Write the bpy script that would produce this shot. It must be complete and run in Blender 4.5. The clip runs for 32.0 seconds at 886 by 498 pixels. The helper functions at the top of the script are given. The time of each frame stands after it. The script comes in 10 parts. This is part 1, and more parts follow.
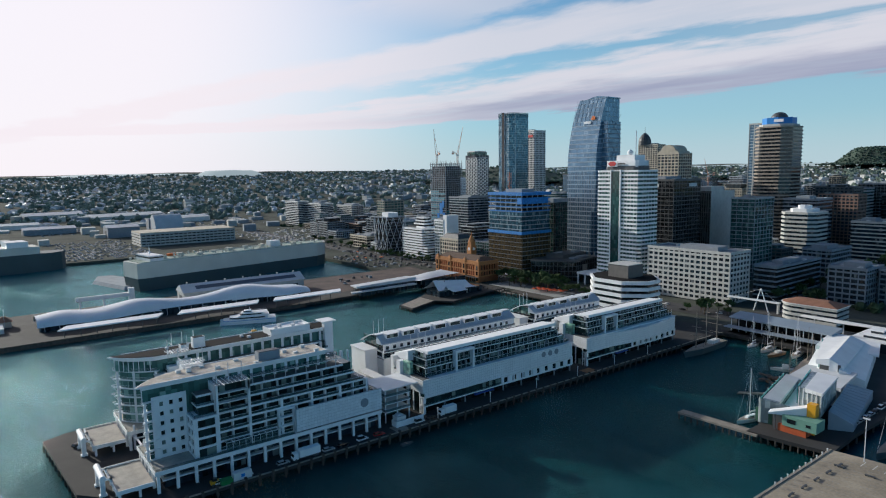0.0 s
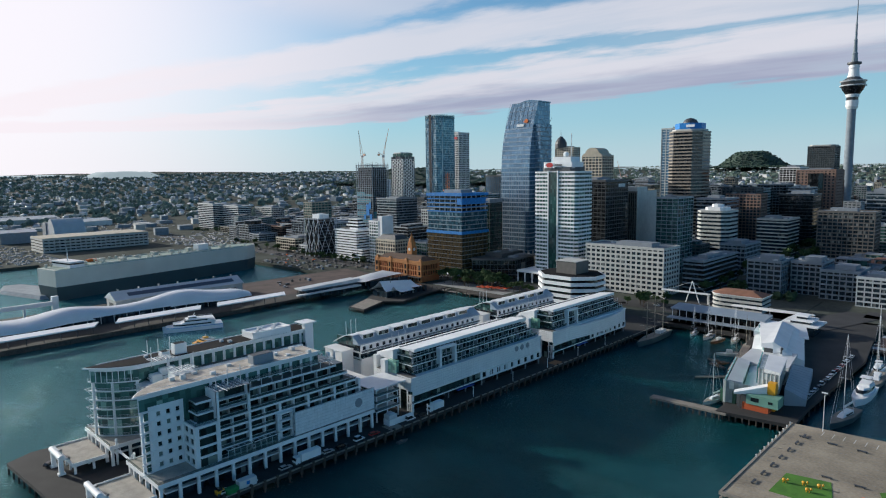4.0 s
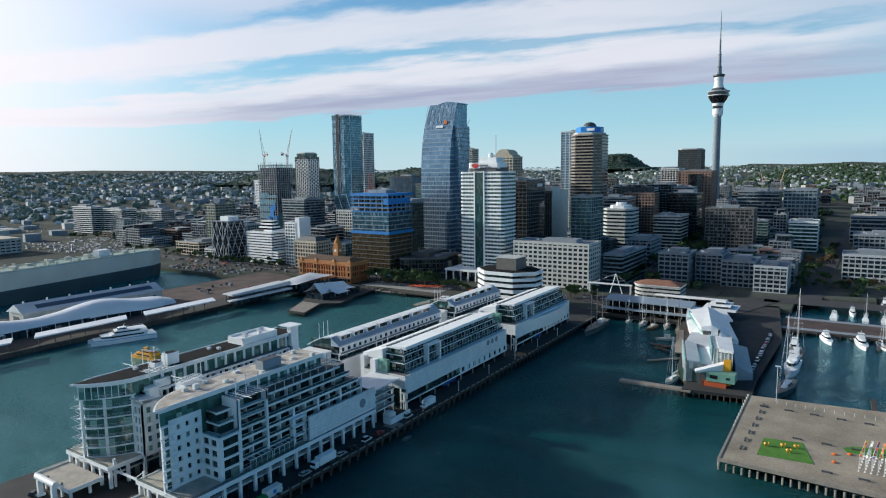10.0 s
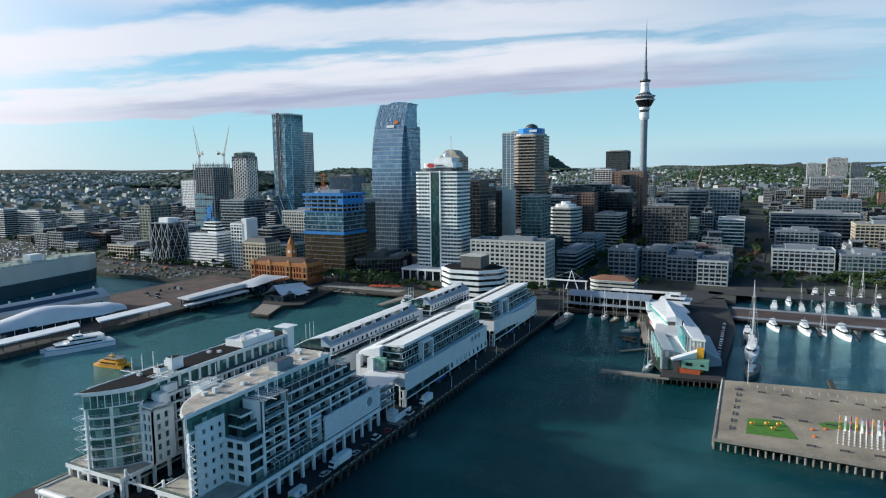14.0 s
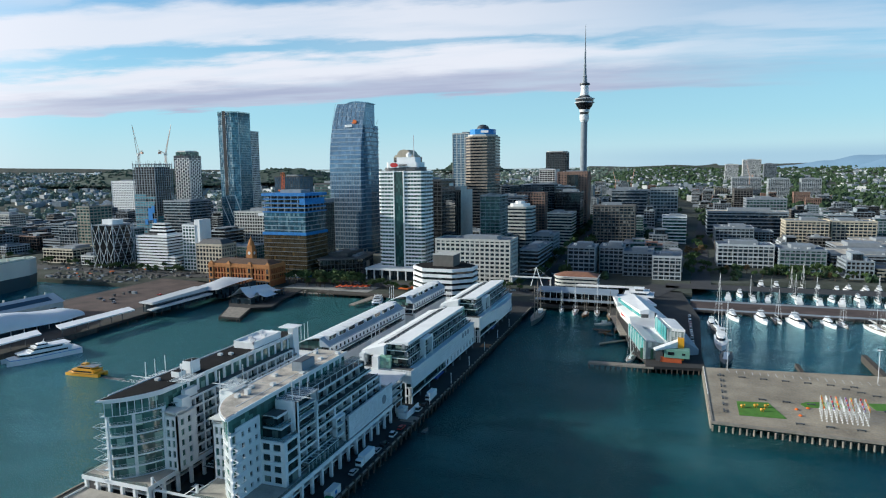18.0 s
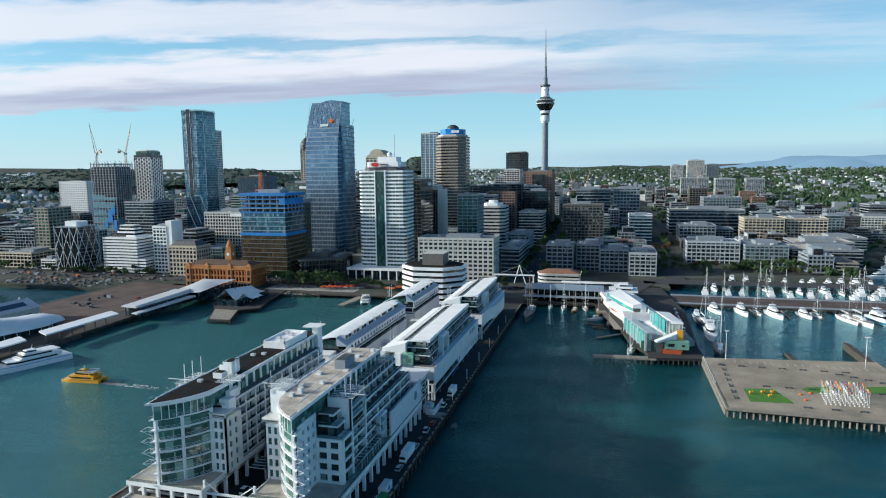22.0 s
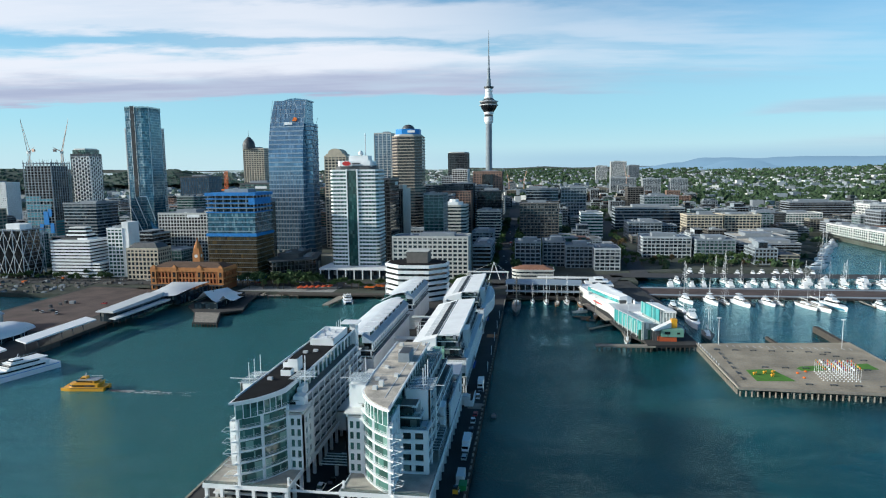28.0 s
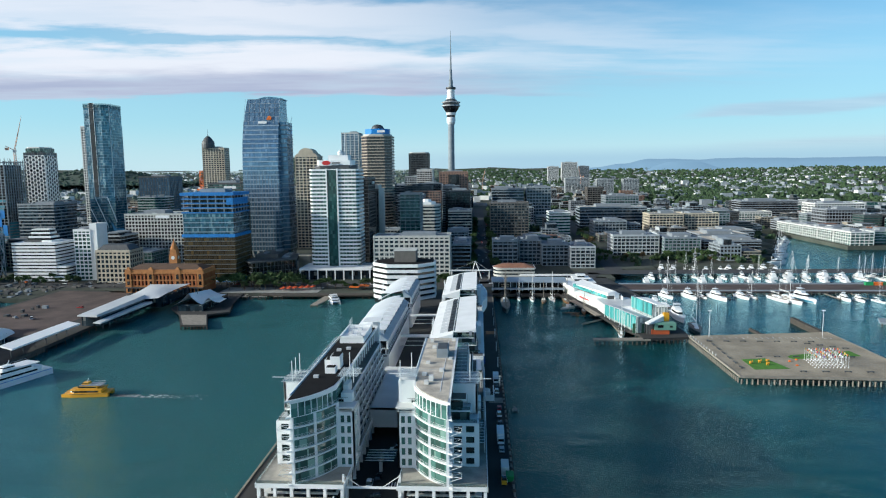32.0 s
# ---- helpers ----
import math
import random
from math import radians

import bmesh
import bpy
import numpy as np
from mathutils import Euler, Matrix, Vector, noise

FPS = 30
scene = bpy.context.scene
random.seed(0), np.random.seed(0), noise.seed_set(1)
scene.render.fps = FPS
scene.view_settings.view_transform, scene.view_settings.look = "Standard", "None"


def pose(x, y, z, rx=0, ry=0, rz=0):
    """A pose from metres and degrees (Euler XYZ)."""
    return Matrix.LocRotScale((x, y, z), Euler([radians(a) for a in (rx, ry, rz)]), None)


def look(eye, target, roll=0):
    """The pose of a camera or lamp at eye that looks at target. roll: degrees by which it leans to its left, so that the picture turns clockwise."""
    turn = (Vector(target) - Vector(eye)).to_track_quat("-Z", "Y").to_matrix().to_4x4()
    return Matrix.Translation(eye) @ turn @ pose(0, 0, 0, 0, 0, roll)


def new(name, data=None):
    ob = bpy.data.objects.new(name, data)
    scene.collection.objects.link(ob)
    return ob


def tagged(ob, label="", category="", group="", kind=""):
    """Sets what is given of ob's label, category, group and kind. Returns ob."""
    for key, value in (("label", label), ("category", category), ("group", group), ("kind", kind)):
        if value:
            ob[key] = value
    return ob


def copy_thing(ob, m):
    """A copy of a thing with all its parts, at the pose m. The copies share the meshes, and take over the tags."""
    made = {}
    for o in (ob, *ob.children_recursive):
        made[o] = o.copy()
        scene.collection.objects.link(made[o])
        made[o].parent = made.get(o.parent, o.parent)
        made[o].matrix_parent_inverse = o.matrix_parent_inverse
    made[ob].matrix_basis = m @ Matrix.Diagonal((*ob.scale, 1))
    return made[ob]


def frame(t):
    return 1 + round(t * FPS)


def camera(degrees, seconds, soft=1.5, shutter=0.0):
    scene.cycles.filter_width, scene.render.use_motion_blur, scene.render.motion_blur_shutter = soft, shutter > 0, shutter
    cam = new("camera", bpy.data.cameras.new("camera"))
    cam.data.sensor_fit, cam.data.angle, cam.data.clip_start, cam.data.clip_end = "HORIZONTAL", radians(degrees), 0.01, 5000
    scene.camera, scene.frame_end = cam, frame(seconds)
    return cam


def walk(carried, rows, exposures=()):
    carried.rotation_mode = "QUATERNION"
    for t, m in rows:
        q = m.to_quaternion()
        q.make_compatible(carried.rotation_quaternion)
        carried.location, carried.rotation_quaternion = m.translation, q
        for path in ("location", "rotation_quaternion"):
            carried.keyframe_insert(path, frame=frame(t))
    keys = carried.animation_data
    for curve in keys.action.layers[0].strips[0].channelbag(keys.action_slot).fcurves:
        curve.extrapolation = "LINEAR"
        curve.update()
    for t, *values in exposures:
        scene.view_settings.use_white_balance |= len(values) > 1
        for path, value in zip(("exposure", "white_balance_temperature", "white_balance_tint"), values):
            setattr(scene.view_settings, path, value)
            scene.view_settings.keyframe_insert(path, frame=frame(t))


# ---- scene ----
cam = camera(69.83, 32.0, soft=1.12)

# seconds, eye x, y, z, turn to the left of +y, pitch, roll (degrees)
PATH = [
    (0, 205.44, 124.21, 101.75, 52.7, -6.902, -0.901),
    (1, 201.16, 117.31, 101.54, 50.444, -6.869, -0.83),
    (2, 196.35, 110.45, 101.19, 48.256, -6.826, -0.727),
    (3, 191.21, 103.71, 100.84, 46.07, -6.819, -0.74),
    (6, 176.06, 86.32, 101.23, 40.588, -6.87, -0.763),
    (7, 170.57, 80.67, 101.21, 38.713, -6.883, -0.699),
    (8, 164.81, 75.32, 101.06, 36.819, -6.884, -0.712),
    (9, 158.85, 70.18, 100.86, 34.887, -6.894, -0.744),
    (10, 152.73, 65.16, 100.74, 32.99, -6.877, -0.71),
    (11, 146.56, 60.15, 100.73, 31.123, -6.899, -0.692),
    (12, 140.41, 55.35, 100.72, 29.358, -6.923, -0.674),
    (13, 134.07, 50.99, 100.55, 27.629, -6.913, -0.66),
    (14, 127.52, 46.92, 100.23, 25.945, -6.887, -0.607),
    (17, 107.24, 35.41, 99.63, 21.121, -6.877, -0.562),
    (18, 100.52, 31.77, 99.7, 19.609, -6.898, -0.559),
    (19, 93.64, 28.53, 99.71, 18.217, -6.904, -0.544),
    (20, 86.58, 25.46, 99.56, 17.06, -6.905, -0.575),
    (21, 79.38, 22.55, 99.29, 16.005, -6.91, -0.618),
    (22, 72.2, 19.83, 99.01, 14.905, -6.894, -0.588),
    (23, 65.1, 17.14, 98.77, 13.822, -6.897, -0.668),
    (24, 57.97, 14.48, 98.48, 12.688, -6.87, -0.681),
    (25, 50.69, 12.01, 98.22, 11.48, -6.888, -0.641),
    (28, 28.9, 6.05, 97.46, 7.938, -6.86, -0.609),
    (29, 21.64, 4.43, 97.24, 6.729, -6.855, -0.643),
    (30, 14.41, 2.86, 96.99, 5.542, -6.84, -0.597),
    (31, 7.18, 1.42, 96.83, 4.255, -6.838, -0.597),
    (32, 0, 0.01, 96.7, 3.254, -6.836, -0.564),
]


def aim(yaw, pitch, roll):
    """A camera's turn from its heading, pitch and roll."""
    return pose(0, 0, 0, 90 + pitch, 0, yaw) @ pose(0, 0, 0, 0, 0, roll)


walk(cam, [(t, Matrix.Translation((x, y, z)) @ aim(a, b, c)) for t, x, y, z, a, b, c in PATH],
     exposures=[(0.0, -0.26, 6300, 6), (8.0, -0.1, 6250, 4), (16.0, 0.03, 6180, 2), (32.0, 0.1, 6120, 0)])

# ---------------------------------------------------------------- sky and sun
SUN_AZ = radians(15)     # how far behind the hotel wharf's left the sun stands
SUN_EL = radians(18)
sun_dir = Vector((-math.cos(SUN_AZ) * math.cos(SUN_EL), -math.sin(SUN_AZ) * math.cos(SUN_EL), math.sin(SUN_EL)))

world = bpy.data.worlds.new("sky")
scene.world = world
world.use_nodes = True
wt = world.node_tree
wt.nodes.clear()


def wlink(value, socket):
    if isinstance(value, (int, float, tuple)):
        socket.default_value = value
    else:
        wt.links.new(value, socket)


def wmath(op, a, b=0.0, c=0.0):
    n = wt.nodes.new("ShaderNodeMath")
    n.operation = op
    for socket, value in zip(n.inputs, (a, b, c)):
        wlink(value, socket)
    return n.outputs[0]


def wstep(value, low, high):
    n = wt.nodes.new("ShaderNodeMapRange")
    n.interpolation_type = "SMOOTHSTEP"
    wlink(value, n.inputs["Value"])
    n.inputs["From Min"].default_value, n.inputs["From Max"].default_value = low, high
    return n.outputs[0]


def wmix(fac, a, b):
    n = wt.nodes.new("ShaderNodeMix")
    n.data_type = "RGBA"
    wlink(fac, n.inputs[0])
    wlink(a, n.inputs[6])
    wlink(b, n.inputs[7])
    return n.outputs[2]


def wnoise(x, y, scale, detail, rough=0.55):
    c = wt.nodes.new("ShaderNodeCombineXYZ")
    wlink(x, c.inputs[0])
    wlink(y, c.inputs[1])
    n = wt.nodes.new("ShaderNodeTexNoise")
    n.inputs["Scale"].default_value, n.inputs["Detail"].default_value, n.inputs["Roughness"].default_value = scale, detail, rough
    wt.links.new(c.outputs[0], n.inputs["Vector"])
    return n.outputs["Fac"]


sky = wt.nodes.new("ShaderNodeTexSky")
sky.sky_type = "NISHITA"
sky.sun_disc = False
sky.sun_elevation = SUN_EL
sky.sun_rotation = math.atan2(sun_dir.x, sun_dir.y)
sky.air_density, sky.dust_density, sky.ozone_density = 1.0, 0.5, 3.0
dim = wt.nodes.new("ShaderNodeVectorMath")
dim.operation = "SCALE"
dim.inputs["Scale"].default_value = 0.13
wt.links.new(sky.outputs[0], dim.inputs[0])
where = wt.nodes.new("ShaderNodeTexCoord")
split = wt.nodes.new("ShaderNodeSeparateXYZ")
wt.links.new(where.outputs["Generated"], split.inputs[0])
dx, dy, dz = split.outputs
lift = wmath("ADD", wmath("MAXIMUM", dz, 0.0), 0.035)
px, py = wmath("DIVIDE", dx, lift), wmath("DIVIDE", dy, lift)
# haze along the horizon and round the sun
dot = wt.nodes.new("ShaderNodeVectorMath")
dot.operation = "DOT_PRODUCT"
dot.inputs[1].default_value = sun_dir
wt.links.new(where.outputs["Generated"], dot.inputs[0])
low = wmath("SUBTRACT", 1.0, wstep(dz, 0.0, 0.36))
blue = wmix(1.0, dim.outputs[0], (0.66, 0.95, 1.12, 1))
wt.nodes[-1].blend_type = "MULTIPLY"
air = wmix(wmath("MULTIPLY", low, 0.8), blue, (0.47, 0.73, 0.86, 1))
air = wmix(wmath("MULTIPLY", wmath("SUBTRACT", 1.0, wstep(dz, 0.0, 0.085)), 0.75), air, (0.62, 0.74, 0.8, 1))
deep = wmix(1.0, air, (0.25, 0.54, 0.64, 1))
wt.nodes[-1].blend_type = "MULTIPLY"
air = wmix(wstep(dz, 0.2, 0.54), air, deep)
glow = wmath("MULTIPLY", wstep(dot.outputs["Value"], 0.53, 0.9), 0.92)
air = wmix(glow, air, (1.22, 1.09, 1.14, 1))
# a blue-grey layer of haze over the southern and western horizon
layer = wmath("MULTIPLY", wstep(dx, -0.3, 0.1), wmath("SUBTRACT", 1.0, wstep(dz, 0.018, 0.042)))
air = wmix(wmath("MULTIPLY", layer, 0.6), air, (0.33, 0.5, 0.68, 1))
# two broad banks of cloud that run across the view, with torn edges, thinning out to the west
wave = wmath("MULTIPLY", wmath("SUBTRACT", wnoise(wmath("MULTIPLY", px, 0.5), py, 0.9, 3), 0.5), 0.8)
fray = wmath("MULTIPLY", wmath("SUBTRACT", wnoise(wmath("MULTIPLY", px, 0.9), wmath("MULTIPLY", py, 1.5), 1.25, 7, 0.58), 0.5), 1.6)
torn = wmath("ADD", wave, fray)
droop = wmath("MAXIMUM", wmath("MULTIPLY_ADD", px, -1.0, -6.5), 0.0)
across = wmath("ADD", wmath("MULTIPLY_ADD", px, -0.115, py), wmath("MULTIPLY", wmath("MULTIPLY", droop, droop), 0.2))
ragged = wmath("ADD", across, torn)
above = wmath("ADD", wmath("MULTIPLY_ADD", px, -0.29, py), wmath("MULTIPLY", torn, 0.55))


def bank(line, near, full, thin, far):
    """A bank of cloud between two lines over the ground plan."""
    return wmath("MULTIPLY", wstep(line, near, full), wmath("SUBTRACT", 1.0, wstep(line, thin, far)))


streak = wnoise(wmath("MULTIPLY", px, 0.5), wmath("MULTIPLY", across, 1.5), 1.3, 6, 0.55)
main = wmath("MULTIPLY", bank(ragged, 4.1, 4.6, 6.3, 6.65), wmath("SUBTRACT", 1.0, wstep(wmath("ADD", px, torn), -1.2, 1.6)))
upper = wmath("MULTIPLY", bank(above, 3.35, 3.65, 4.2, 4.45), wmath("SUBTRACT", 1.0, wstep(px, -1.4, 1.4)))
veil = wmath("MULTIPLY", bank(ragged, 3.0, 4.2, 5.2, 6.4), wmath("SUBTRACT", 1.0, wstep(px, 0.2, 3.6)))
veil = wmath("MULTIPLY", wmath("MULTIPLY", veil, wstep(px, -3.0, -0.5)), wmath("MULTIPLY", wstep(streak, 0.3, 0.62), 0.5))
patch = wmath("MULTIPLY", bank(wmath("ADD", py, torn), 2.3, 2.8, 3.1, 3.5), bank(px, -5.6, -4.9, -4.1, -3.4))
wisp = wmath("MULTIPLY", bank(wmath("ADD", py, torn), 1.5, 1.9, 2.3, 2.7), bank(px, -3.4, -2.6, -1.6, -1.0))
cloud = wmath("MULTIPLY", wmath("MAXIMUM", main, wmath("MULTIPLY", upper, 0.9)), wmath("MULTIPLY_ADD", wstep(streak, 0.32, 0.55), 0.18, 0.82))
cloud = wmath("MAXIMUM", wmath("MAXIMUM", cloud, veil), wmath("MAXIMUM", wmath("MULTIPLY", patch, 0.75), wmath("MULTIPLY", wisp, 0.6)))
# a low bank far off over the western hills, and a thin streak above it
lowbank = wmath("MULTIPLY", wmath("MULTIPLY", wstep(wmath("ADD", dz, wmath("MULTIPLY", wnoise(px, py, 0.35, 5), 0.02)), 0.03, 0.036), wmath("SUBTRACT", 1.0, wstep(dz, 0.036, 0.046))), wstep(px, 4.0, 6.5))
thin = wmath("MULTIPLY", bank(wmath("ADD", dz, wmath("MULTIPLY", wmath("SUBTRACT", wnoise(px, py, 0.9, 4), 0.5), 0.02)), 0.072, 0.08, 0.088, 0.098), bank(px, 2.4, 3.0, 4.2, 5.0))
cloud = wmath("MAXIMUM", cloud, wmath("MAXIMUM", wmath("MULTIPLY", lowbank, 0.8), wmath("MULTIPLY", thin, 0.45)))
shade = wmath("MULTIPLY", wmath("MULTIPLY", wstep(wmath("ADD", across, wmath("MULTIPLY", torn, 0.6)), 4.9, 5.6), wstep(px, -9.5, -4.5)), wmath("MULTIPLY_ADD", streak, 1.2, 0.3))
tone = wmix(wmath("MINIMUM", wmath("MULTIPLY", shade, 0.95), 1.0), (0.86, 0.82, 0.9, 1), (0.44, 0.45, 0.61, 1))
tone = wmix(wmath("MULTIPLY", glow, 0.85), tone, (1.22, 1.06, 1.11, 1))
seen = wmix(wmath("MULTIPLY", wmath("MULTIPLY", cloud, wstep(dz, 0.02, 0.06)), 0.96), air, tone)
back = wt.nodes.new("ShaderNodeBackground")
back.inputs["Strength"].default_value = 1.0
wout = wt.nodes.new("ShaderNodeOutputWorld")
wt.links.new(seen, back.inputs[0])
wt.links.new(back.outputs[0], wout.inputs[0])

sun = new("sun", bpy.data.lights.new("sun", "SUN"))
sun.data.energy, sun.data.angle, sun.data.color = 5.0, radians(0.6), (1.0, 0.93, 0.84)
sun.matrix_world = look((0, 0, 300), Vector((0, 0, 300)) - sun_dir)

# ---------------------------------------------------------------- materials
def material(name, color, rough=0.7, metal=0.0, vary=0.12, scale=0.3, fine=6.0, bump=0.0, spec=0.5, tint=0.0):
    """A surface with broad stains and fine grain, both in metres; vary: how much they darken; tint: change from piece to piece."""
    m = bpy.data.materials.new(name)
    m.use_nodes = True
    t = m.node_tree
    b = t.nodes["Principled BSDF"]
    b.inputs["Roughness"].default_value = rough
    b.inputs["Metallic"].default_value = metal
    b.inputs["Specular IOR Level"].default_value = spec
    geo = t.nodes.new("ShaderNodeNewGeometry")
    big = t.nodes.new("ShaderNodeTexNoise")
    big.inputs["Scale"].default_value = scale
    big.inputs["Detail"].default_value = 4
    small = t.nodes.new("ShaderNodeTexNoise")
    small.inputs["Scale"].default_value = fine
    small.inputs["Detail"].default_value = 2
    t.links.new(geo.outputs["Position"], big.inputs["Vector"])
    t.links.new(geo.outputs["Position"], small.inputs["Vector"])
    mix = t.nodes.new("ShaderNodeMath")
    mix.operation = "MULTIPLY_ADD"
    t.links.new(small.outputs["Fac"], mix.inputs[0])
    mix.inputs[1].default_value = 0.45
    t.links.new(big.outputs["Fac"], mix.inputs[2])
    val = t.nodes.new("ShaderNodeMapRange")
    val.inputs["From Min"].default_value, val.inputs["From Max"].default_value = 0.45, 1.0
    val.inputs["To Min"].default_value, val.inputs["To Max"].default_value = 1 - vary, 1 + vary
    t.links.new(mix.outputs[0], val.inputs["Value"])
    last = val.outputs[0]
    if tint:
        info = t.nodes.new("ShaderNodeObjectInfo")
        rnd = t.nodes.new("ShaderNodeMapRange")
        rnd.inputs["To Min"].default_value, rnd.inputs["To Max"].default_value = 1 - tint, 1 + tint
        t.links.new(info.outputs["Random"], rnd.inputs["Value"])
        mul = t.nodes.new("ShaderNodeMath")
        mul.operation = "MULTIPLY"
        t.links.new(last, mul.inputs[0])
        t.links.new(rnd.outputs[0], mul.inputs[1])
        last = mul.outputs[0]
    col = t.nodes.new("ShaderNodeVectorMath")
    col.operation = "SCALE"
    col.inputs[0].default_value = color
    t.links.new(last, col.inputs["Scale"])
    t.links.new(col.outputs[0], b.inputs["Base Color"])
    if bump:
        bp = t.nodes.new("ShaderNodeBump")
        bp.inputs["Strength"].default_value = bump
        bp.inputs["Distance"].default_value = 0.05
        t.links.new(small.outputs["Fac"], bp.inputs["Height"])
        t.links.new(bp.outputs[0], b.inputs["Normal"])
    return m


def glazing(name, color, bay=1.6, floor=3.4, spread=0.6, rough=0.06, lit=(0.5, 0.5, 0.45), share=0.12, metal=0.0, spec=0.6):
    """Window glass in which each pane, of a bay's width and a floor's height, stands a little lighter or darker: blinds and rooms behind it."""
    m = bpy.data.materials.new(name)
    m.use_nodes = True
    t = m.node_tree
    b = t.nodes["Principled BSDF"]
    b.inputs["Roughness"].default_value = rough
    b.inputs["Metallic"].default_value = metal
    b.inputs["Specular IOR Level"].default_value = spec
    geo = t.nodes.new("ShaderNodeNewGeometry")
    snap = t.nodes.new("ShaderNodeVectorMath")
    snap.operation = "SNAP"
    snap.inputs[1].default_value = (bay, bay, floor)
    t.links.new(geo.outputs["Position"], snap.inputs[0])
    rnd = t.nodes.new("ShaderNodeTexWhiteNoise")
    t.links.new(snap.outputs[0], rnd.inputs["Vector"])
    ramp = t.nodes.new("ShaderNodeValToRGB")
    r = ramp.color_ramp
    r.elements[0].position, r.elements[0].color = 0.0, (*[c * (1 - spread) for c in color], 1)
    r.elements[1].position, r.elements[1].color = 1 - share, (*[c * (1 + spread) for c in color], 1)
    e = r.elements.new(min(1.0, 1 - share * 0.6))
    e.color = (*lit, 1)
    t.links.new(rnd.outputs["Value"], ramp.inputs["Fac"])
    t.links.new(ramp.outputs[0], b.inputs["Base Color"])
    big = t.nodes.new("ShaderNodeTexNoise")
    big.inputs["Scale"].default_value = 0.15
    t.links.new(geo.outputs["Position"], big.inputs["Vector"])
    bp = t.nodes.new("ShaderNodeBump")
    bp.inputs["Strength"].default_value = 0.07
    bp.inputs["Distance"].default_value = 0.3
    t.links.new(big.outputs["Fac"], bp.inputs["Height"])
    t.links.new(bp.outputs[0], b.inputs["Normal"])
    return m


WHITE = material("white_paint", (0.84, 0.85, 0.85), 0.5, vary=0.08, scale=0.15)
WHITE2 = material("off_white_paint", (0.7, 0.7, 0.68), 0.6, vary=0.12, scale=0.1)
CONCRETE = material("concrete", (0.25, 0.29, 0.325), 0.85, vary=0.2, scale=0.2)
STUCCO = material("town_stucco", (0.42, 0.45, 0.47), 0.75, vary=0.2, scale=0.12, tint=0.15)
LIMESTONE = material("town_limestone", (0.28, 0.31, 0.335), 0.8, vary=0.2, scale=0.12, tint=0.2)
SAND = material("town_sandstone", (0.34, 0.31, 0.25), 0.8, vary=0.2, scale=0.12, tint=0.2)
ROOFTOWN = material("town_gravel_roof", (0.26, 0.27, 0.28), 0.9, vary=0.35, scale=0.1, tint=0.3)
ROOFSHEET = material("town_sheet_roof", (0.36, 0.39, 0.42), 0.55, vary=0.25, scale=0.12, tint=0.25)
PALE = material("pale_stone", (0.52, 0.52, 0.49), 0.8, vary=0.14)
CREAM = material("cream_stone", (0.52, 0.46, 0.36), 0.8, vary=0.14)
GREY = material("grey_cladding", (0.25, 0.275, 0.305), 0.6, vary=0.12)
DARKGREY = material("dark_cladding", (0.07, 0.075, 0.08), 0.5, vary=0.2)
BROWN = material("brown_cladding", (0.135, 0.125, 0.115), 0.7, vary=0.15)
PINKBRICK = material("pink_brick", (0.27, 0.17, 0.13), 0.85, vary=0.2)
ORANGEBRICK = material("orange_brick", (0.36, 0.12, 0.04), 0.85, vary=0.2, scale=0.4)
OCHRE = material("ochre_render", (0.42, 0.18, 0.06), 0.85, vary=0.18, scale=0.5)
TERRACOTTA = material("terracotta_tiles", (0.25, 0.12, 0.075), 0.85, vary=0.2)
ROOFGREY = material("grey_membrane_roof", (0.21, 0.24, 0.27), 0.9, vary=0.25, scale=0.12)
ROOFPALE = material("pale_gravel_roof", (0.5, 0.45, 0.38), 0.9, vary=0.45, scale=0.25, fine=3.0)
ROOFDARK = material("black_felt_roof", (0.013, 0.013, 0.014), 0.95, vary=0.35, scale=0.2, spec=0.15)
METALROOF = material("grey_metal_roof", (0.55, 0.57, 0.59), 0.45, metal=0.0, vary=0.12, scale=0.1)
# canopy roof colour; also paints the shade on the museum's western slope
SLATEROOF = material("blue_grey_sheet_roof", (0.27, 0.33, 0.39), 0.5, vary=0.12, scale=0.1)
ASPHALT = material("asphalt", (0.05, 0.05, 0.052), 0.9, vary=0.25, scale=0.08, bump=0.3)
DECK = material("wharf_deck", (0.036, 0.035, 0.034), 0.9, vary=0.3, scale=0.1)
SQUARE = material("square_paving", (0.33, 0.282, 0.21), 0.9, vary=0.4, scale=0.07, fine=1.2)
TIMBER = material("dark_timber", (0.07, 0.06, 0.05), 0.9, vary=0.4, scale=0.6, tint=0.25)
PALETIMBER = material("weathered_timber", (0.27, 0.24, 0.2), 0.9, vary=0.3, scale=0.5)
STEEL = material("painted_steel", (0.7, 0.71, 0.72), 0.4, vary=0.06)
GRASS = material("lawn", (0.08, 0.21, 0.025), 0.95, vary=0.25, scale=0.4)
FOLIAGE = material("foliage", (0.038, 0.072, 0.03), 0.9, vary=0.5, scale=0.15, fine=1.2, tint=0.3)
LAND = material("town_ground", (0.09, 0.098, 0.083), 1.0, vary=0.4, scale=0.02, fine=0.3, spec=0.05)
GLASS = glazing("window_glass", (0.018, 0.031, 0.042), lit=(0.22, 0.23, 0.22), share=0.08)
GREENGLASS = glazing("green_glass", (0.03, 0.075, 0.07), 1.8, 3.2, 0.6, lit=(0.16, 0.26, 0.22), share=0.12, spec=0.7)
TEALGLASS = glazing("teal_glass", (0.06, 0.15, 0.21), 1.5, 3.22, 0.5, rough=0.1, lit=(0.3, 0.42, 0.46), share=0.16, metal=0.5)
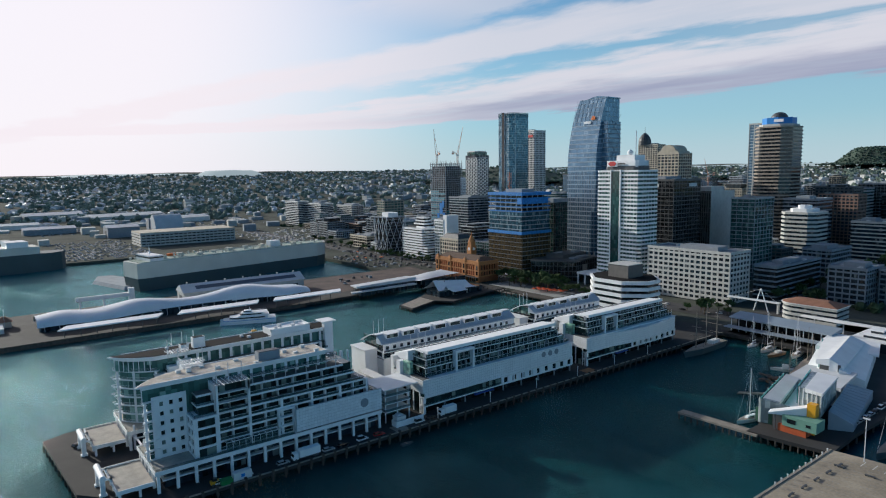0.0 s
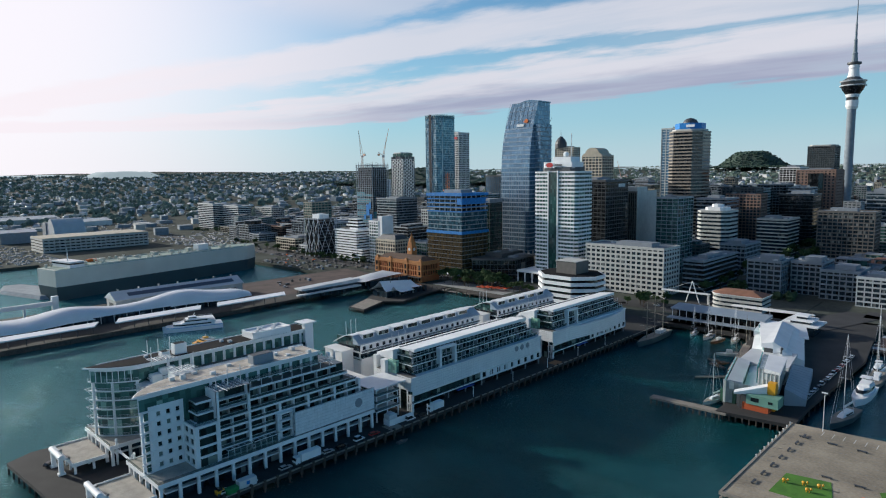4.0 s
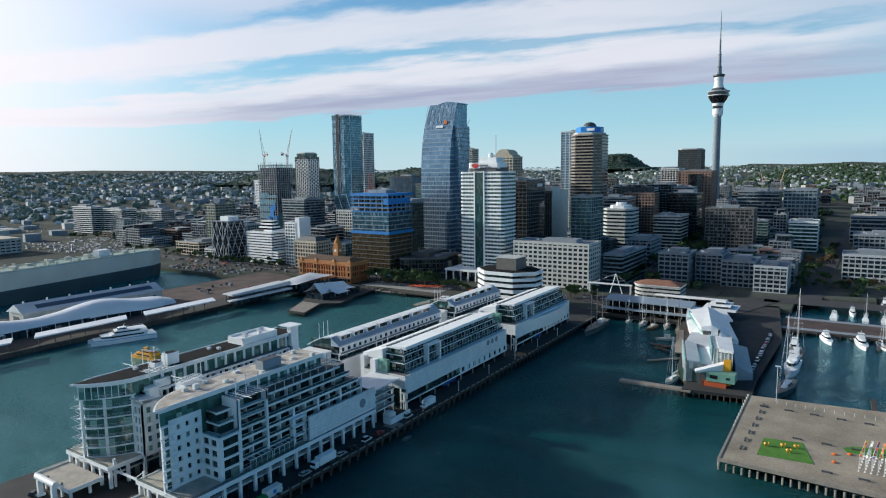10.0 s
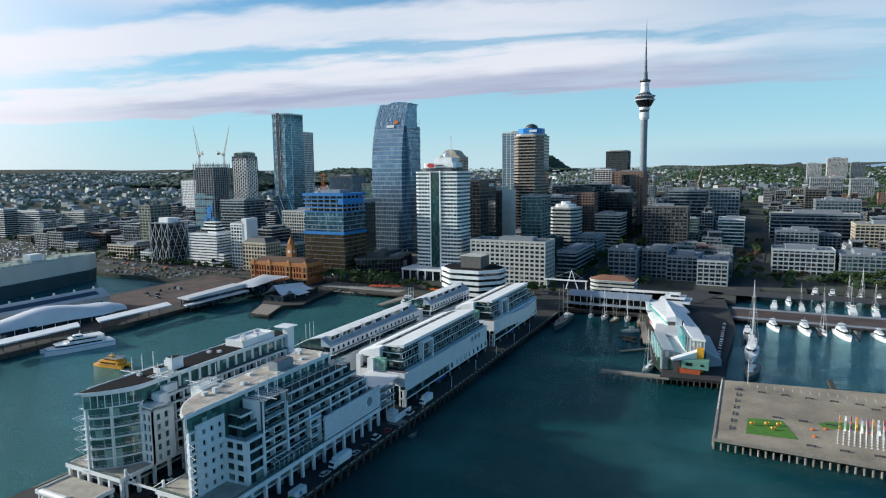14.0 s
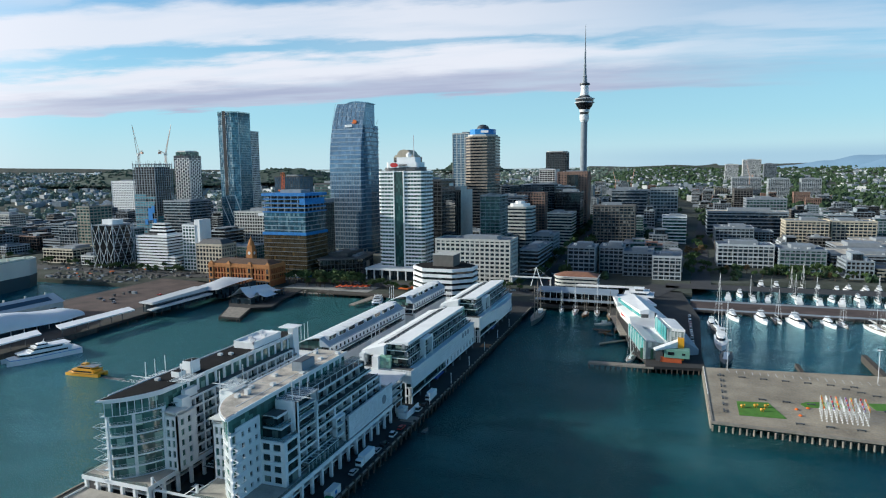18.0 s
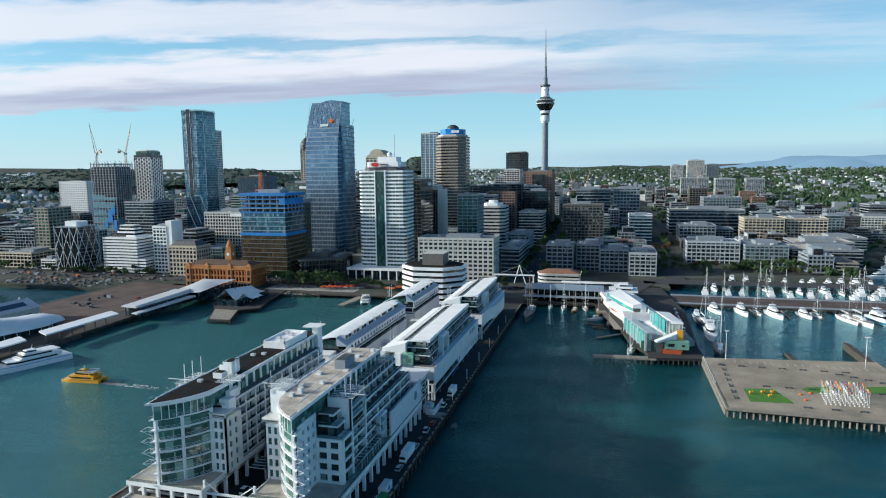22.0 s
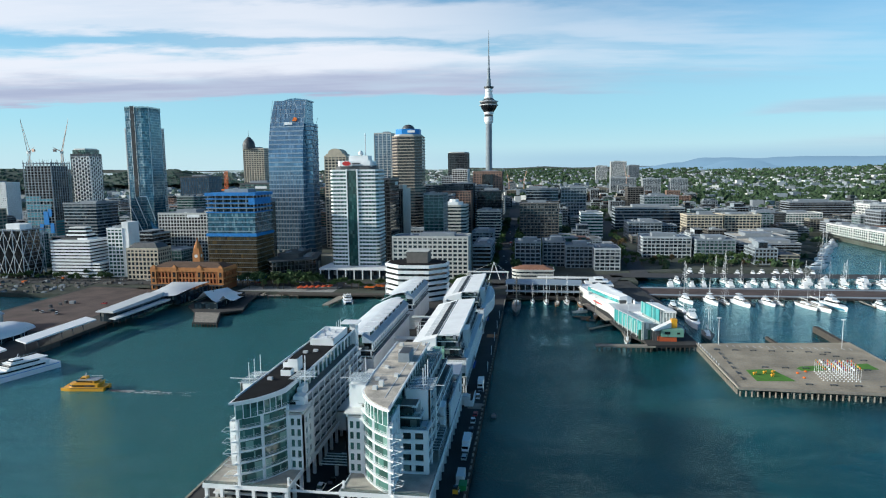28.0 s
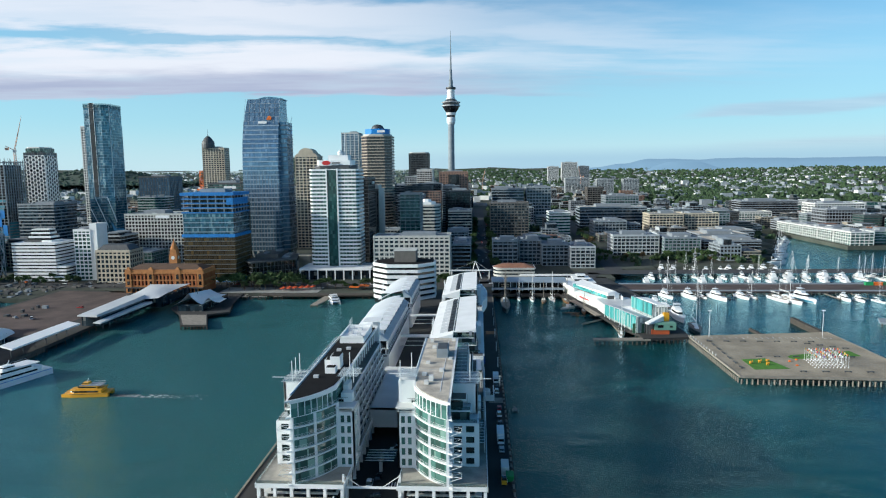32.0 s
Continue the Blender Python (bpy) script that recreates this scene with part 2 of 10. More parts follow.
PROWGLASS = glazing("prow_glass", (0.06, 0.14, 0.12), 1.8, 3.25, 0.5, rough=0.05, lit=(0.28, 0.42, 0.36), share=0.16, spec=0.7)
BLUEGLASS = glazing("blue_glass", (0.12, 0.22, 0.32), 1.5, 4.39, 0.24, rough=0.2, lit=(0.28, 0.4, 0.5), share=0.12, metal=0.5)
DARKGLASS = glazing("dark_glass", (0.014, 0.016, 0.018), 1.6, 3.6, 0.6, lit=(0.07, 0.07, 0.07), share=0.08)


def water_material():
    """Deep coloured water below a rippled, blue-tinted reflecting skin."""
    m = bpy.data.materials.new("harbour_water")
    m.use_nodes = True
    t = m.node_tree
    b = t.nodes["Principled BSDF"]
    b.inputs["Roughness"].default_value = 1.0
    b.inputs["Specular IOR Level"].default_value = 0.0
    b.inputs["Subsurface Weight"].default_value = 1.0
    b.inputs["Subsurface Radius"].default_value = (0.6, 1.0, 0.9)
    b.inputs["Subsurface Scale"].default_value = 6.0
    geo = t.nodes.new("ShaderNodeNewGeometry")

    def noise_of(vector, scale, detail, rough=0.5, distortion=0.0):
        n = t.nodes.new("ShaderNodeTexNoise")
        n.inputs["Scale"].default_value, n.inputs["Detail"].default_value = scale, detail
        n.inputs["Roughness"].default_value, n.inputs["Distortion"].default_value = rough, distortion
        t.links.new(vector, n.inputs["Vector"])
        return n.outputs["Fac"]

    def smooth(value, low, high, to=1.0, base=0.0):
        n = t.nodes.new("ShaderNodeMapRange")
        n.interpolation_type = "SMOOTHSTEP"
        n.inputs["From Min"].default_value, n.inputs["From Max"].default_value = low, high
        n.inputs["To Min"].default_value, n.inputs["To Max"].default_value = base, to
        t.links.new(value, n.inputs["Value"])
        return n.outputs[0]

    def sum_of(*values):
        last = values[0]
        for v in values[1:]:
            n = t.nodes.new("ShaderNodeMath")
            t.links.new(last, n.inputs[0])
            t.links.new(v, n.inputs[1])
            last = n.outputs[0]
        return last

    # siltier, greener water east of the hotel wharf and in the corner by the square; darker and bluer in the marina;
    # beside the wharf the colour is lifted against the hotel's shadow
    sep = t.nodes.new("ShaderNodeSeparateXYZ")
    t.links.new(geo.outputs["Position"], sep.inputs[0])
    gap = t.nodes.new("ShaderNodeVectorMath")
    gap.operation = "DISTANCE"
    gap.inputs[1].default_value = (100, 280, 0)
    t.links.new(geo.outputs["Position"], gap.inputs[0])
    ramp = t.nodes.new("ShaderNodeValToRGB")
    ramp.color_ramp.elements[0].position, ramp.color_ramp.elements[0].color = 0.36, (0.0008, 0.021, 0.033, 1)
    ramp.color_ramp.elements[1].position, ramp.color_ramp.elements[1].color = 0.68, (0.004, 0.041, 0.045, 1)
    silty = ramp.color_ramp.elements.new(0.98)
    silty.color = (0.03, 0.105, 0.11, 1)
    # the 110-to-25 term paints light back into the water shaded by the wharf
    t.links.new(sum_of(noise_of(geo.outputs["Position"], 0.012, 5), smooth(sep.outputs[0], -20, -75, 0.42), smooth(gap.outputs["Value"], 120, 15, 0.17), smooth(sep.outputs[0], 110, 25, 0.14), smooth(sep.outputs[0], 115, 180, -0.1)), ramp.inputs["Fac"])
    t.links.new(ramp.outputs[0], b.inputs["Base Color"])
    # short ripples drawn out across the wind, on a faint swell; calm and wind-ruffled patches
    mp = t.nodes.new("ShaderNodeMapping")
    mp.inputs["Scale"].default_value = (1.0, 2.1, 1.0)
    mp.inputs["Rotation"].default_value = (0, 0, 0.5)
    t.links.new(geo.outputs["Position"], mp.inputs["Vector"])
    ruffle = noise_of(mp.outputs[0], 0.022, 5, 0.55, 0.8)
    both = t.nodes.new("ShaderNodeMath")
    both.operation = "MULTIPLY_ADD"
    t.links.new(noise_of(mp.outputs[0], 0.08, 3), both.inputs[0])
    both.inputs[1].default_value = 0.35
    t.links.new(noise_of(mp.outputs[0], 0.55, 6, 0.62), both.inputs[2])
    bp = t.nodes.new("ShaderNodeBump")
    bp.inputs["Distance"].default_value = 1.15
    # the western basins lie sheltered and calmer
    calm = t.nodes.new("ShaderNodeMath")
    calm.operation = "MULTIPLY"
    t.links.new(smooth(ruffle, 0.36, 0.64, 0.85, 0.4), calm.inputs[0])
    t.links.new(smooth(sep.outputs[0], 60, 130, 0.5, 1.0), calm.inputs[1])
    t.links.new(calm.outputs[0], bp.inputs["Strength"])
    t.links.new(both.outputs[0], bp.inputs["Height"])
    gloss = t.nodes.new("ShaderNodeBsdfGlossy")
    gloss.inputs["Color"].default_value = (0.6, 0.92, 1.0, 1)
    t.links.new(smooth(ruffle, 0.36, 0.64, 0.15, 0.05), gloss.inputs["Roughness"])
    t.links.new(bp.outputs[0], gloss.inputs["Normal"])
    edge = t.nodes.new("ShaderNodeFresnel")
    edge.inputs["IOR"].default_value = 1.3
    t.links.new(bp.outputs[0], edge.inputs["Normal"])
    mix = t.nodes.new("ShaderNodeMixShader")
    t.links.new(edge.outputs[0], mix.inputs[0])
    t.links.new(b.outputs[0], mix.inputs[1])
    t.links.new(gloss.outputs[0], mix.inputs[2])
    t.links.new(mix.outputs[0], t.nodes["Material Output"].inputs["Surface"])
    return m


WATER = water_material()


def clear_glass(name, color, alpha, spec):
    """Thin railing glass that lets the rooms behind it show."""
    m = material(name, color, 0.08, vary=0.05, spec=spec)
    m.node_tree.nodes["Principled BSDF"].inputs["Alpha"].default_value = alpha
    return m

# ---------------------------------------------------------------- mesh kit
class Kit:
    """Collects boxes, prisms and tubes into one mesh."""

    def __init__(self):
        self.v, self.f = [], []

    def add(self, verts, faces):
        n = len(self.v)
        self.v += [tuple(p) for p in verts]
        self.f += [tuple(i + n for i in face) for face in faces]
        return self

    def box(self, x0, x1, y0, y1, z0, z1):
        return self.add([(x0, y0, z0), (x1, y0, z0), (x1, y1, z0), (x0, y1, z0), (x0, y0, z1), (x1, y0, z1), (x1, y1, z1), (x0, y1, z1)],
                        [(3, 2, 1, 0), (4, 5, 6, 7), (0, 1, 5, 4), (1, 2, 6, 5), (2, 3, 7, 6), (3, 0, 4, 7)])

    def prism(self, poly, z0, z1, top=None):
        """An upright prism; the outline runs either way round."""
        area = sum(a[0] * b[1] - b[0] * a[1] for a, b in zip(poly, poly[1:] + poly[:1]))
        up = top or poly
        if area < 0:
            poly, up = poly[::-1], up[::-1]
        n = len(poly)
        zs = z1 if isinstance(z1, (list, tuple)) else [z1] * n
        if area < 0:
            zs = zs[::-1]
        return self.add([(x, y, z0) for x, y in poly] + [(x, y, z) for (x, y), z in zip(up, zs)],
                        [tuple(range(n))[::-1], tuple(range(n, 2 * n))] + [(i, (i + 1) % n, n + (i + 1) % n, n + i) for i in range(n)])

    def rod(self, a, b, r, sides=6, r2=None):
        a, b = Vector(a), Vector(b)
        q = (b - a).to_track_quat("Z", "Y")
        r2 = r if r2 is None else r2
        ring = [(math.cos(2 * math.pi * k / sides), math.sin(2 * math.pi * k / sides)) for k in range(sides)]
        return self.add([a + q @ Vector((r * c, r * s, 0)) for c, s in ring] + [b + q @ Vector((r2 * c, r2 * s, 0)) for c, s in ring],
                        [tuple(range(sides))[::-1], tuple(range(sides, 2 * sides))] + [(i, (i + 1) % sides, sides + (i + 1) % sides, sides + i) for i in range(sides)])

    def lathe(self, rows, sides=24, cx=0.0, cy=0.0):
        """Rows of height and radius, turned about an upright axis."""
        n = len(self.v)
        for z, r in rows:
            self.v += [(cx + r * math.cos(2 * math.pi * k / sides), cy + r * math.sin(2 * math.pi * k / sides), z) for k in range(sides)]
        for j in range(len(rows) - 1):
            self.f += [(n + j * sides + k, n + j * sides + (k + 1) % sides, n + (j + 1) * sides + (k + 1) % sides, n + (j + 1) * sides + k) for k in range(sides)]
        self.f.append(tuple(n + k for k in range(sides))[::-1])
        self.f.append(tuple(n + (len(rows) - 1) * sides + k for k in range(sides)))
        return self

    def mesh(self, name, mat):
        me = bpy.data.meshes.new(name)
        me.from_pydata(self.v, [], self.f)
        me.update()
        if mat:
            me.materials.append(mat)
        return me


def part(name, kit, mat, parent, label="", at=None, turn=0.0):
    """Links a mesh as one object under a thing or a part; kit may be a mesh that alike pieces share."""
    ob = new(name, kit if isinstance(kit, bpy.types.Mesh) else kit.mesh(name, mat))
    ob.parent = parent
    if at is not None:
        ob.location = at
    if turn:
        ob.rotation_euler.z = turn
    if label:
        tagged(ob, label)
    return ob


def thing(name, at, label, category, group="", kind="", turn=0.0):
    ob = new(name)
    ob.empty_display_size = 1.0
    ob.location = at
    ob.rotation_euler.z = radians(turn)
    return tagged(ob, label, category, group, kind)


def solid(name, kit, mat, label, category, group="", kind="", at=(0, 0, 0)):
    ob = new(name, kit.mesh(name, mat))
    ob.location = at
    return tagged(ob, label, category, group, kind)


def ring(w, d, out, z0, z1):
    """A flat band round a w by d block, centred on the origin."""
    k = Kit()
    a, b = w / 2 + out, d / 2 + out
    return k.prism([(-a, -b), (a, -b), (a, b), (-a, b)], z0, z1)


def block(name, label, x0, x1, y0, y1, z0, z1, floors, wall, glass, style="grid", bay=3.6, band=0.34, pier=0.4, proud=0.35,
          roof=ROOFGREY, plant=True, turn=0.0, group="", lean_parts=False, crown=0.0, category="building"):
    """A rectangular building: a glazed core, a band at each floor, piers between the windows, a parapet and a plant room."""
    w, d, h = x1 - x0, y1 - y0, z1 - z0
    b = thing(name, ((x0 + x1) / 2, (y0 + y1) / 2, z0), label, category, group, turn=turn)
    fh = h / floors
    part("glazing", Kit().box(-w / 2, w / 2, -d / 2, d / 2, -6, h - 0.3), glass, b)
    bands = ring(w, d, proud, 0, fh * band).mesh("floor_band", wall)
    for k in range(floors):
        part("floor_band", bands, wall, b, at=(0, 0, k * fh))
    top = Kit()
    top.prism([(-w / 2 - proud, -d / 2 - proud), (w / 2 + proud, -d / 2 - proud), (w / 2 + proud, d / 2 + proud), (-w / 2 - proud, d / 2 + proud)], h - 0.5, h + crown)
    part("roof", top, roof, b)
    par = Kit()
    a, c, t, p = w / 2 + proud + 0.05, d / 2 + proud + 0.05, 0.35, h + crown + 0.9
    for s in (-1, 1):
        par.box(s * a - t / 2, s * a + t / 2, -c, c, h - fh * 0.3, p)
        par.box(-a, a, s * c - t / 2, s * c + t / 2, h - fh * 0.3, p + 0.004)
    part("parapet", par, wall, b)
    if style == "grid":
        for side, length, other in (("x", w, d), ("y", d, w)):
            n = max(2, round(length / bay))
            pitch = length / n
            if lean_parts or y0 > 880:
                k = Kit()
                for i in range(n + 1):
                    for s in (-1, 1):
                        c0 = -length / 2 + i * pitch
                        o = s * (other / 2 + proud * 0.45)
                        if side == "x":
                            k.box(c0 - pier / 2, c0 + pier / 2, o - proud * 0.45, o + proud * 0.45, 0, h - 0.4)
                        else:
                            k.box(o - proud * 0.45, o + proud * 0.45, c0 - pier / 2, c0 + pier / 2, 0, h - 0.4)
                tagged(part("pier_set", k, wall, b), kind="stuff")
            else:
                k = Kit()
                e = proud * 0.9
                if side == "x":
                    k.box(-pier / 2, pier / 2, 0, e, 0, h - 0.4)
                else:
                    k.box(0, e, -pier / 2, pier / 2, 0, h - 0.4)
                me = k.mesh("pier", wall)
                for i in range(n + 1):
                    c0 = -length / 2 + i * pitch
                    for s in (-1, 1):
                        o = s * other / 2 - (e if s < 0 else 0)
                        part("pier", me, wall, b, at=(c0, o, 0) if side == "x" else (o, c0, 0))
    if plant:
        rng = random.Random(round(x0 * 7 + y0 * 13))
        k = Kit()
        px, py = w * rng.uniform(0.18, 0.3), d * rng.uniform(0.18, 0.3)
        ox, oy = w * rng.uniform(-0.12, 0.12), d * rng.uniform(-0.12, 0.12)
        k.box(ox - px, ox + px, oy - py, oy + py, h + crown - 0.2, h + crown + rng.uniform(2.4, 4.0))
        part("plant_room", k, GREY, b)
        k = Kit()
        for _ in range(5):
            ux, uy = rng.uniform(-w * 0.42, w * 0.42), rng.uniform(-d * 0.42, d * 0.42)
            s = rng.uniform(0.6, 1.4)
            k.box(ux - s, ux + s, uy - s, uy + s, h + crown - 0.2, h + crown + rng.uniform(0.9, 1.8))
        tagged(part("roof_plant", k, METALROOF, b), kind="stuff")
    return b

# ---------------------------------------------------------------- water, land and quays
water = solid("water", Kit().add([(-4900, -1500, 0), (4900, -1500, 0), (4900, 4900, 0), (-4900, 4900, 0)], [(0, 1, 2, 3)]), WATER,
              "teal harbour water, rippled, with darker and greener patches", "water", kind="structure")
SHORE = [(-1e9, 60), (-640, 290), (-475, 464), (-345, 500), (-300, 488), (68, 560), (120, 612), (170, 630), (290, 690), (315, 745), (340, 800), (365, 850), (390, 900), (412, 984), (443, 784), (700, 900)]


def coast(x):
    """Where the shore runs: y of the seawall at x."""
    y = SHORE[0][1]
    for x0, y0 in SHORE:
        if x >= x0:
            y = y0
    return y


def land_z(x, y):
    """Height of the land: flat by the quays, rising through the town to the ridge and the far hills."""
    base = 3.4
    r = math.hypot(x, y)
    west = max(0.0, min(1.0, (x - 100) / 250))
    east = max(0.0, min(1.0, (-x - 550) / 400))
    town = max(0.0, min(1.0, (y - 600) / 700)) * 20 * (1 - 0.8 * west) * (1 - 0.7 * east)
    far = max(0.0, r - 1500)
    hills = min(far, 1500) * 0.027 + max(0.0, far - 1500) * 0.038
    wob = noise.noise(Vector((x / 330, y / 330, 0))) * min(9.0, max(0.0, r - 1100) * 0.01)
    return base + max(town, hills + (town * 0.6 if far else 0)) + wob


def land():
    xs = [-4900, -4300, -3800, -3400, -3000] + list(range(-2600, -800, 90)) + list(range(-800, 800, 40)) + list(range(800, 2700, 90)) + [3000, 3400, 3800, 4300, 4900]
    for x0, _ in SHORE[1:]:
        xs += [x0 - 0.05, x0 + 0.05]
    xs = sorted(set(xs))
    ys = [-0.05, 0.0] + [20 * k for k in range(1, 14)] + list(range(300, 1400, 50)) + list(range(1400, 3000, 90)) + list(range(3000, 4600, 150))
    k = Kit()
    for d in ys:
        for x in xs:
            y = coast(x) + max(d, 0)
            k.v.append((x, y, -6 if d < 0 else land_z(x, y)))
    n = len(xs)
    for j in range(len(ys) - 1):
        for i in range(n - 1):
            k.f.append((j * n + i, j * n + i + 1, (j + 1) * n + i + 1, (j + 1) * n + i))
    return solid("ground", k, LAND, "grey and green town ground that rises inland to far hills", "ground", kind="structure")


land()


def road(name, pts, width, label):
    k = Kit()
    for (xa, ya), (xb, yb) in zip(pts, pts[1:]):
        d = Vector((xb - xa, yb - ya)).normalized()
        s = Vector((-d.y, d.x)) * width / 2
        n = max(1, int(math.hypot(xb - xa, yb - ya) / 30))
        for i in range(n):
            p, q = Vector((xa, ya)).lerp(Vector((xb, yb)), i / n), Vector((xa, ya)).lerp(Vector((xb, yb)), (i + 1) / n)
            zp, zq = land_z(*p) + 0.25, land_z(*q) + 0.25
            m = len(k.v)
            k.v += [(p.x - s.x, p.y - s.y, zp), (q.x - s.x, q.y - s.y, zq), (q.x + s.x, q.y + s.y, zq), (p.x + s.x, p.y + s.y, zp)]
            k.f.append((m, m + 1, m + 2, m + 3))
    return solid(name, k, ASPHALT, label, "road", kind="structure")


road("road", [(-900, 530), (-480, 520), (-300, 522), (80, 528), (100, 590), (420, 600)], 24, "wide grey waterfront street")
road("road", [(6, 530), (2, 700), (-2, 1300)], 20, "dark straight street that runs inland between trees")
road("road", [(128, 600), (135, 800), (160, 1300)], 16, "straight street between low office blocks")
road("road", [(-195, 530), (-175, 800), (-170, 1200)], 16, "street between the office towers")

# ---------------------------------------------------------------- the hotel wharf
CX = -30.3     # the wharf's long axis
RAILGLASS = clear_glass("balcony_glass", (0.07, 0.14, 0.14), 0.36, 0.35)
FROST = clear_glass("frosted_glass", (0.4, 0.5, 0.53), 0.34, 0.4)
DIMGLASS = clear_glass("dim_green_glass", (0.03, 0.08, 0.07), 0.7, 0.5)
TERRACE = material("terrace_paving", (0.4, 0.37, 0.32), 0.85, vary=0.25, scale=0.3, fine=2.0)
# dark floor tone that paints the shade lying on balconies and terraces
FLOORSHADE = material("balcony_decking", (0.14, 0.14, 0.13), 0.85, vary=0.3, scale=0.4, fine=3.0)
PANEL = material("enamel_panel", (0.82, 0.83, 0.84), 0.35, vary=0.05, tint=0.05)


def ux(s, *us):
    return sorted(CX + s * u for u in us)


def ubox(k, s, u0, u1, y0, y1, z0, z1):
    a, b = ux(s, u0, u1)
    return k.box(a, b, y0, y1, z0, z1)


def upoly(s, pts):
    return [(CX + s * u, y) for u, y in pts]


def slab(name, label, x0, x1, y0, y1, z0, z1, mat, category="wharf"):
    return solid(name, Kit().box(x0, x1, y0, y1, z0, z1), mat, label, category, kind="structure")


def piles(parent, spots, z0=-3.0, z1=2.3, r=0.32, mat=TIMBER):
    me = Kit().rod((0, 0, z0), (0, 0, z1), r, 7).mesh("pile", mat)
    for x, y in spots:
        part("pile", me, mat, parent, at=(x, y, 0))


def punched(k, axis, plane, thick, a0, a1, z0, z1, cols, rows, w, h):
    """A wall along x or y with rows of square openings; axis: the way it runs."""
    def put(p0, p1, q0, q1):
        if axis == "y":
            k.box(min(plane, plane + thick), max(plane, plane + thick), p0, p1, q0, q1)
        else:
            k.box(p0, p1, min(plane, plane + thick), max(plane, plane + thick), q0, q1)
    zs = [z0]
    for r in rows:
        put(a0, a1, zs[-1], r)
        edge = a0
        for c in sorted(cols):
            put(edge, c - w / 2, r, r + h)
            edge = c + w / 2
        put(edge, a1, r, r + h)
        zs.append(r + h)
    put(a0, a1, zs[-1], z1)
    return k


def arc(p, q, bulge, n=8):
    """Points on a shallow arc from p to q that swells to its right by bulge."""
    p, q = Vector(p), Vector(q)
    side = Vector((q.y - p.y, p.x - q.x)).normalized()
    return [tuple(p.lerp(q, i / n) + side * bulge * 4 * (i / n) * (1 - i / n)) for i in range(n + 1)]


deck = thing("wharf", (0, 0, 0), "long dark asphalt wharf standing on timber piles", "wharf", kind="structure")
part("deck", Kit().prism([(-68, 142), (-14, 146), (10, 166), (10.5, 490), (-66, 490), (-70, 200), (-72, 150)], 2.2, 3.5), DECK, deck)
k = Kit()
k.box(9.9, 10.5, 166, 470, 3.5, 3.8).box(-71, -70.4, 160, 470, 3.5, 3.8)
part("kerb", k, PALETIMBER, deck)
piles(deck, [(10.2, 168 + 4.6 * i) for i in range(60)] + [(-70.6, 150 + 9 * i) for i in range(30)] + [(-66 + 5 * i, 142 + 0.4 * i) for i in range(11)] + [(-12 + 4.5 * i, 147.5 + 4 * i) for i in range(5)])
k = Kit()
for i in range(60):
    k.box(9.7, 10.7, 167.6 + 4.6 * i, 168.4 + 4.6 * i, 1.2, 4.3)
tagged(part("fender_posts", k, TIMBER, deck), kind="stuff")
part("timber_apron", Kit().box(4, 10, 361, 368, 3.5, 3.54), material("orange_timber_boards", (0.28, 0.15, 0.07), 0.9, vary=0.3), deck)
part("timber_apron", Kit().box(4, 10, 250, 256, 3.5, 3.54), PALETIMBER, deck)

LEVEL = [10.5 + 3.25 * i for i in range(7)]     # hotel floors; the last carries the set-back top storey
ROOMGLASS = glazing("room_glass", (0.014, 0.028, 0.028), 1.9, 3.25, 0.7, rough=0.06, lit=(0.2, 0.25, 0.22), share=0.2, spec=0.4)
SEAM = material("painted_joint", (0.5, 0.52, 0.53), 0.7)


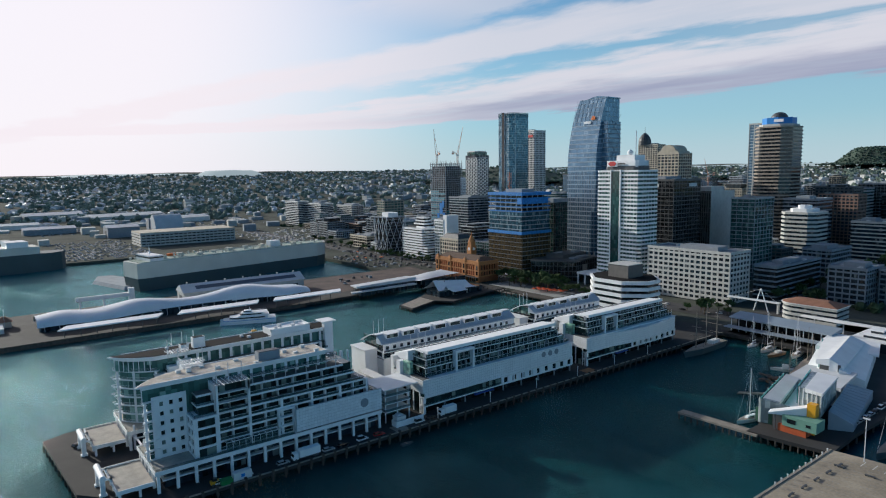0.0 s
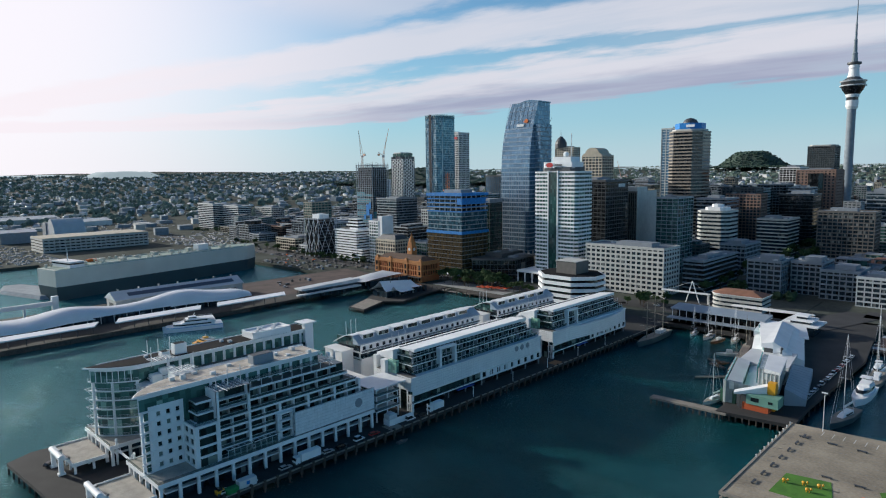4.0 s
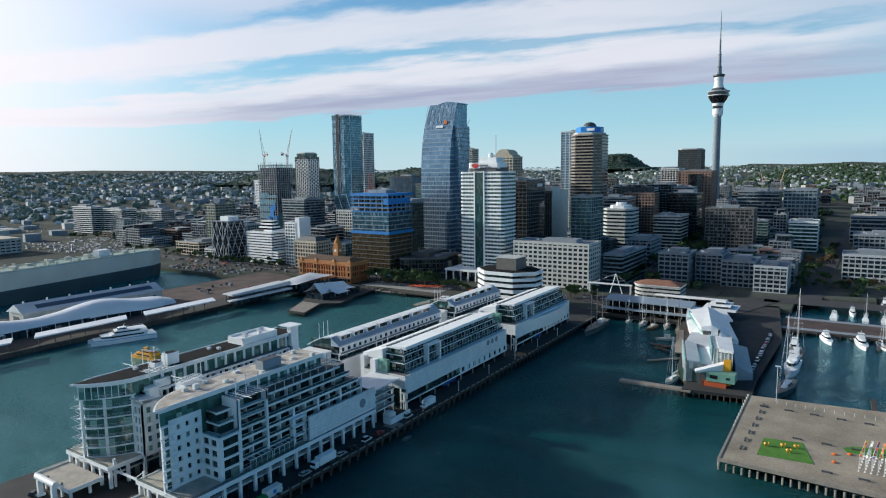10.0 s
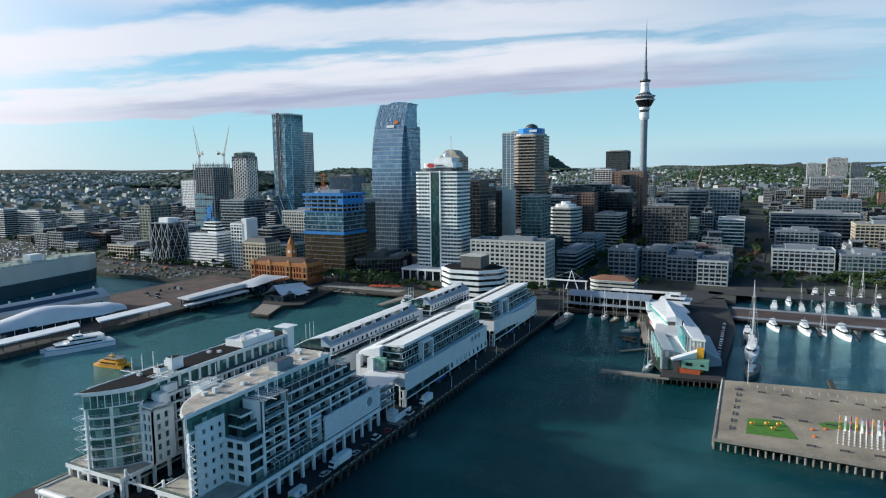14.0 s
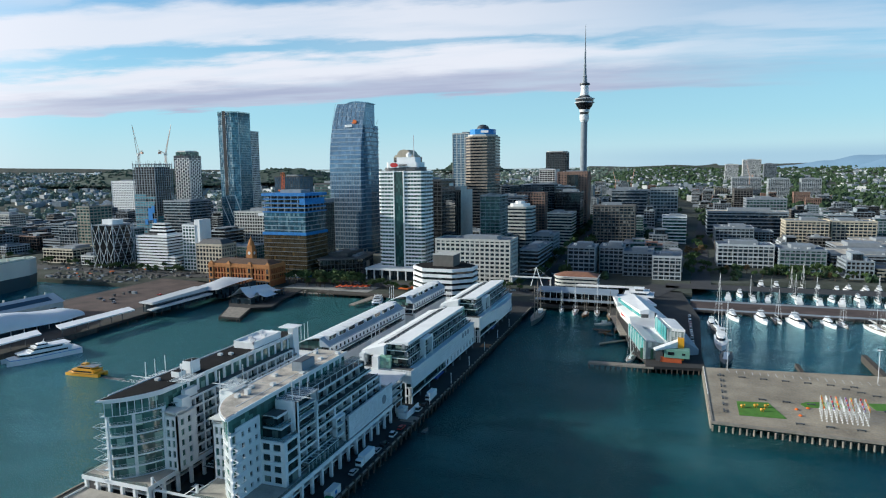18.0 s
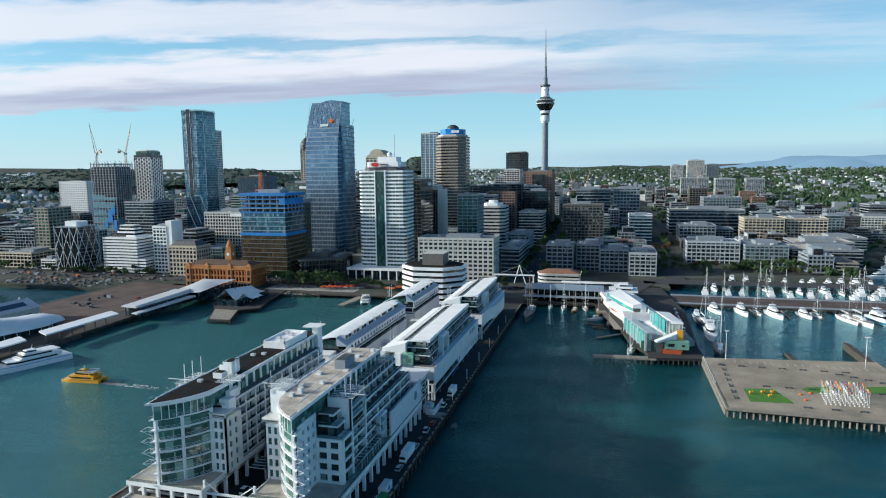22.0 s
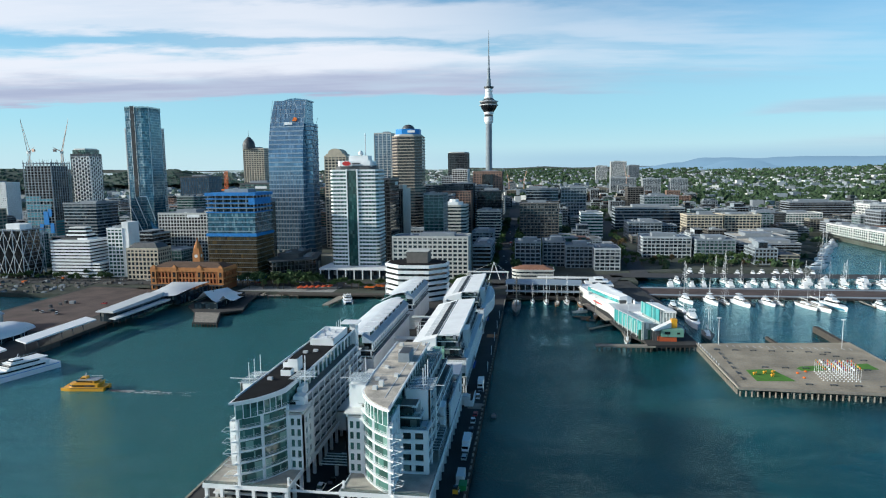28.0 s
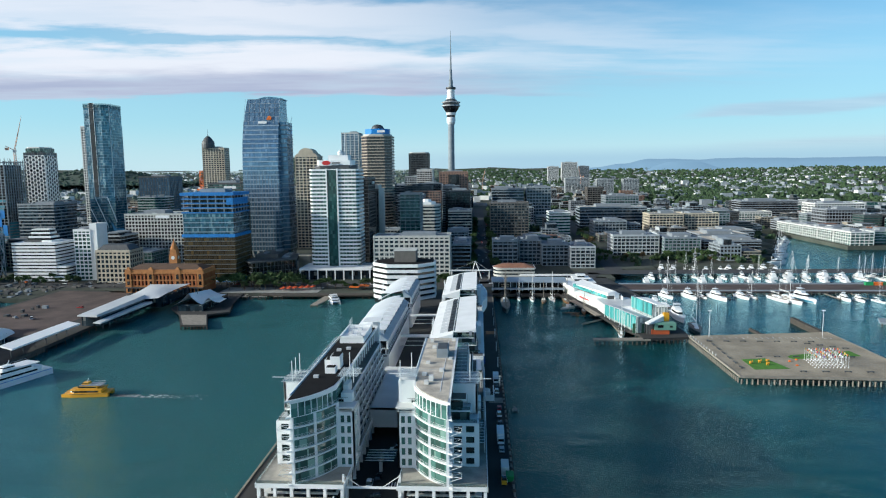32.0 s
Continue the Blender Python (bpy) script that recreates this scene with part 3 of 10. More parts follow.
def hotel(s):
    west = s > 0
    b = thing("hotel_building", (CX + s * 18, 170, 3.5), "white hotel block with a curved green glass prow and stacked balconies" if west
              else "white hotel block with black felt roof and curved glass front", "building", "hotel blocks")
    off = Matrix.Translation(-b.location)

    def put(name, kit, mat, label="", parent=None):
        if isinstance(kit, Kit):
            kit.v = [tuple(off @ Vector(p)) for p in kit.v] if parent is None else kit.v
        return part(name, kit, mat, parent or b, label)

    yend = 244 if west else 252
    # podium: deck, set-back glazed hall, columns
    k = Kit().prism(upoly(s, [(7.6, 165.8), (32.4, 165.8), (32.4, yend + 4), (7.6, yend + 4)]), 9.7, 10.5)
    put("podium_deck", k, TERRACE, "beige paved podium terrace")
    k = Kit()
    ubox(k, s, 10.5, 29.2, 169, yend + 3, 3.4, 9.7)
    put("podium_glazing", k, GLASS)
    k = Kit()
    ubox(k, s, 9.8, 31.0, 168.2, yend + 3.5, 6.5, 6.9)
    put("mezzanine_slab", k, WHITE)
    kc = Kit().box(-0.45, 0.45, -0.45, 0.45, 0, 6.3).mesh("column", WHITE)
    for i in range(15):
        y = 166.6 + 5.75 * i
        if y < yend + 4:
            for u in (31.9, 8.1):
                part("column", kc, WHITE, b, at=(CX + s * u - b.location.x, y - 170, 0))
    for i in range(4):
        part("column", kc, WHITE, b, at=(CX + s * (12.9 + 4.75 * i) - b.location.x, 166.3 - 170, 0))
    k = Kit()
    ubox(k, s, 7.5, 32.5, 165.6, 165.8, 9.5, 10.75)
    ubox(k, s, 32.4, 32.65, 165.6, yend + 4, 9.4, 10.75)
    ubox(k, s, 7.35, 7.6, 165.6, yend + 4, 9.4, 10.75)
    put("podium_fascia", k, WHITE)
    k = Kit()
    ubox(k, s, 7.7, 32.3, 165.85, 165.92, 10.75, 11.6)
    ubox(k, s, 32.3, 32.37, 165.9, 212, 10.75, 11.6)
    put("balustrade", k, RAILGLASS)
    # lower terrace over the forecourt on columns, with its parapet
    k = Kit()
    ubox(k, s, 10.5, 31, 155.2, 165.6, 6.4, 7.0)
    put("lower_terrace", k, TERRACE, "lower beige paved terrace")
    k = Kit()
    ubox(k, s, 10.3, 31.2, 154.9, 155.2, 6.2, 7.5)
    ubox(k, s, 31.0, 31.3, 155.2, 165.6, 6.2, 7.5)
    ubox(k, s, 10.2, 10.5, 155.2, 165.6, 6.2, 7.5)
    put("terrace_parapet", k, WHITE)
    low = Kit().box(-0.35, 0.35, -0.35, 0.35, 0, 2.9).mesh("terrace_column", WHITE)
    for u in (11, 16, 20.8, 25.6, 30.4):
        part("terrace_column", low, WHITE, b, at=(CX + s * u - b.location.x, 155.8 - 170, 0))
        part("terrace_column", low, WHITE, b, at=(CX + s * u - b.location.x, 161.5 - 170, 0))
    # white portal with a rounded beam before the terrace
    for u in (14.0, 22.5):
        k = Kit()
        ubox(k, s, u - 0.55, u + 0.55, 151.8, 153.2, 3.4, 9.2)
        ubox(k, s, u - 0.9, u + 0.9, 151.4, 153.6, 3.4, 4.1)
        put("portal_post", k, WHITE)
    k = Kit().rod((CX + s * 12.6, 152.5, 9.5), (CX + s * 23.9, 152.5, 9.5), 0.95, 12)
    put("portal_beam", k, WHITE)
    for u in (14.0, 22.5):
        k = Kit()
        ubox(k, s, u - 0.3, u + 0.3, 152.6, 155.2, 8.2, 8.8)
        ubox(k, s, u - 0.3, u + 0.3, 154.6, 155.2, 7.4, 8.8)
        put("portal_brace", k, WHITE)
    # main block
    k = Kit()
    ubox(k, s, 10.2, 27.4, 181, yend, 10.4, LEVEL[4])
    put("room_glazing", k, ROOMGLASS)
    k = Kit()
    ubox(k, s, 10.2, 25.2, 181, yend - 5, LEVEL[4], 30)
    put("upper_glazing", k, ROOMGLASS)
    for j, z in enumerate(LEVEL):
        end = yend - (0, 0, 0, 0, 2, 5, 9)[j]
        k = Kit()
        edge = (29.4, 29.4, 29.4, 29.4, 29.4, 28.0, 26.6)[j]
        ubox(k, s, 8.7, edge, 186 if j < 6 else 181, end, z - 0.42, z + 0.26)
        put("floor_slab", k, WHITE)
        # thin dark sheet over the white slab: balcony shade as colour
        k = Kit()
        ubox(k, s, 9.0, edge - 0.25, 186 if j < 6 else 181, end - 0.25, z + 0.26, z + 0.3)
        put("balcony_decking", k, FLOORSHADE)
        if j < 6:
            k = Kit()
            ubox(k, s, edge - 0.1, edge - 0.02, 186.2, end - 0.2, z + 0.35, z + 1.2)
            put("balustrade", k, RAILGLASS)
            k = Kit()
            ubox(k, s, 8.72, 8.8, 190, end - 0.2, z + 0.26, z + 1.2)
            put("balustrade", k, RAILGLASS)
            k = Kit()
            ubox(k, s, edge - 0.14, edge, 186.2, end - 0.2, z + 1.2, z + 1.27)
            put("handrail", k, STEEL)
    bays = [186 + 5.75 * i for i in range(11)]
    for i, y in enumerate(bays):
        if y < yend:
            k = Kit()
            wide = 0.95 if i % 2 == 0 else 0.4
            ubox(k, s, 27.2, 29.46 if i % 2 == 0 else 29.2, y - wide / 2, y + wide / 2, 10.5, LEVEL[4])
            put("cross_wall", k, WHITE)
            if y < yend - 9:
                k = Kit()
                ubox(k, s, 25.0, 26.8, y - 0.15, y + 0.15, LEVEL[4], LEVEL[6])
                put("upper_wall", k, WHITE2)
            k = Kit()
            ubox(k, s, 8.62, 10.3, y - 0.4, y + 0.4, 10.5, LEVEL[6])
            put("pier", k, WHITE)
            k = Kit()
            ubox(k, s, 9.2, 10.3, y + 2.6, y + 3.0, 10.5, LEVEL[6])
            put("pier", k, WHITE)
    # stacked bays in front of the rooms
    k = Kit()
    ubox(k, s, 29.4, 30.9, 207.0, 207.6, 10.5, 19.6)
    ubox(k, s, 29.4, 30.9, 212.6, 213.2, 10.5, 19.6)
    ubox(k, s, 29.4, 30.9, 207.0, 213.2, 19.5, 20.1)
    for z in LEVEL[1:3]:
        ubox(k, s, 29.4, 30.9, 207.0, 213.2, z - 0.25, z + 0.25)
    put("bay_frame", k, WHITE)
    # glazed conservatories on the podium terrace
    for y0 in (188.2, 197.6, 214.6):
        k = Kit().prism(upoly(s, [(29.6, y0), (32.0, y0), (32.0, y0 + 8.6), (29.6, y0 + 8.6)]), 13.5, 13.75)
        put("conservatory_roof", k, RAILGLASS)
        k = Kit()
        for i in range(5):
            ubox(k, s, 31.85, 32.0, y0 + 2.15 * i - 0.07, y0 + 2.15 * i + 0.07, 10.5, 13.75)
            ubox(k, s, 29.6, 32.0, y0 + 2.15 * i - 0.06, y0 + 2.15 * i + 0.06, 13.75, 13.87)
        ubox(k, s, 31.85, 32.02, y0, y0 + 8.6, 13.7, 13.9)
        tagged(put("conservatory_frame", k, STEEL), kind="stuff")
        k = Kit()
        ubox(k, s, 31.9, 31.96, y0, y0 + 8.6, 10.6, 13.6)
        put("conservatory_glass", k, RAILGLASS)
    # end wall with small square windows
    k = Kit()
    a = CX + s * 22.0
    punched(k, "y", a, -s * 0.5, 168.2, 179.0, 10.4, 31.2, [171.2, 174.2, 177.2], [z + 1.0 for z in LEVEL[:6]], 1.2, 1.5)
    tagged(put("end_wall", k, WHITE), kind="stuff")
    k = Kit()
    ubox(k, s, 21.2, 21.45, 168.4, 178.8, 10.4, 31)
    put("end_glazing", k, ROOMGLASS)
    # square bay with corner windows, and its terraces
    k = Kit()
    x0, x1 = ux(s, 22.0, 30.2)
    punched(k, "x", 178.6, 0.5, x0, x1, 10.4, LEVEL[4] + 0.3, [CX + s * 24.0, CX + s * 27.6], [z + 0.7 for z in LEVEL[:4]], 2.4, 2.0)
    tagged(put("corner_bay", k, WHITE), kind="stuff")
    k = Kit()
    ubox(k, s, 22.0, 29.9, 179.0, 186.0, 10.4, LEVEL[4])
    put("corner_glazing", k, ROOMGLASS)
    for j in (1, 2, 3, 4):
        k = Kit()
        ubox(k, s, 22.0, 30.2, 179.05, 186.3, LEVEL[j] - 0.5, LEVEL[j] + 0.25)
        put("floor_slab", k, WHITE)
    k = Kit()
    ubox(k, s, 29.8, 30.3, 178.9, 179.9, 10.4, LEVEL[4])
    ubox(k, s, 29.8, 30.3, 185.5, 186.4, 10.4, LEVEL[4])
    put("corner_post", k, WHITE)
    for j, (u1, y0) in ((4, (28.0, 180.5)), (5, (26.0, 182.0))):
        k = Kit()
        ubox(k, s, 21.9, u1 - 0.6, y0 + 0.6, 187, LEVEL[j] + 0.2, LEVEL[j + 1] - 0.2)
        put("terrace_glazing", k, ROOMGLASS)
        k = Kit()
        ubox(k, s, 21.8, u1, y0, 187, LEVEL[j + 1] - 0.25, LEVEL[j + 1] + 0.15)
        put("terrace_slab", k, WHITE)
        k = Kit()
        ubox(k, s, 21.8, u1 + 1.6, y0 - 1.4, y0 - 1.3, LEVEL[j] + 0.3, LEVEL[j] + 1.3)
        ubox(k, s, u1 + 1.5, u1 + 1.6, y0 - 1.4, 187, LEVEL[j] + 0.3, LEVEL[j] + 1.3)
        put("balustrade", k, RAILGLASS)
    # tall white frame with a glass canopy
    k = Kit()
    ubox(k, s, 22.3, 29.8, 186.2, 187.0, 20, 33.2)
    ubox(k, s, 29.2, 29.9, 186.2, 187.0, 10.5, 33.2)
    ubox(k, s, 28.9, 29.9, 197.0, 197.8, 10.5, 33.2)
    ubox(k, s, 22.3, 29.9, 196.9, 197.7, 30, 33.2)
    put("frame_wall", k, WHITE)
    k = Kit()
    for z in (LEVEL[4], LEVEL[5], LEVEL[6]):
        ubox(k, s, 27.2, 29.6, 187, 197, z - 0.2, z + 0.2)
    put("frame_slab", k, WHITE2)
    k = Kit()
    ubox(k, s, 22.5, 27.8, 187, 197, 30, 33)
    put("frame_glazing", k, ROOMGLASS)
    k = Kit()
    ubox(k, s, 22.5, 30.4, 186.0, 197.8, 33.3, 33.42)
    put("glass_canopy", k, FROST, "pale frosted glass canopy")
    for y in (187.5, 191.5, 196.0):
        k = Kit().rod((CX + s * 27.5, y, 30), (CX + s * 27.5, y, 39.5), 0.14, 6)
        put("mast", k, STEEL)
    k = Kit().rod((CX + s * 25.5, 188, 34.2), (CX + s * 34.0, 188, 34.2), 0.12, 6)
    put("mast_arm", k, STEEL)
    # inner corner stair block and white tower
    k = Kit()
    x0, x1 = ux(s, 6.4, 11.2)
    punched(k, "x", 177.2, 0.5, x0, x1, 10.4, 27.6, [CX + s * 8.0, CX + s * 9.9], [z + 0.6 for z in LEVEL[:5]], 1.1, 2.2)
    tagged(put("stair_front", k, WHITE), kind="stuff")
    k = Kit()
    x0, x1 = ux(s, 6.4, 6.9)
    punched(k, "y", CX + s * 6.4, s * 0.5, 177.2, 185.5, 10.4, 27.6, [179.6, 182.6], [z + 0.6 for z in LEVEL[:5]], 1.4, 2.0)
    tagged(put("stair_side", k, WHITE), kind="stuff")
    k = Kit()
    ubox(k, s, 6.8, 11.2, 177.6, 186, 10.4, 27.4)
    put("stair_glazing", k, PROWGLASS)
    k = Kit()
    ubox(k, s, 6.0, 12.2, 176.6, 182, 28.6, 29.0)
    ubox(k, s, 6.4, 11.2, 177.2, 185.5, 27.4, 27.8)
    put("stair_roof", k, WHITE2)
    k = Kit()
    for u in (6.5, 10.8):
        ubox(k, s, u, u + 0.4, 177.3, 177.8, 27.6, 28.7)
    tagged(put("roof_post", k, WHITE), kind="stuff")
    k = Kit()
    if west:
        ubox(k, s, 6.4, 11.4, 181.2, 188.4, 10.4, 35.9)
    else:
        ubox(k, s, 7.6, 11.0, 181.2, 184.6, 10.4, 31.6)
        ubox(k, s, 9.4, 11.0, 184.6, 190, 29, 33)
    put("stair_tower", k, WHITE)
    k = Kit()
    ubox(k, s, 5.8, 11.8, 180.8, 189.0, 36.9, 37.02)
    put("glass_canopy", k, FROST, "pale frosted glass canopy")
    k = Kit()
    for i in range(9):
        ubox(k, s, 5.6, 12.0, 180.8 + 1.02 * i, 180.86 + 1.02 * i, 37.02, 37.1)
        ubox(k, s, 22.3, 30.6, 186.1 + 1.42 * i, 186.16 + 1.42 * i, 33.42, 33.5)
    tagged(put("canopy_slats", k, STEEL), kind="stuff")
    for u, y in ((7, 181), (9.6, 188.6)):
        put("mast", Kit().rod((CX + s * u, y, 35), (CX + s * u, y, 42.0), 0.14, 6), STEEL)
    put("mast_arm", Kit().rod((CX + s * 3.5, 182, 37.6), (CX + s * 9.0, 182, 37.6), 0.12, 6), STEEL)
    # curved glass front with white slab edges
    foot = arc((21.3, 167.0), (11.2, 178.2), -1.3)
    glass = foot + [(13.5, 182.5), (21.4, 182.5)]
    k = Kit().prism(upoly(s, glass), 10.4, LEVEL[6])
    put("curved_glazing", k, PROWGLASS, "green curved glass front")
    for j, z in enumerate(LEVEL):
        edge = arc((22.9, 165.0), (10.9, 177.9), -1.5)
        k = Kit().prism(upoly(s, edge + [(12.5, 180), (22.2, 170)]), z - 0.2, z + 0.2)
        slab_ob = put("balcony_slab", k, WHITE)
        rail = Kit()
        for (p0, q0), (p1, q1) in zip(edge, edge[1:]):
            a0, a1 = CX + s * p0, CX + s * p1
            rail.rod((a0 - b.location.x, q0 - 170, z + 0.75 - 3.5), (a1 - b.location.x, q1 - 170, z + 0.75 - 3.5), 0.03, 4)
            rail.rod((a0 - b.location.x, q0 - 170, z + 1.2 - 3.5), (a1 - b.location.x, q1 - 170, z + 1.2 - 3.5), 0.04, 4)
            rail.rod((a0 - b.location.x, q0 - 170, z - 3.5), (a0 - b.location.x, q0 - 170, z + 1.2 - 3.5), 0.03, 4)
        tagged(part("railing", rail, STEEL, slab_ob), kind="stuff")
        if 0 < j < 6:
            # outrigger brackets at the prow
            k = Kit()
            for y0 in (166.0, 169.0):
                k.rod((CX + s * 21.8, y0, z - 0.1), (CX + s * 25.4, y0 - 1.5, z + 0.2), 0.08, 5)
                k.rod((CX + s * 21.8, y0, z - 1.8), (CX + s * 25.4, y0 - 1.5, z + 0.2), 0.06, 5)
            k.rod((CX + s * 25.4, 164.3, z + 0.2), (CX + s * 25.4, 167.6, z + 0.2), 0.07, 5)
            put("outrigger", k, STEEL)
    for u, y in ((21.6, 166.2), (16.3, 170.8), (11.3, 177.4)):
        k = Kit()
        ubox(k, s, u - 0.4, u + 0.4, y - 0.4, y + 0.4, 10.4, LEVEL[6])
        put("curved_front_column", k, WHITE)
    # top storey and roof
    top = arc((21.6, 165.6), (11.7, 177.8), -1.4)
    south = 231 if west else 250
    k = Kit().prism(upoly(s, top + [(11.6, 190), (11.6, south - 0.6), (21.6, south - 0.6), (21.7, 168)]), LEVEL[6], 34.0)
    put("top_storey_glazing", k, PROWGLASS)
    k = Kit().prism(upoly(s, arc((21.75, 165.3), (11.5, 177.6), -1.4) + [(11.5, 190), (11.5, south - 0.5), (21.75, south - 0.5)]), 34.0, 34.95)
    put("top_fascia", k, WHITE)
    k = Kit()
    for i in range(15):
        y = 188 + 5.75 * i * 0.75
        if y < south - 1:
            ubox(k, s, 21.4, 21.8, y, y + 1.0, LEVEL[6], 34.7)
            ubox(k, s, 11.3, 11.7, y, y + 1.0, LEVEL[6], 34.7)
    tagged(put("top_storey_pier", k, WHITE), kind="stuff")
    edge = arc((22.5, 163.4), (11.5, 177.2), -1.6)
    plan = edge + [(10.6, 190), (10.6, south), (22.4, south)]
    k = Kit().prism(upoly(s, plan), 34.95, 35.45)
    put("roof_slab", k, WHITE)
    k = Kit()
    for (p0, q0), (p1, q1) in zip(top, top[1:]):
        k.rod((CX + s * p0, q0, LEVEL[6]), (CX + s * p0, q0, 34.2), 0.16, 4)
    tagged(put("prow_mullions", k, WHITE), kind="stuff")
    inner = arc((21.9, 164.4), (12.0, 177.6), -1.5) + [(11.2, 190.2), (11.2, south - 0.6), (21.8, south - 0.6)]
    put("roof_surface", Kit().prism(upoly(s, inner), 35.4, 35.62), ROOFPALE if west else ROOFDARK, "pale gravel roof" if west else "black felt roof")
    k = Kit()
    ubox(k, s, 22.3, 22.6, 168, south, 35.1, 35.8)
    ubox(k, s, 10.4, 10.7, 190, south, 35.1, 35.8)
    put("roof_edge", k, WHITE)
    # pergola along the upper terrace
    k = Kit()
    for i in range(11):
        y = 200 + 4.0 * i
        if y < yend - 8:
            ubox(k, s, 22.4, 26.5, y, y + 0.18, 32.4, 32.6)
            ubox(k, s, 26.3, 26.5, y, y + 0.18, LEVEL[6], 32.5)
    ubox(k, s, 26.3, 26.5, 200, yend - 9, 32.5, 32.7)
    ubox(k, s, 24.4, 24.5, 200, yend - 9, 32.55, 32.7)
    tagged(put("pergola", k, STEEL), kind="stuff")
    k = Kit()
    ubox(k, s, 22.5, 26.4, 200, yend - 9, 32.72, 32.78)
    put("pergola_glass", k, RAILGLASS)
    # things fixed on the roof
    if west:
        k = Kit()
        ubox(k, s, 16.2, 19.9, 205, 213, 35.5, 38.6)
        put("plant_room", k, CONCRETE)
        k = Kit()
        ubox(k, s, 16.5, 19.6, 205.4, 212.6, 38.5, 38.75)
        put("plant_grille", k, DARKGREY)
        for i in range(6):
            k = Kit()
            ubox(k, s, 11.4, 21.7, 184 + 8 * i, 184.12 + 8 * i, 35.6, 35.66)
            put("roof_seam", k, CONCRETE)
        k = Kit()
        ubox(k, s, 19.2, 19.4, 172, 228, 35.6, 35.7)
        put("cable_tray", k, STEEL)
        for u, y, z in ((14.2, 178, 1.0), (15.4, 181, 1.6), (13, 186, 0.8), (18, 190, 0.9), (20.4, 226, 1.0), (13.2, 198, 0.7), (14.0, 216, 0.9), (17.5, 219, 0.6), (12.6, 224, 1.2), (20.2, 203, 0.5)):
            k = Kit()
            ubox(k, s, u, u + 1.3, y, y + 1.6, 35.5, 35.6 + z)
            put("roof_unit", k, WHITE2)
        # pierced wall and its round emblem
        wall = Kit().box(1.5, 2.0, 212.8, 248.2, 11.0, 19.4)
        put("screen_wall", wall, SEAM)
        me = Kit().box(0, 0.12, 0, 1.02, 0, 1.02).mesh("panel", PANEL)
        for i in range(31):
            for j in range(7):
                part("panel", me, PANEL, b, at=(2.0 - b.location.x, 213 + 1.133 * i - 170, 11.3 + 1.14 * j - 3.5))
        k = Kit()
        k.rod((2.1, 240.5, 15.4), (2.22, 240.5, 15.4), 1.7, 20)
        put("round_emblem", k, GREY, "round grey emblem disc")
        put("blue_band", Kit().box(1.9, 2.2, 226, 248, 9.9, 10.6), material("blue_awning", (0.02, 0.05, 0.2), 0.6), "dark blue awning band")
    else:
        for u0, u1, y0, y1, z in ((14.0, 17.2, 187.5, 190.5, 37.4), (13.4, 16.6, 192, 196.5, 39.6), (16.6, 18.6, 193, 196, 38.2)):
            k = Kit()
            ubox(k, s, u0, u1, y0, y1, 35.5, z)
            put("lift_house", k, WHITE)
            k = Kit()
            ubox(k, s, u0 + 0.3, u1 - 0.3, y0 + 0.3, y1 - 0.3, z, z + 0.1)
            put("lift_house_roof", k, ROOFDARK)
        k = Kit()
        ubox(k, s, 11.4, 20.2, 222.5, 240, 35.5, 37.6)
        put("penthouse", k, WHITE)
        k = Kit()
        for a0, a1, c0, c1 in ((11.3, 20.3, 222.4, 222.8), (11.3, 20.3, 239.7, 240.1), (11.3, 11.7, 222.4, 240.1), (19.9, 20.3, 222.4, 240.1)):
            ubox(k, s, a0, a1, c0, c1, 37.5, 38.3)
        put("penthouse_parapet", k, WHITE)
        for u, y in ((13, 225), (16.4, 228), (14, 233), (17.6, 236)):
            k = Kit()
            ubox(k, s, u, u + 1.6, y, y + 1.3, 37.5, 38.6)
            put("roof_unit", k, METALROOF)
        k = Kit()
        ubox(k, s, 20.2, 20.45, 223.4, 239, 35.9, 37.1)
        put("penthouse_window", k, ROOMGLASS)
        k = Kit()
        ubox(k, s, 9.8, 12.2, 246, 250, 22, 38.2)
        ubox(k, s, 8.6, 15.6, 244.6, 251, 38.2, 38.6)
        put("south_tower", k, WHITE)
        for u, y in ((18.2, 183), (14.6, 214), (17.6, 212), (13.6, 226), (17, 230)):
            k = Kit()
            ubox(k, s, u, u + 1.5, y, y + 1.2, 35.5, 36.4)
            put("roof_unit", k, METALROOF)
        k = Kit()
        ubox(k, s, 22.7, 25.4, 190, 240, 33.4, 33.55)
        put("sunshade", k, FROST)
    return b


hotel(1)
hotel(-1)

# between the hotel blocks
k = Kit()
k.box(-38.5, -22, 214, 214.6, 7.5, 14.5).box(-38.5, -22, 214, 258, 13.9, 14.5)
solid("terrace_block", k, WHITE2, "grey rendered raised pool terrace between the hotel blocks", "terrace")
solid("swimming_pool", Kit().box(-27, -24.2, 217, 226, 14.5, 14.75), material("pool_water", (0.03, 0.2, 0.42), 0.08, vary=0.05), "small bright blue pool on the raised terrace", "pool")
g = thing("link_stair", (-7, 257, 3.5), "open white stair and gallery stack under a flat pale canopy", "stair")
for z in (4.2, 7.4, 10.4):
    part("gallery_deck", Kit().box(-6.5, 7.0, -6, 6, z, z + 0.35), WHITE, g)
    part("gallery_rail", Kit().box(6.9, 6.98, -6, 6, z + 0.35, z + 1.35).box(-6.5, 7.0, -6.0, -5.92, z + 0.35, z + 1.35), RAILGLASS, g)
part("canopy_roof", Kit().prism([(-7.6, -8), (8, -7), (7.4, 9.5), (-7.6, 10)], 13.6, 14.0), WHITE, g, "thin flat pale canopy")
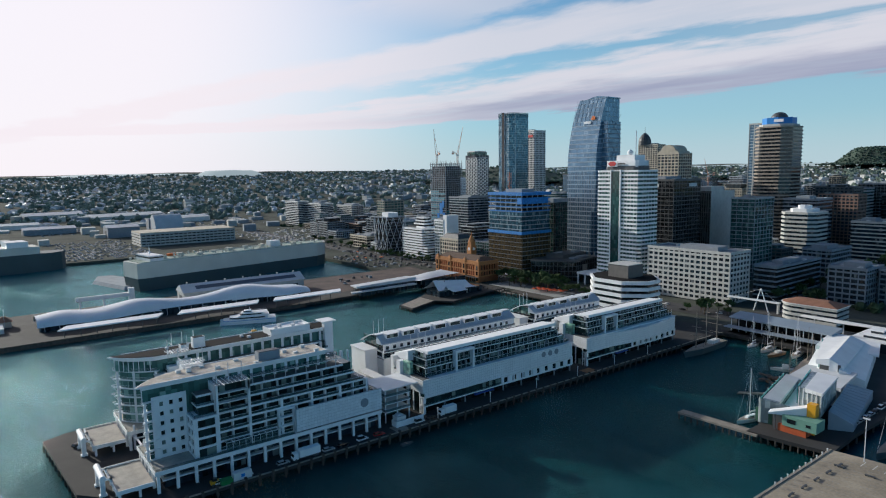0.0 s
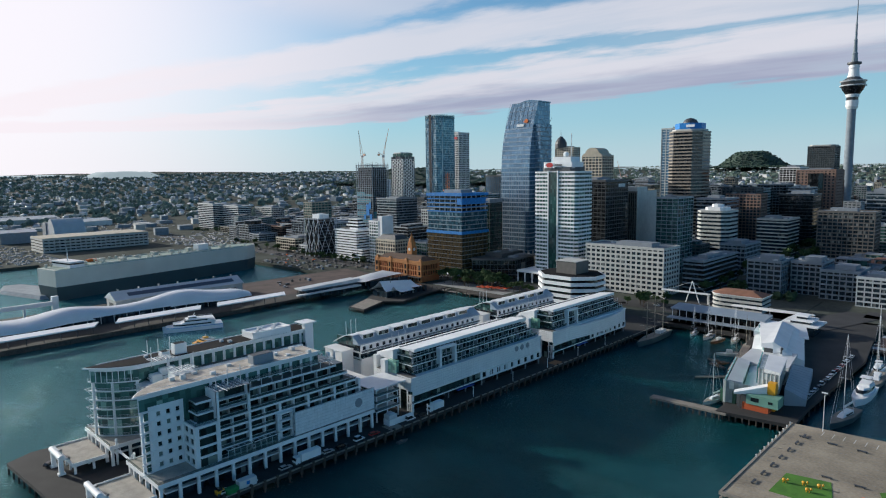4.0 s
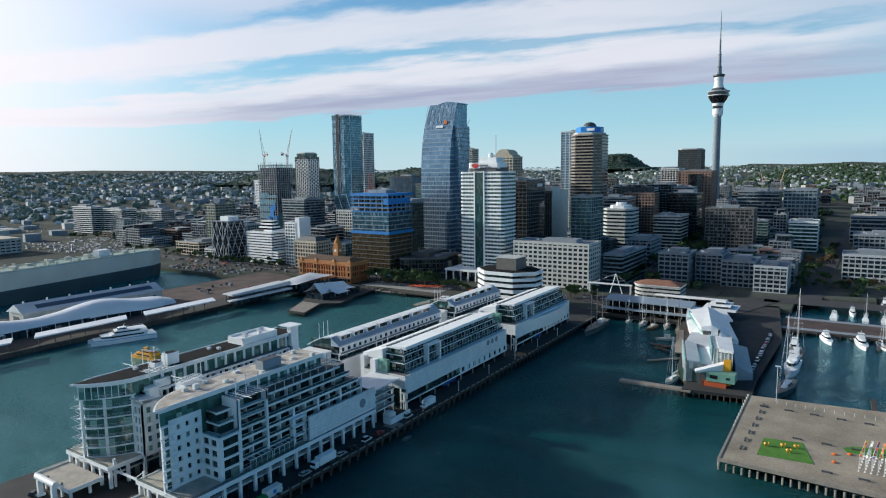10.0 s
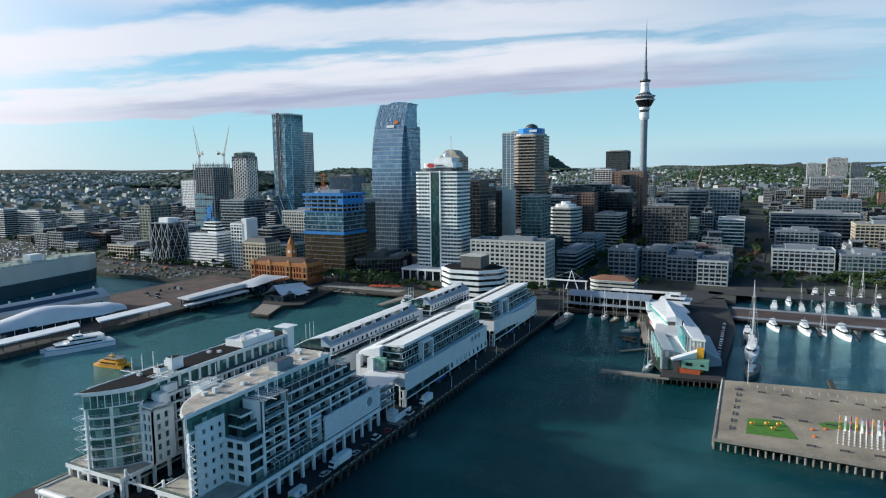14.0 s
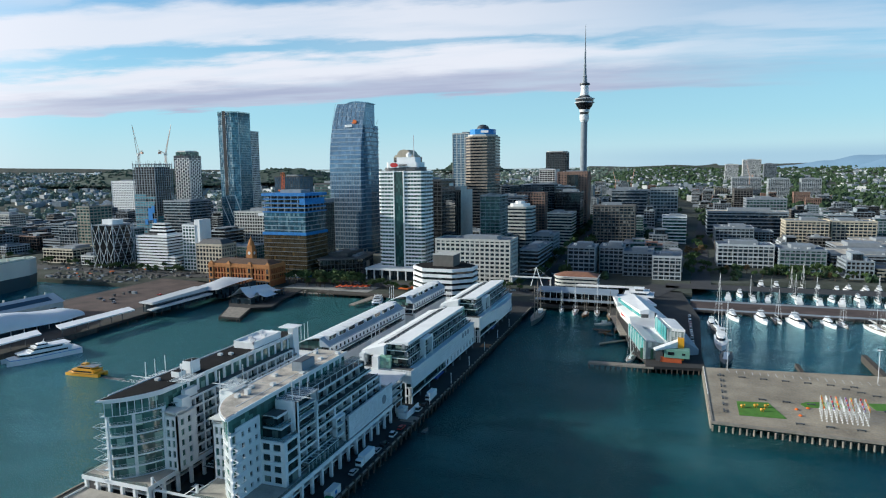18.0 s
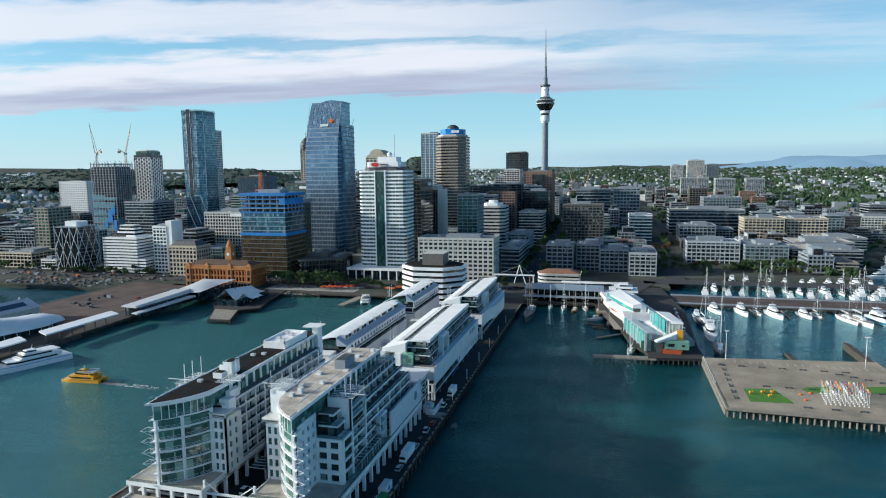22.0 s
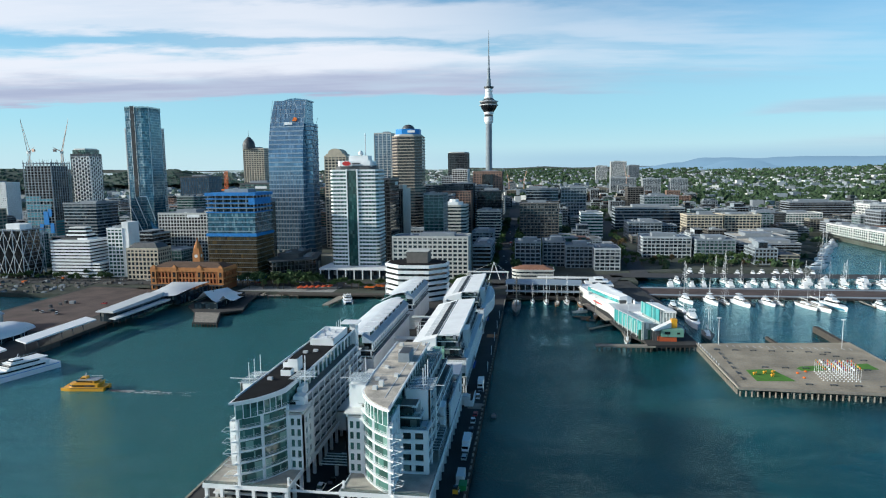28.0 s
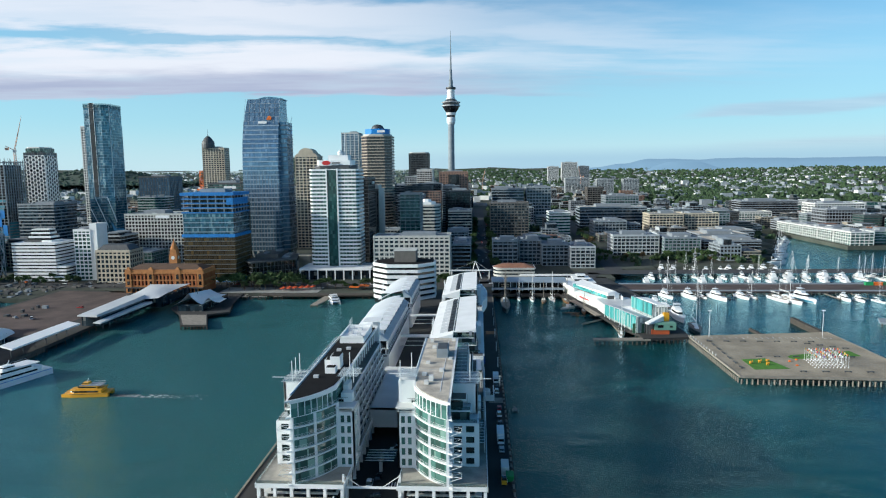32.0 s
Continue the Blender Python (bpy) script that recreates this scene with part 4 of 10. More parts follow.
me = Kit().box(-0.2, 0.2, -0.2, 0.2, 0, 13.6).mesh("post", WHITE)
for x, y in ((6.4, -5.6), (6.4, 0), (6.4, 5.6), (-6, -5.6), (-6, 5.6)):
    part("post", me, WHITE, g, at=(x, y, 0))
part("stair_core", Kit().box(-5.6, -0.5, -3.5, 5.6, 0, 13.2), GREENGLASS, g, "green lit stair glazing")
g = thing("entrance_canopy", (-31, 190, 3.5), "green tinted glass canopy on one column over the drive", "canopy")
part("canopy_roof", Kit().box(-4.5, 4.5, -4, 4, 4.6, 4.75), DIMGLASS, g, "dark green glass canopy")
for i in range(5):
    part("canopy_beam", Kit().box(-4.5, 4.5, -3.9 + 1.9 * i, -3.75 + 1.9 * i, 4.75, 4.95), STEEL, g)
part("column", Kit().box(-0.5, 0.5, -1.5, -0.5, 0, 4.6), WHITE2, g)
g = thing("entrance_gate", (-30.3, 168, 3.5), "white steel portal frame across the hotel drive", "gate")
part("beam", Kit().box(-8, 8, -0.3, 0.3, 5.2, 5.7), WHITE, g)
for sx in (-1, 1):
    part("post", Kit().box(sx * 8 - 0.3, sx * 8 + 0.3, -0.3, 0.3, 0, 9.2), WHITE, g)
    part("stay", Kit().rod((sx * 8, 0, 9.0), (sx * 3.0, 0, 5.5), 0.12, 5), STEEL, g)
k = Kit()
for i in range(9):
    k.box(-27.5 + 0.9 * i, -27.1 + 0.9 * i, 178, 182, 3.5, 3.515)
tagged(solid("crossing_stripes", k, WHITE2, "white zebra crossing stripes on the drive", "marking"), kind="stuff")


def tile_material():
    """White cladding in square tiles of about a metre with fine darker joints."""
    m = material("white_wall_tiles", (0.82, 0.83, 0.83), 0.45, vary=0.08, scale=0.15)
    t = m.node_tree
    geo = t.nodes.new("ShaderNodeNewGeometry")
    sep = t.nodes.new("ShaderNodeSeparateXYZ")
    com = t.nodes.new("ShaderNodeCombineXYZ")
    add = t.nodes.new("ShaderNodeMath")
    t.links.new(geo.outputs["Position"], sep.inputs[0])
    t.links.new(sep.outputs[0], add.inputs[0])
    t.links.new(sep.outputs[1], add.inputs[1])
    t.links.new(add.outputs[0], com.inputs[0])
    t.links.new(sep.outputs[2], com.inputs[1])
    br = t.nodes.new("ShaderNodeTexBrick")
    br.offset = 0.0
    br.inputs["Scale"].default_value = 1.0
    br.inputs["Brick Width"].default_value, br.inputs["Row Height"].default_value = 1.15, 1.15
    br.inputs["Mortar Size"].default_value = 0.05
    br.inputs["Color1"].default_value, br.inputs["Color2"].default_value = (1, 1, 1, 1), (0.93, 0.94, 0.95, 1)
    br.inputs["Mortar"].default_value = (0.6, 0.62, 0.64, 1)
    t.links.new(com.outputs[0], br.inputs["Vector"])
    mul = t.nodes.new("ShaderNodeMix")
    mul.data_type, mul.blend_type = "RGBA", "MULTIPLY"
    mul.inputs[0].default_value = 1.0
    col = t.nodes["Principled BSDF"].inputs["Base Color"]
    t.links.new(col.links[0].from_socket, mul.inputs[6])
    t.links.new(br.outputs["Color"], mul.inputs[7])
    t.links.new(mul.outputs[2], col)
    return m


TILED = tile_material()
STAIRGLASS = glazing("lit_stair_glass", (0.22, 0.42, 0.33), 1.2, 1.6, 0.4, rough=0.1, lit=(0.35, 0.6, 0.42), share=0.3, spec=0.6)


AWNINGBLUE = material("blue_canvas", (0.02, 0.06, 0.3), 0.8, vary=0.2, scale=0.5)
SKYLIGHT = material("dull_skylight", (0.03, 0.036, 0.042), 0.5, vary=0.2, spec=0.2)


def terrace_block(y0, y1, emblems, label):
    """Western wharf apartments: solid white base, set-back balconies, a flat canopy roof and a lean-to roof with skylights."""
    b = thing("apartment_building", (-8, y0, 3.5), label, "building", "wharf apartments")
    L = y1 - y0
    z = lambda a: a - 3.5

    def put(name, x0, x1, a0, a1, z0, z1, mat, lab=""):
        return part(name, Kit().box(x0 + 8, x1 + 8, a0, a1, z(z0), z(z1)), mat, b, lab)

    put("core", -20, -0.5, 2.5, L, 3.4, 19, GLASS)
    if emblems:
        put("base_wall", -0.6, 1.9, 1, L, 10.6, 17.6, TILED)
    else:
        bow = arc((9.9, 14), (9.9, L), 3.6)
        part("base_wall", Kit().prism([(7.4, 1), (9.9, 1)] + bow + [(7.4, L)], z(10.6), z(17.6)), TILED, b, "white tiled wall that bows out")
    put("base_sill", -0.6, 2.3, 0.4, L + 0.3, 17.6, 18.0, WHITE)
    me = Kit().box(0, 0.6, 0, 0.6, 3.3, 7.2).mesh("column", WHITE)
    n = round(L / 5.6)
    for i in range(n + 1):
        if i == 0 or i > n * 0.5:
            part("column", me, WHITE, b, at=(9.25, i * L / n, 0))
    put("gallery_rail", 2.0, 2.06, 0.2, L * 0.47, 7.1, 8.1, RAILGLASS)
    k = Kit()
    for j, zz in enumerate((18.6, 21.6, 24.6)):
        x1 = (0.4, -1.0, -2.2)[j]
        for i in range(2 * n + 1):
            a = 2.5 + j + i * (L - 4.2 - 4 * j) / (2 * n)
            k.box(x1 + 8 - 0.12, x1 + 8, a - 0.06, a + 0.06, z(zz), z(zz + 2.9))
        k.box(x1 + 8 - 0.14, x1 + 8.02, 2.4 + j, L - 1 - 3 * j, z(zz + 1.2), z(zz + 1.27))
    tagged(part("balcony_rail", k, STEEL, b), kind="stuff")
    put("gallery_slab", -0.6, 2.1, 0, L, 6.6, 7.1, WHITE)
    put("ground_recess", -2.0, -0.4, 0.5, L, 3.4, 6.6, DARKGLASS)
    for i in range(0, n + 1, 2):
        put("ground_column", 0.9, 1.4, i * (L - 1) / n, i * (L - 1) / n + 0.5, 3.5, 6.7, GREY)
    put("gallery_glazing", -0.6, 1.5, 0.4, L, 7.1, 10.6, ROOMGLASS)
    put("gallery_sill", -0.6, 2.2, 0, L, 10.2, 10.6, WHITE2)
    put("north_wall", -20, 1.8, 0, 1.2, 12.2, 17.8, TILED)
    put("north_glazing", -19, 1.2, 0.4, 2.6, 3.4, 12.2, ROOMGLASS)
    for i in range(5):
        put("north_pier", -19.6 + 4.6 * i, -19.0 + 4.6 * i, 0.1, 0.9, 3.4, 12.2, WHITE)
    put("north_terrace", -20, 1.6, 0.2, 3.4, 17.8, 18.1, FLOORSHADE, "roof terrace in the dark floor-shade tone")
    put("corner_column", 0.4, 1.9, 0, 1.3, 3.5, 10.4, WHITE)
    for j, zz in enumerate((18.6, 21.6, 24.6)):
        x1 = (0.4, -1.0, -2.2)[j]
        put("balcony_glazing", (-19, -15.5, -11.2)[j], x1 - 2.2, 3.6 + j, L - 2 - 3 * j, zz, zz + 2.8, ROOMGLASS)
        if j:
            put("balcony_slab", (-19, -15.5, -11.2)[j], x1, 2.4 + j, L - 1 - 3 * j, zz - 0.2, zz + 0.2, WHITE)
            # the same painted shade on the apartment balcony floors
            put("balcony_decking", (-19, -15.5, -11.2)[j], x1 - 0.2, 2.6 + j, L - 1.2 - 3 * j, zz + 0.2, zz + 0.24, FLOORSHADE)
        put("balustrade", x1 - 0.1, x1, 2.4 + j, L - 1 - 3 * j, zz + 0.2, zz + 1.2, RAILGLASS)
        put("end_balustrade", -12, x1, 2.3 + j, 2.4 + j, zz + 0.2, zz + 1.2, RAILGLASS)
        for i in range(0, n, 2):
            a = 5 + i * (L - 10) / n
            put("party_wall", x1 - 2.2, x1 - 0.9, a - 0.08, a + 0.08, zz, zz + 2.9, GREY)
    frame_y = L * 0.2
    for a in (frame_y, frame_y + 9.4):
        put("white_frame", -1.4, 1.0, a, a + 0.9, 15.4, 25.8, WHITE)
    put("white_frame", -1.4, 1.0, frame_y, frame_y + 10.3, 25.8, 26.6, WHITE)
    k = Kit()
    half = round(n * 0.55)
    punched(k, "y", 9.5, 0.45, L * 0.48, L - 0.4, z(6.5), z(10.3), [L * 0.48 + 2.6 + i * (L * 0.52 - 4.6) / (half - 1) for i in range(half)], [z(7.2)], 2.5, 2.5)
    part("square_window_wall", k, WHITE, b, "white wall with a row of square windows")
    put("blue_awning", 1.6, 2.9, L * 0.3, L * 0.42, 5.9, 6.3, AWNINGBLUE, "blue canvas awning")
    part("flat_roof", Kit().prism([(-3.5, 5), (6.6, 5), (6.6, L - 8), (-3.5, L - 8)], z(27.0), [z(27.3), z(28.4), z(28.4), z(27.3)]), WHITE, b, "slightly tilted white roof canopy")
    k = Kit()
    k.prism([(-22 + 8, 2.0), (-11.4 + 8, 2.0), (-11.4 + 8, L - 6), (-22 + 8, L - 6)], z(22.6), [z(24.2), z(27.0), z(27.0), z(24.2)])
    part("lean_to_roof", k, WHITE, b, "white sloping metal roof")
    m = max(4, round(L / 8))
    for i in range(m):
        a = 8 + i * (L - 18) / m
        k = Kit()
        k.prism([(-14.0 + 8, a), (-11.6 + 8, a), (-11.6 + 8, a + 5.0), (-14.0 + 8, a + 5.0)], z(26), [z(26.75), z(27.4), z(27.4), z(26.75)])
        part("skylight", k, SKYLIGHT, b)
        k = Kit()
        k.prism([(-17.6 + 8, a + 1), (-14.0 + 8, a + 1), (-14.0 + 8, a + 6), (-17.6 + 8, a + 6)], z(24.9), [z(25.55), z(26.5), z(26.5), z(25.55)])
        part("roof_panel", k, METALROOF, b)
    put("inner_wall", -22, -20, 0, L - 4, 3.4, 23.4, WHITE)
    put("fin_tower", -15.5, -12.6, -1.5, 1.0, 12, 23, WHITE)
    put("stair_glass", -12.4, -7.6, 0.1, 1.8, 17.0, 23.2, STAIRGLASS, "green lit stair glazing")
    for a in (10, 14, 18):
        part("mast", Kit().rod((-13, a, z(22)), (-13, a, z(31)), 0.13, 5), STEEL, b)
    if emblems:
        for i in range(3):
            part("round_emblem", Kit().rod((9.9, L - 20 + 4.4 * i, z(15.5)), (10.05, L - 20 + 4.4 * i, z(15.5)), 1.35, 18), GREY, b, "round grey emblem disc")
    return b


terrace_block(268, 358, True, "white wharf apartments with a flat canopy roof and glass balconies")
terrace_block(369, 446, False, "shorter white wharf apartments with stepped glass balconies")


PALEMETAL = material("pale_standing_seam_roof", (0.68, 0.72, 0.76), 0.45, vary=0.1, scale=0.1)


def barrel_block(y0, y1, label):
    """Eastern wharf apartments: a curved metal roof, a row of dormers and a long white wall."""
    b = thing("apartment_building", (-50, y0, 3.5), label, "building", "wharf apartments")
    L = y1 - y0
    z = lambda a: a - 3.5

    def put(name, x0, x1, a0, a1, z0, z1, mat, lab=""):
        return part(name, Kit().box(x0 + 50, x1 + 50, a0, a1, z(z0), z(z1)), mat, b, lab)

    put("core", -59, -41.4, 1, L - 1, 3.4, 20.6, GLASS)
    put("long_wall", -41.6, -40.6, 0.4, L, 3.5, 15.6, WHITE)
    put("outer_wall", -60, -59, 0.4, L, 3.5, 14, WHITE)
    put("north_wall", -60, -41, 0, 1.2, 3.5, 14.6, WHITE)
    for zz in (15.6, 18.4):
        put("floor_slab", -60.6, -40.4, 0, L, zz - 0.2, zz + 0.2, WHITE)
    put("balustrade", -40.5, -40.4, 0.2, L, 15.8, 16.8, RAILGLASS)
    put("terrace_balustrade", -40.5, -40.4, 0.2, L, 18.6, 19.5, RAILGLASS)
    n = round(L / 4.2)
    k = Kit()
    punched(k, "y", 8.4, 0.5, 0.3, L, z(18.6), z(22.3), [2.5 + i * (L - 4) / n for i in range(n)], [z(19.5)], 1.9, 1.8)
    part("window_wall", k, WHITE, b)
    for i in range(n + 1):
        put("pier", -42.2, -41.5, i * (L - 1) / n, i * (L - 1) / n + 0.5, 15.6, 18.6, WHITE)
    # the curved roof
    pts = []
    for i in range(13):
        t = i / 12
        pts.append((-60.8 + 15.4 * t, 21.0 + 5.4 * math.sin(t * math.pi / 2)))
    k = Kit()
    m = len(pts)
    k.v = [(x + 50, -0.8, z(h)) for x, h in pts] + [(x + 50, L + 0.4, z(h)) for x, h in pts] + [(x + 50, -0.8, z(h) - 0.35) for x, h in pts] + [(x + 50, L + 0.4, z(h) - 0.35) for x, h in pts]
    for i in range(m - 1):
        k.f += [(i, i + 1, m + i + 1, m + i), (2 * m + i, 3 * m + i, 3 * m + i + 1, 2 * m + i + 1), (i, 2 * m + i, 2 * m + i + 1, i + 1), (m + i, m + i + 1, 3 * m + i + 1, 3 * m + i)]
    k.f += [(0, m, 3 * m, 2 * m), (m - 1, 3 * m - 1, 4 * m - 1, 2 * m - 1)]
    part("curved_roof", k, PALEMETAL, b, "curved pale metal roof")
    k = Kit().prism([(4.4, -0.8), (9.2, -0.8), (9.2, L + 0.4), (4.4, L + 0.4)], z(22.2), [z(25.9), z(22.7), z(22.7), z(25.9)])
    for i in range(round(L / 1.6)):
        k.rod((4.4, i * 1.6, z(25.96)), (9.2, i * 1.6, z(22.76)), 0.06, 4)
    part("sloping_roof", k, material("blue_grey_metal_roof", (0.34, 0.42, 0.5), 0.45, metal=0.0, vary=0.12), b, "blue-grey metal slope")
    put("gable_glazing", -59, -45, 0.2, 1.0, 20.8, 24.4, GREENGLASS)
    q = max(3, round(L / 11))
    for i in range(q):
        a = 3 + i * (L - 8) / q
        d = part("dormer", Kit().box(3.0, 7.0, a, a + (L - 14) / q * 0.8, z(22.6), z(26.4)), WHITE, b)
        part("dormer_window", Kit().box(7.0, 7.1, a + 0.5, a + (L - 14) / q * 0.8 - 0.5, z(24.4), z(26.1)), ROOMGLASS, d)
        part("dormer_roof", Kit().box(2.2, 7.8, a - 0.3, a + (L - 14) / q * 0.8 + 0.3, z(26.4), z(26.75)), WHITE, d)
    for a in (6, 9, 12):
        part("mast", Kit().rod((-9.4, a, z(20)), (-9.4, a, z(30)), 0.13, 5), STEEL, b)
    put("end_terrace", -60, -46, -7, 0, 19.4, 19.8, WHITE)
    put("end_wall", -59.5, -46.5, -6.5, 0, 3.5, 19.4, WHITE)
    return b


barrel_block(276, 360, "white wharf apartments under a long curved metal roof with dormers")
barrel_block(376, 432, "short white wharf apartments under a curved metal roof")
for y in (262, 318, 366):
    k = Kit().box(-40.6, -22, y, y + 5, 12.6, 13.1).box(-40.6, -22, y, y + 0.3, 8.2, 8.6).box(-40.6, -22, y, y + 0.3, 10.6, 10.9)
    tagged(solid("link_bridge", k, WHITE2, "glazed white link bridge between the wharf apartments", "bridge"))

# ---------------------------------------------------------------- the office towers
SPACE = []     # footprints that the smaller buildings keep clear of


def tower(name, label, x0, x1, y0, y1, *rest, **opts):
    SPACE.append((x0 - 4, x1 + 4, y0 - 4, y1 + 4))
    return block(name, label, x0, x1, y0, y1, *rest, **opts)


BRONZE = glazing("bronze_glass", (0.06, 0.05, 0.034), 2.0, 4.0, 0.5, rough=0.15, lit=(0.2, 0.13, 0.05), share=0.08, spec=0.6)
BLUENET = material("blue_netting", (0.012, 0.18, 0.5), 0.7, vary=0.3, scale=0.5)
SCAFFOLD = material("brown_mesh_screen", (0.17, 0.115, 0.045), 0.8, vary=0.3, scale=0.4)
TAUPE = material("taupe_cladding", (0.33, 0.28, 0.23), 0.8, vary=0.14)
RED = material("red_paint", (0.55, 0.03, 0.03), 0.5)
ORANGE = material("orange_paint", (0.75, 0.16, 0.02), 0.5)
SIGNBLUE = material("blue_sign", (0.02, 0.22, 0.6), 0.4)
CRANE = material("crane_paint", (0.6, 0.35, 0.25), 0.6)


def ngon(w, d, cut):
    a, b = w / 2, d / 2
    return [(-a + cut, -b), (a - cut, -b), (a, -b + cut), (a, b - cut), (a - cut, b), (-a + cut, b), (-a, b - cut), (-a, -b + cut)]


def grown(poly, by):
    return [(x + by * (1 if x > 0 else -1), y + by * (1 if y > 0 else -1)) for x, y in poly]


def ribbon_tower(name, label, x0, x1, y0, y1, z0, z1, floors, cut, wall, glass, band=0.45, proud=0.5):
    """A tower with cut corners and a continuous band at each floor."""
    SPACE.append((x0 - 4, x1 + 4, y0 - 4, y1 + 4))
    w, d, h = x1 - x0, y1 - y0, z1 - z0
    b = thing(name, ((x0 + x1) / 2, (y0 + y1) / 2, z0), label, "building")
    base = ngon(w, d, cut)
    part("glazing", Kit().prism(base, -5, h), glass, b)
    fh = h / floors
    me = Kit().prism(grown(base, proud), 0, fh * band).mesh("floor_band", wall)
    for i in range(floors + 1):
        part("floor_band", me, wall, b, at=(0, 0, i * fh))
    return b, w, d, h, fh


# white ribbon tower on the quay
b, w, d, h, fh = ribbon_tower("office_tower", "white ribbon-windowed office tower with a green glass strip up its front", -151, -107, 563.5, 589, 13, 99.5, 26, 2.6, WHITE, GREENGLASS, 0.46)
me = Kit().box(-0.14, 0.14, 0, 0.3, 0, h).mesh("mullion", WHITE2)
for x in (-19.4, -16.2, -13, -9.8, 6.4, 9.6, 12.8, 16, 19.2):
    part("mullion", me, WHITE2, b, at=(x, -d / 2 - 0.2, 0))
for y in (-9, -5, -1, 3, 7):
    part("mullion", me, WHITE2, b, at=(w / 2 + 0.2, y, 0), turn=math.pi / 2)
part("glass_strip", Kit().box(-6, 2.6, -d / 2 - 0.9, -d / 2 + 1, 0, h + 0.8), glazing("strip_glass", (0.02, 0.06, 0.055), 1.8, 3.3, 0.4, lit=(0.05, 0.11, 0.1), share=0.1), b, "dark green glass strip")
me = Kit().box(-0.6, 0.6, -0.9, 0.9, 0, h + 2).mesh("strip_frame", WHITE)
for x in (-6.6, 3.2):
    part("strip_frame", me, WHITE, b, at=(x, -d / 2 - 0.5, 0))
part("crown_recess", Kit().prism(ngon(w - 6, d - 6, 6), h, h + 5), DARKGREY, b)
part("roof_house", Kit().prism(ngon(w - 12, d - 8, 2), h + 4, h + 9.5).box(-6, 12, -7, 7, h + 9, h + 14), WHITE, b)
part("roof_mast", Kit().rod((8, 0, h + 13), (8, 0, h + 34), 0.4, 6), STEEL, b)
part("roof_dish", Kit().lathe([(h + 14, 0.4), (h + 14.6, 2.2), (h + 16.5, 2.6), (h + 18, 1.4), (h + 18.6, 0.3)], 12, 4, -2), WHITE, b)
sign = part("sign", Kit().box(-12, -2, -d / 2 + 1.2, -d / 2 + 1.8, h + 4.6, h + 9), WHITE, b)
part("sign_emblem", Kit().prism([(-8.6, 0), (-6.4, 1.9), (-2.4, 1.9), (-0.2, 0), (-2.4, -1.9), (-6.4, -1.9)], 0, 0.2), RED, b, "red emblem shape", at=(-2.4, -d / 2 + 1.1, h + 7)).rotation_euler.x = radians(90)
part("sign_bar", Kit().box(-1.5, 6, -d / 2 + 1.1, -d / 2 + 1.3, h + 6.4, h + 7.6), DARKGREY, b)
# its podium
SPACE.append((-160, -92, 545, 606))
p = thing("podium_building", (-127, 556, 3.5), "low white colonnaded podium under the ribbon tower", "building")
part("glazing", Kit().box(-29, 29, -3, 26, 0, 8.6), GLASS, p)
part("roof", Kit().box(-32, 32, -8, 28, 8.6, 10.4), WHITE, p)
me = Kit().box(-0.5, 0.5, -0.5, 0.5, 0, 8.7).mesh("column", WHITE)
for i in range(9):
    part("column", me, WHITE, p, at=(-31 + 7.75 * i, -7.2, 0))


BANDGREY = material("pale_blue_spandrel", (0.3, 0.37, 0.44), 0.35, vary=0.15)


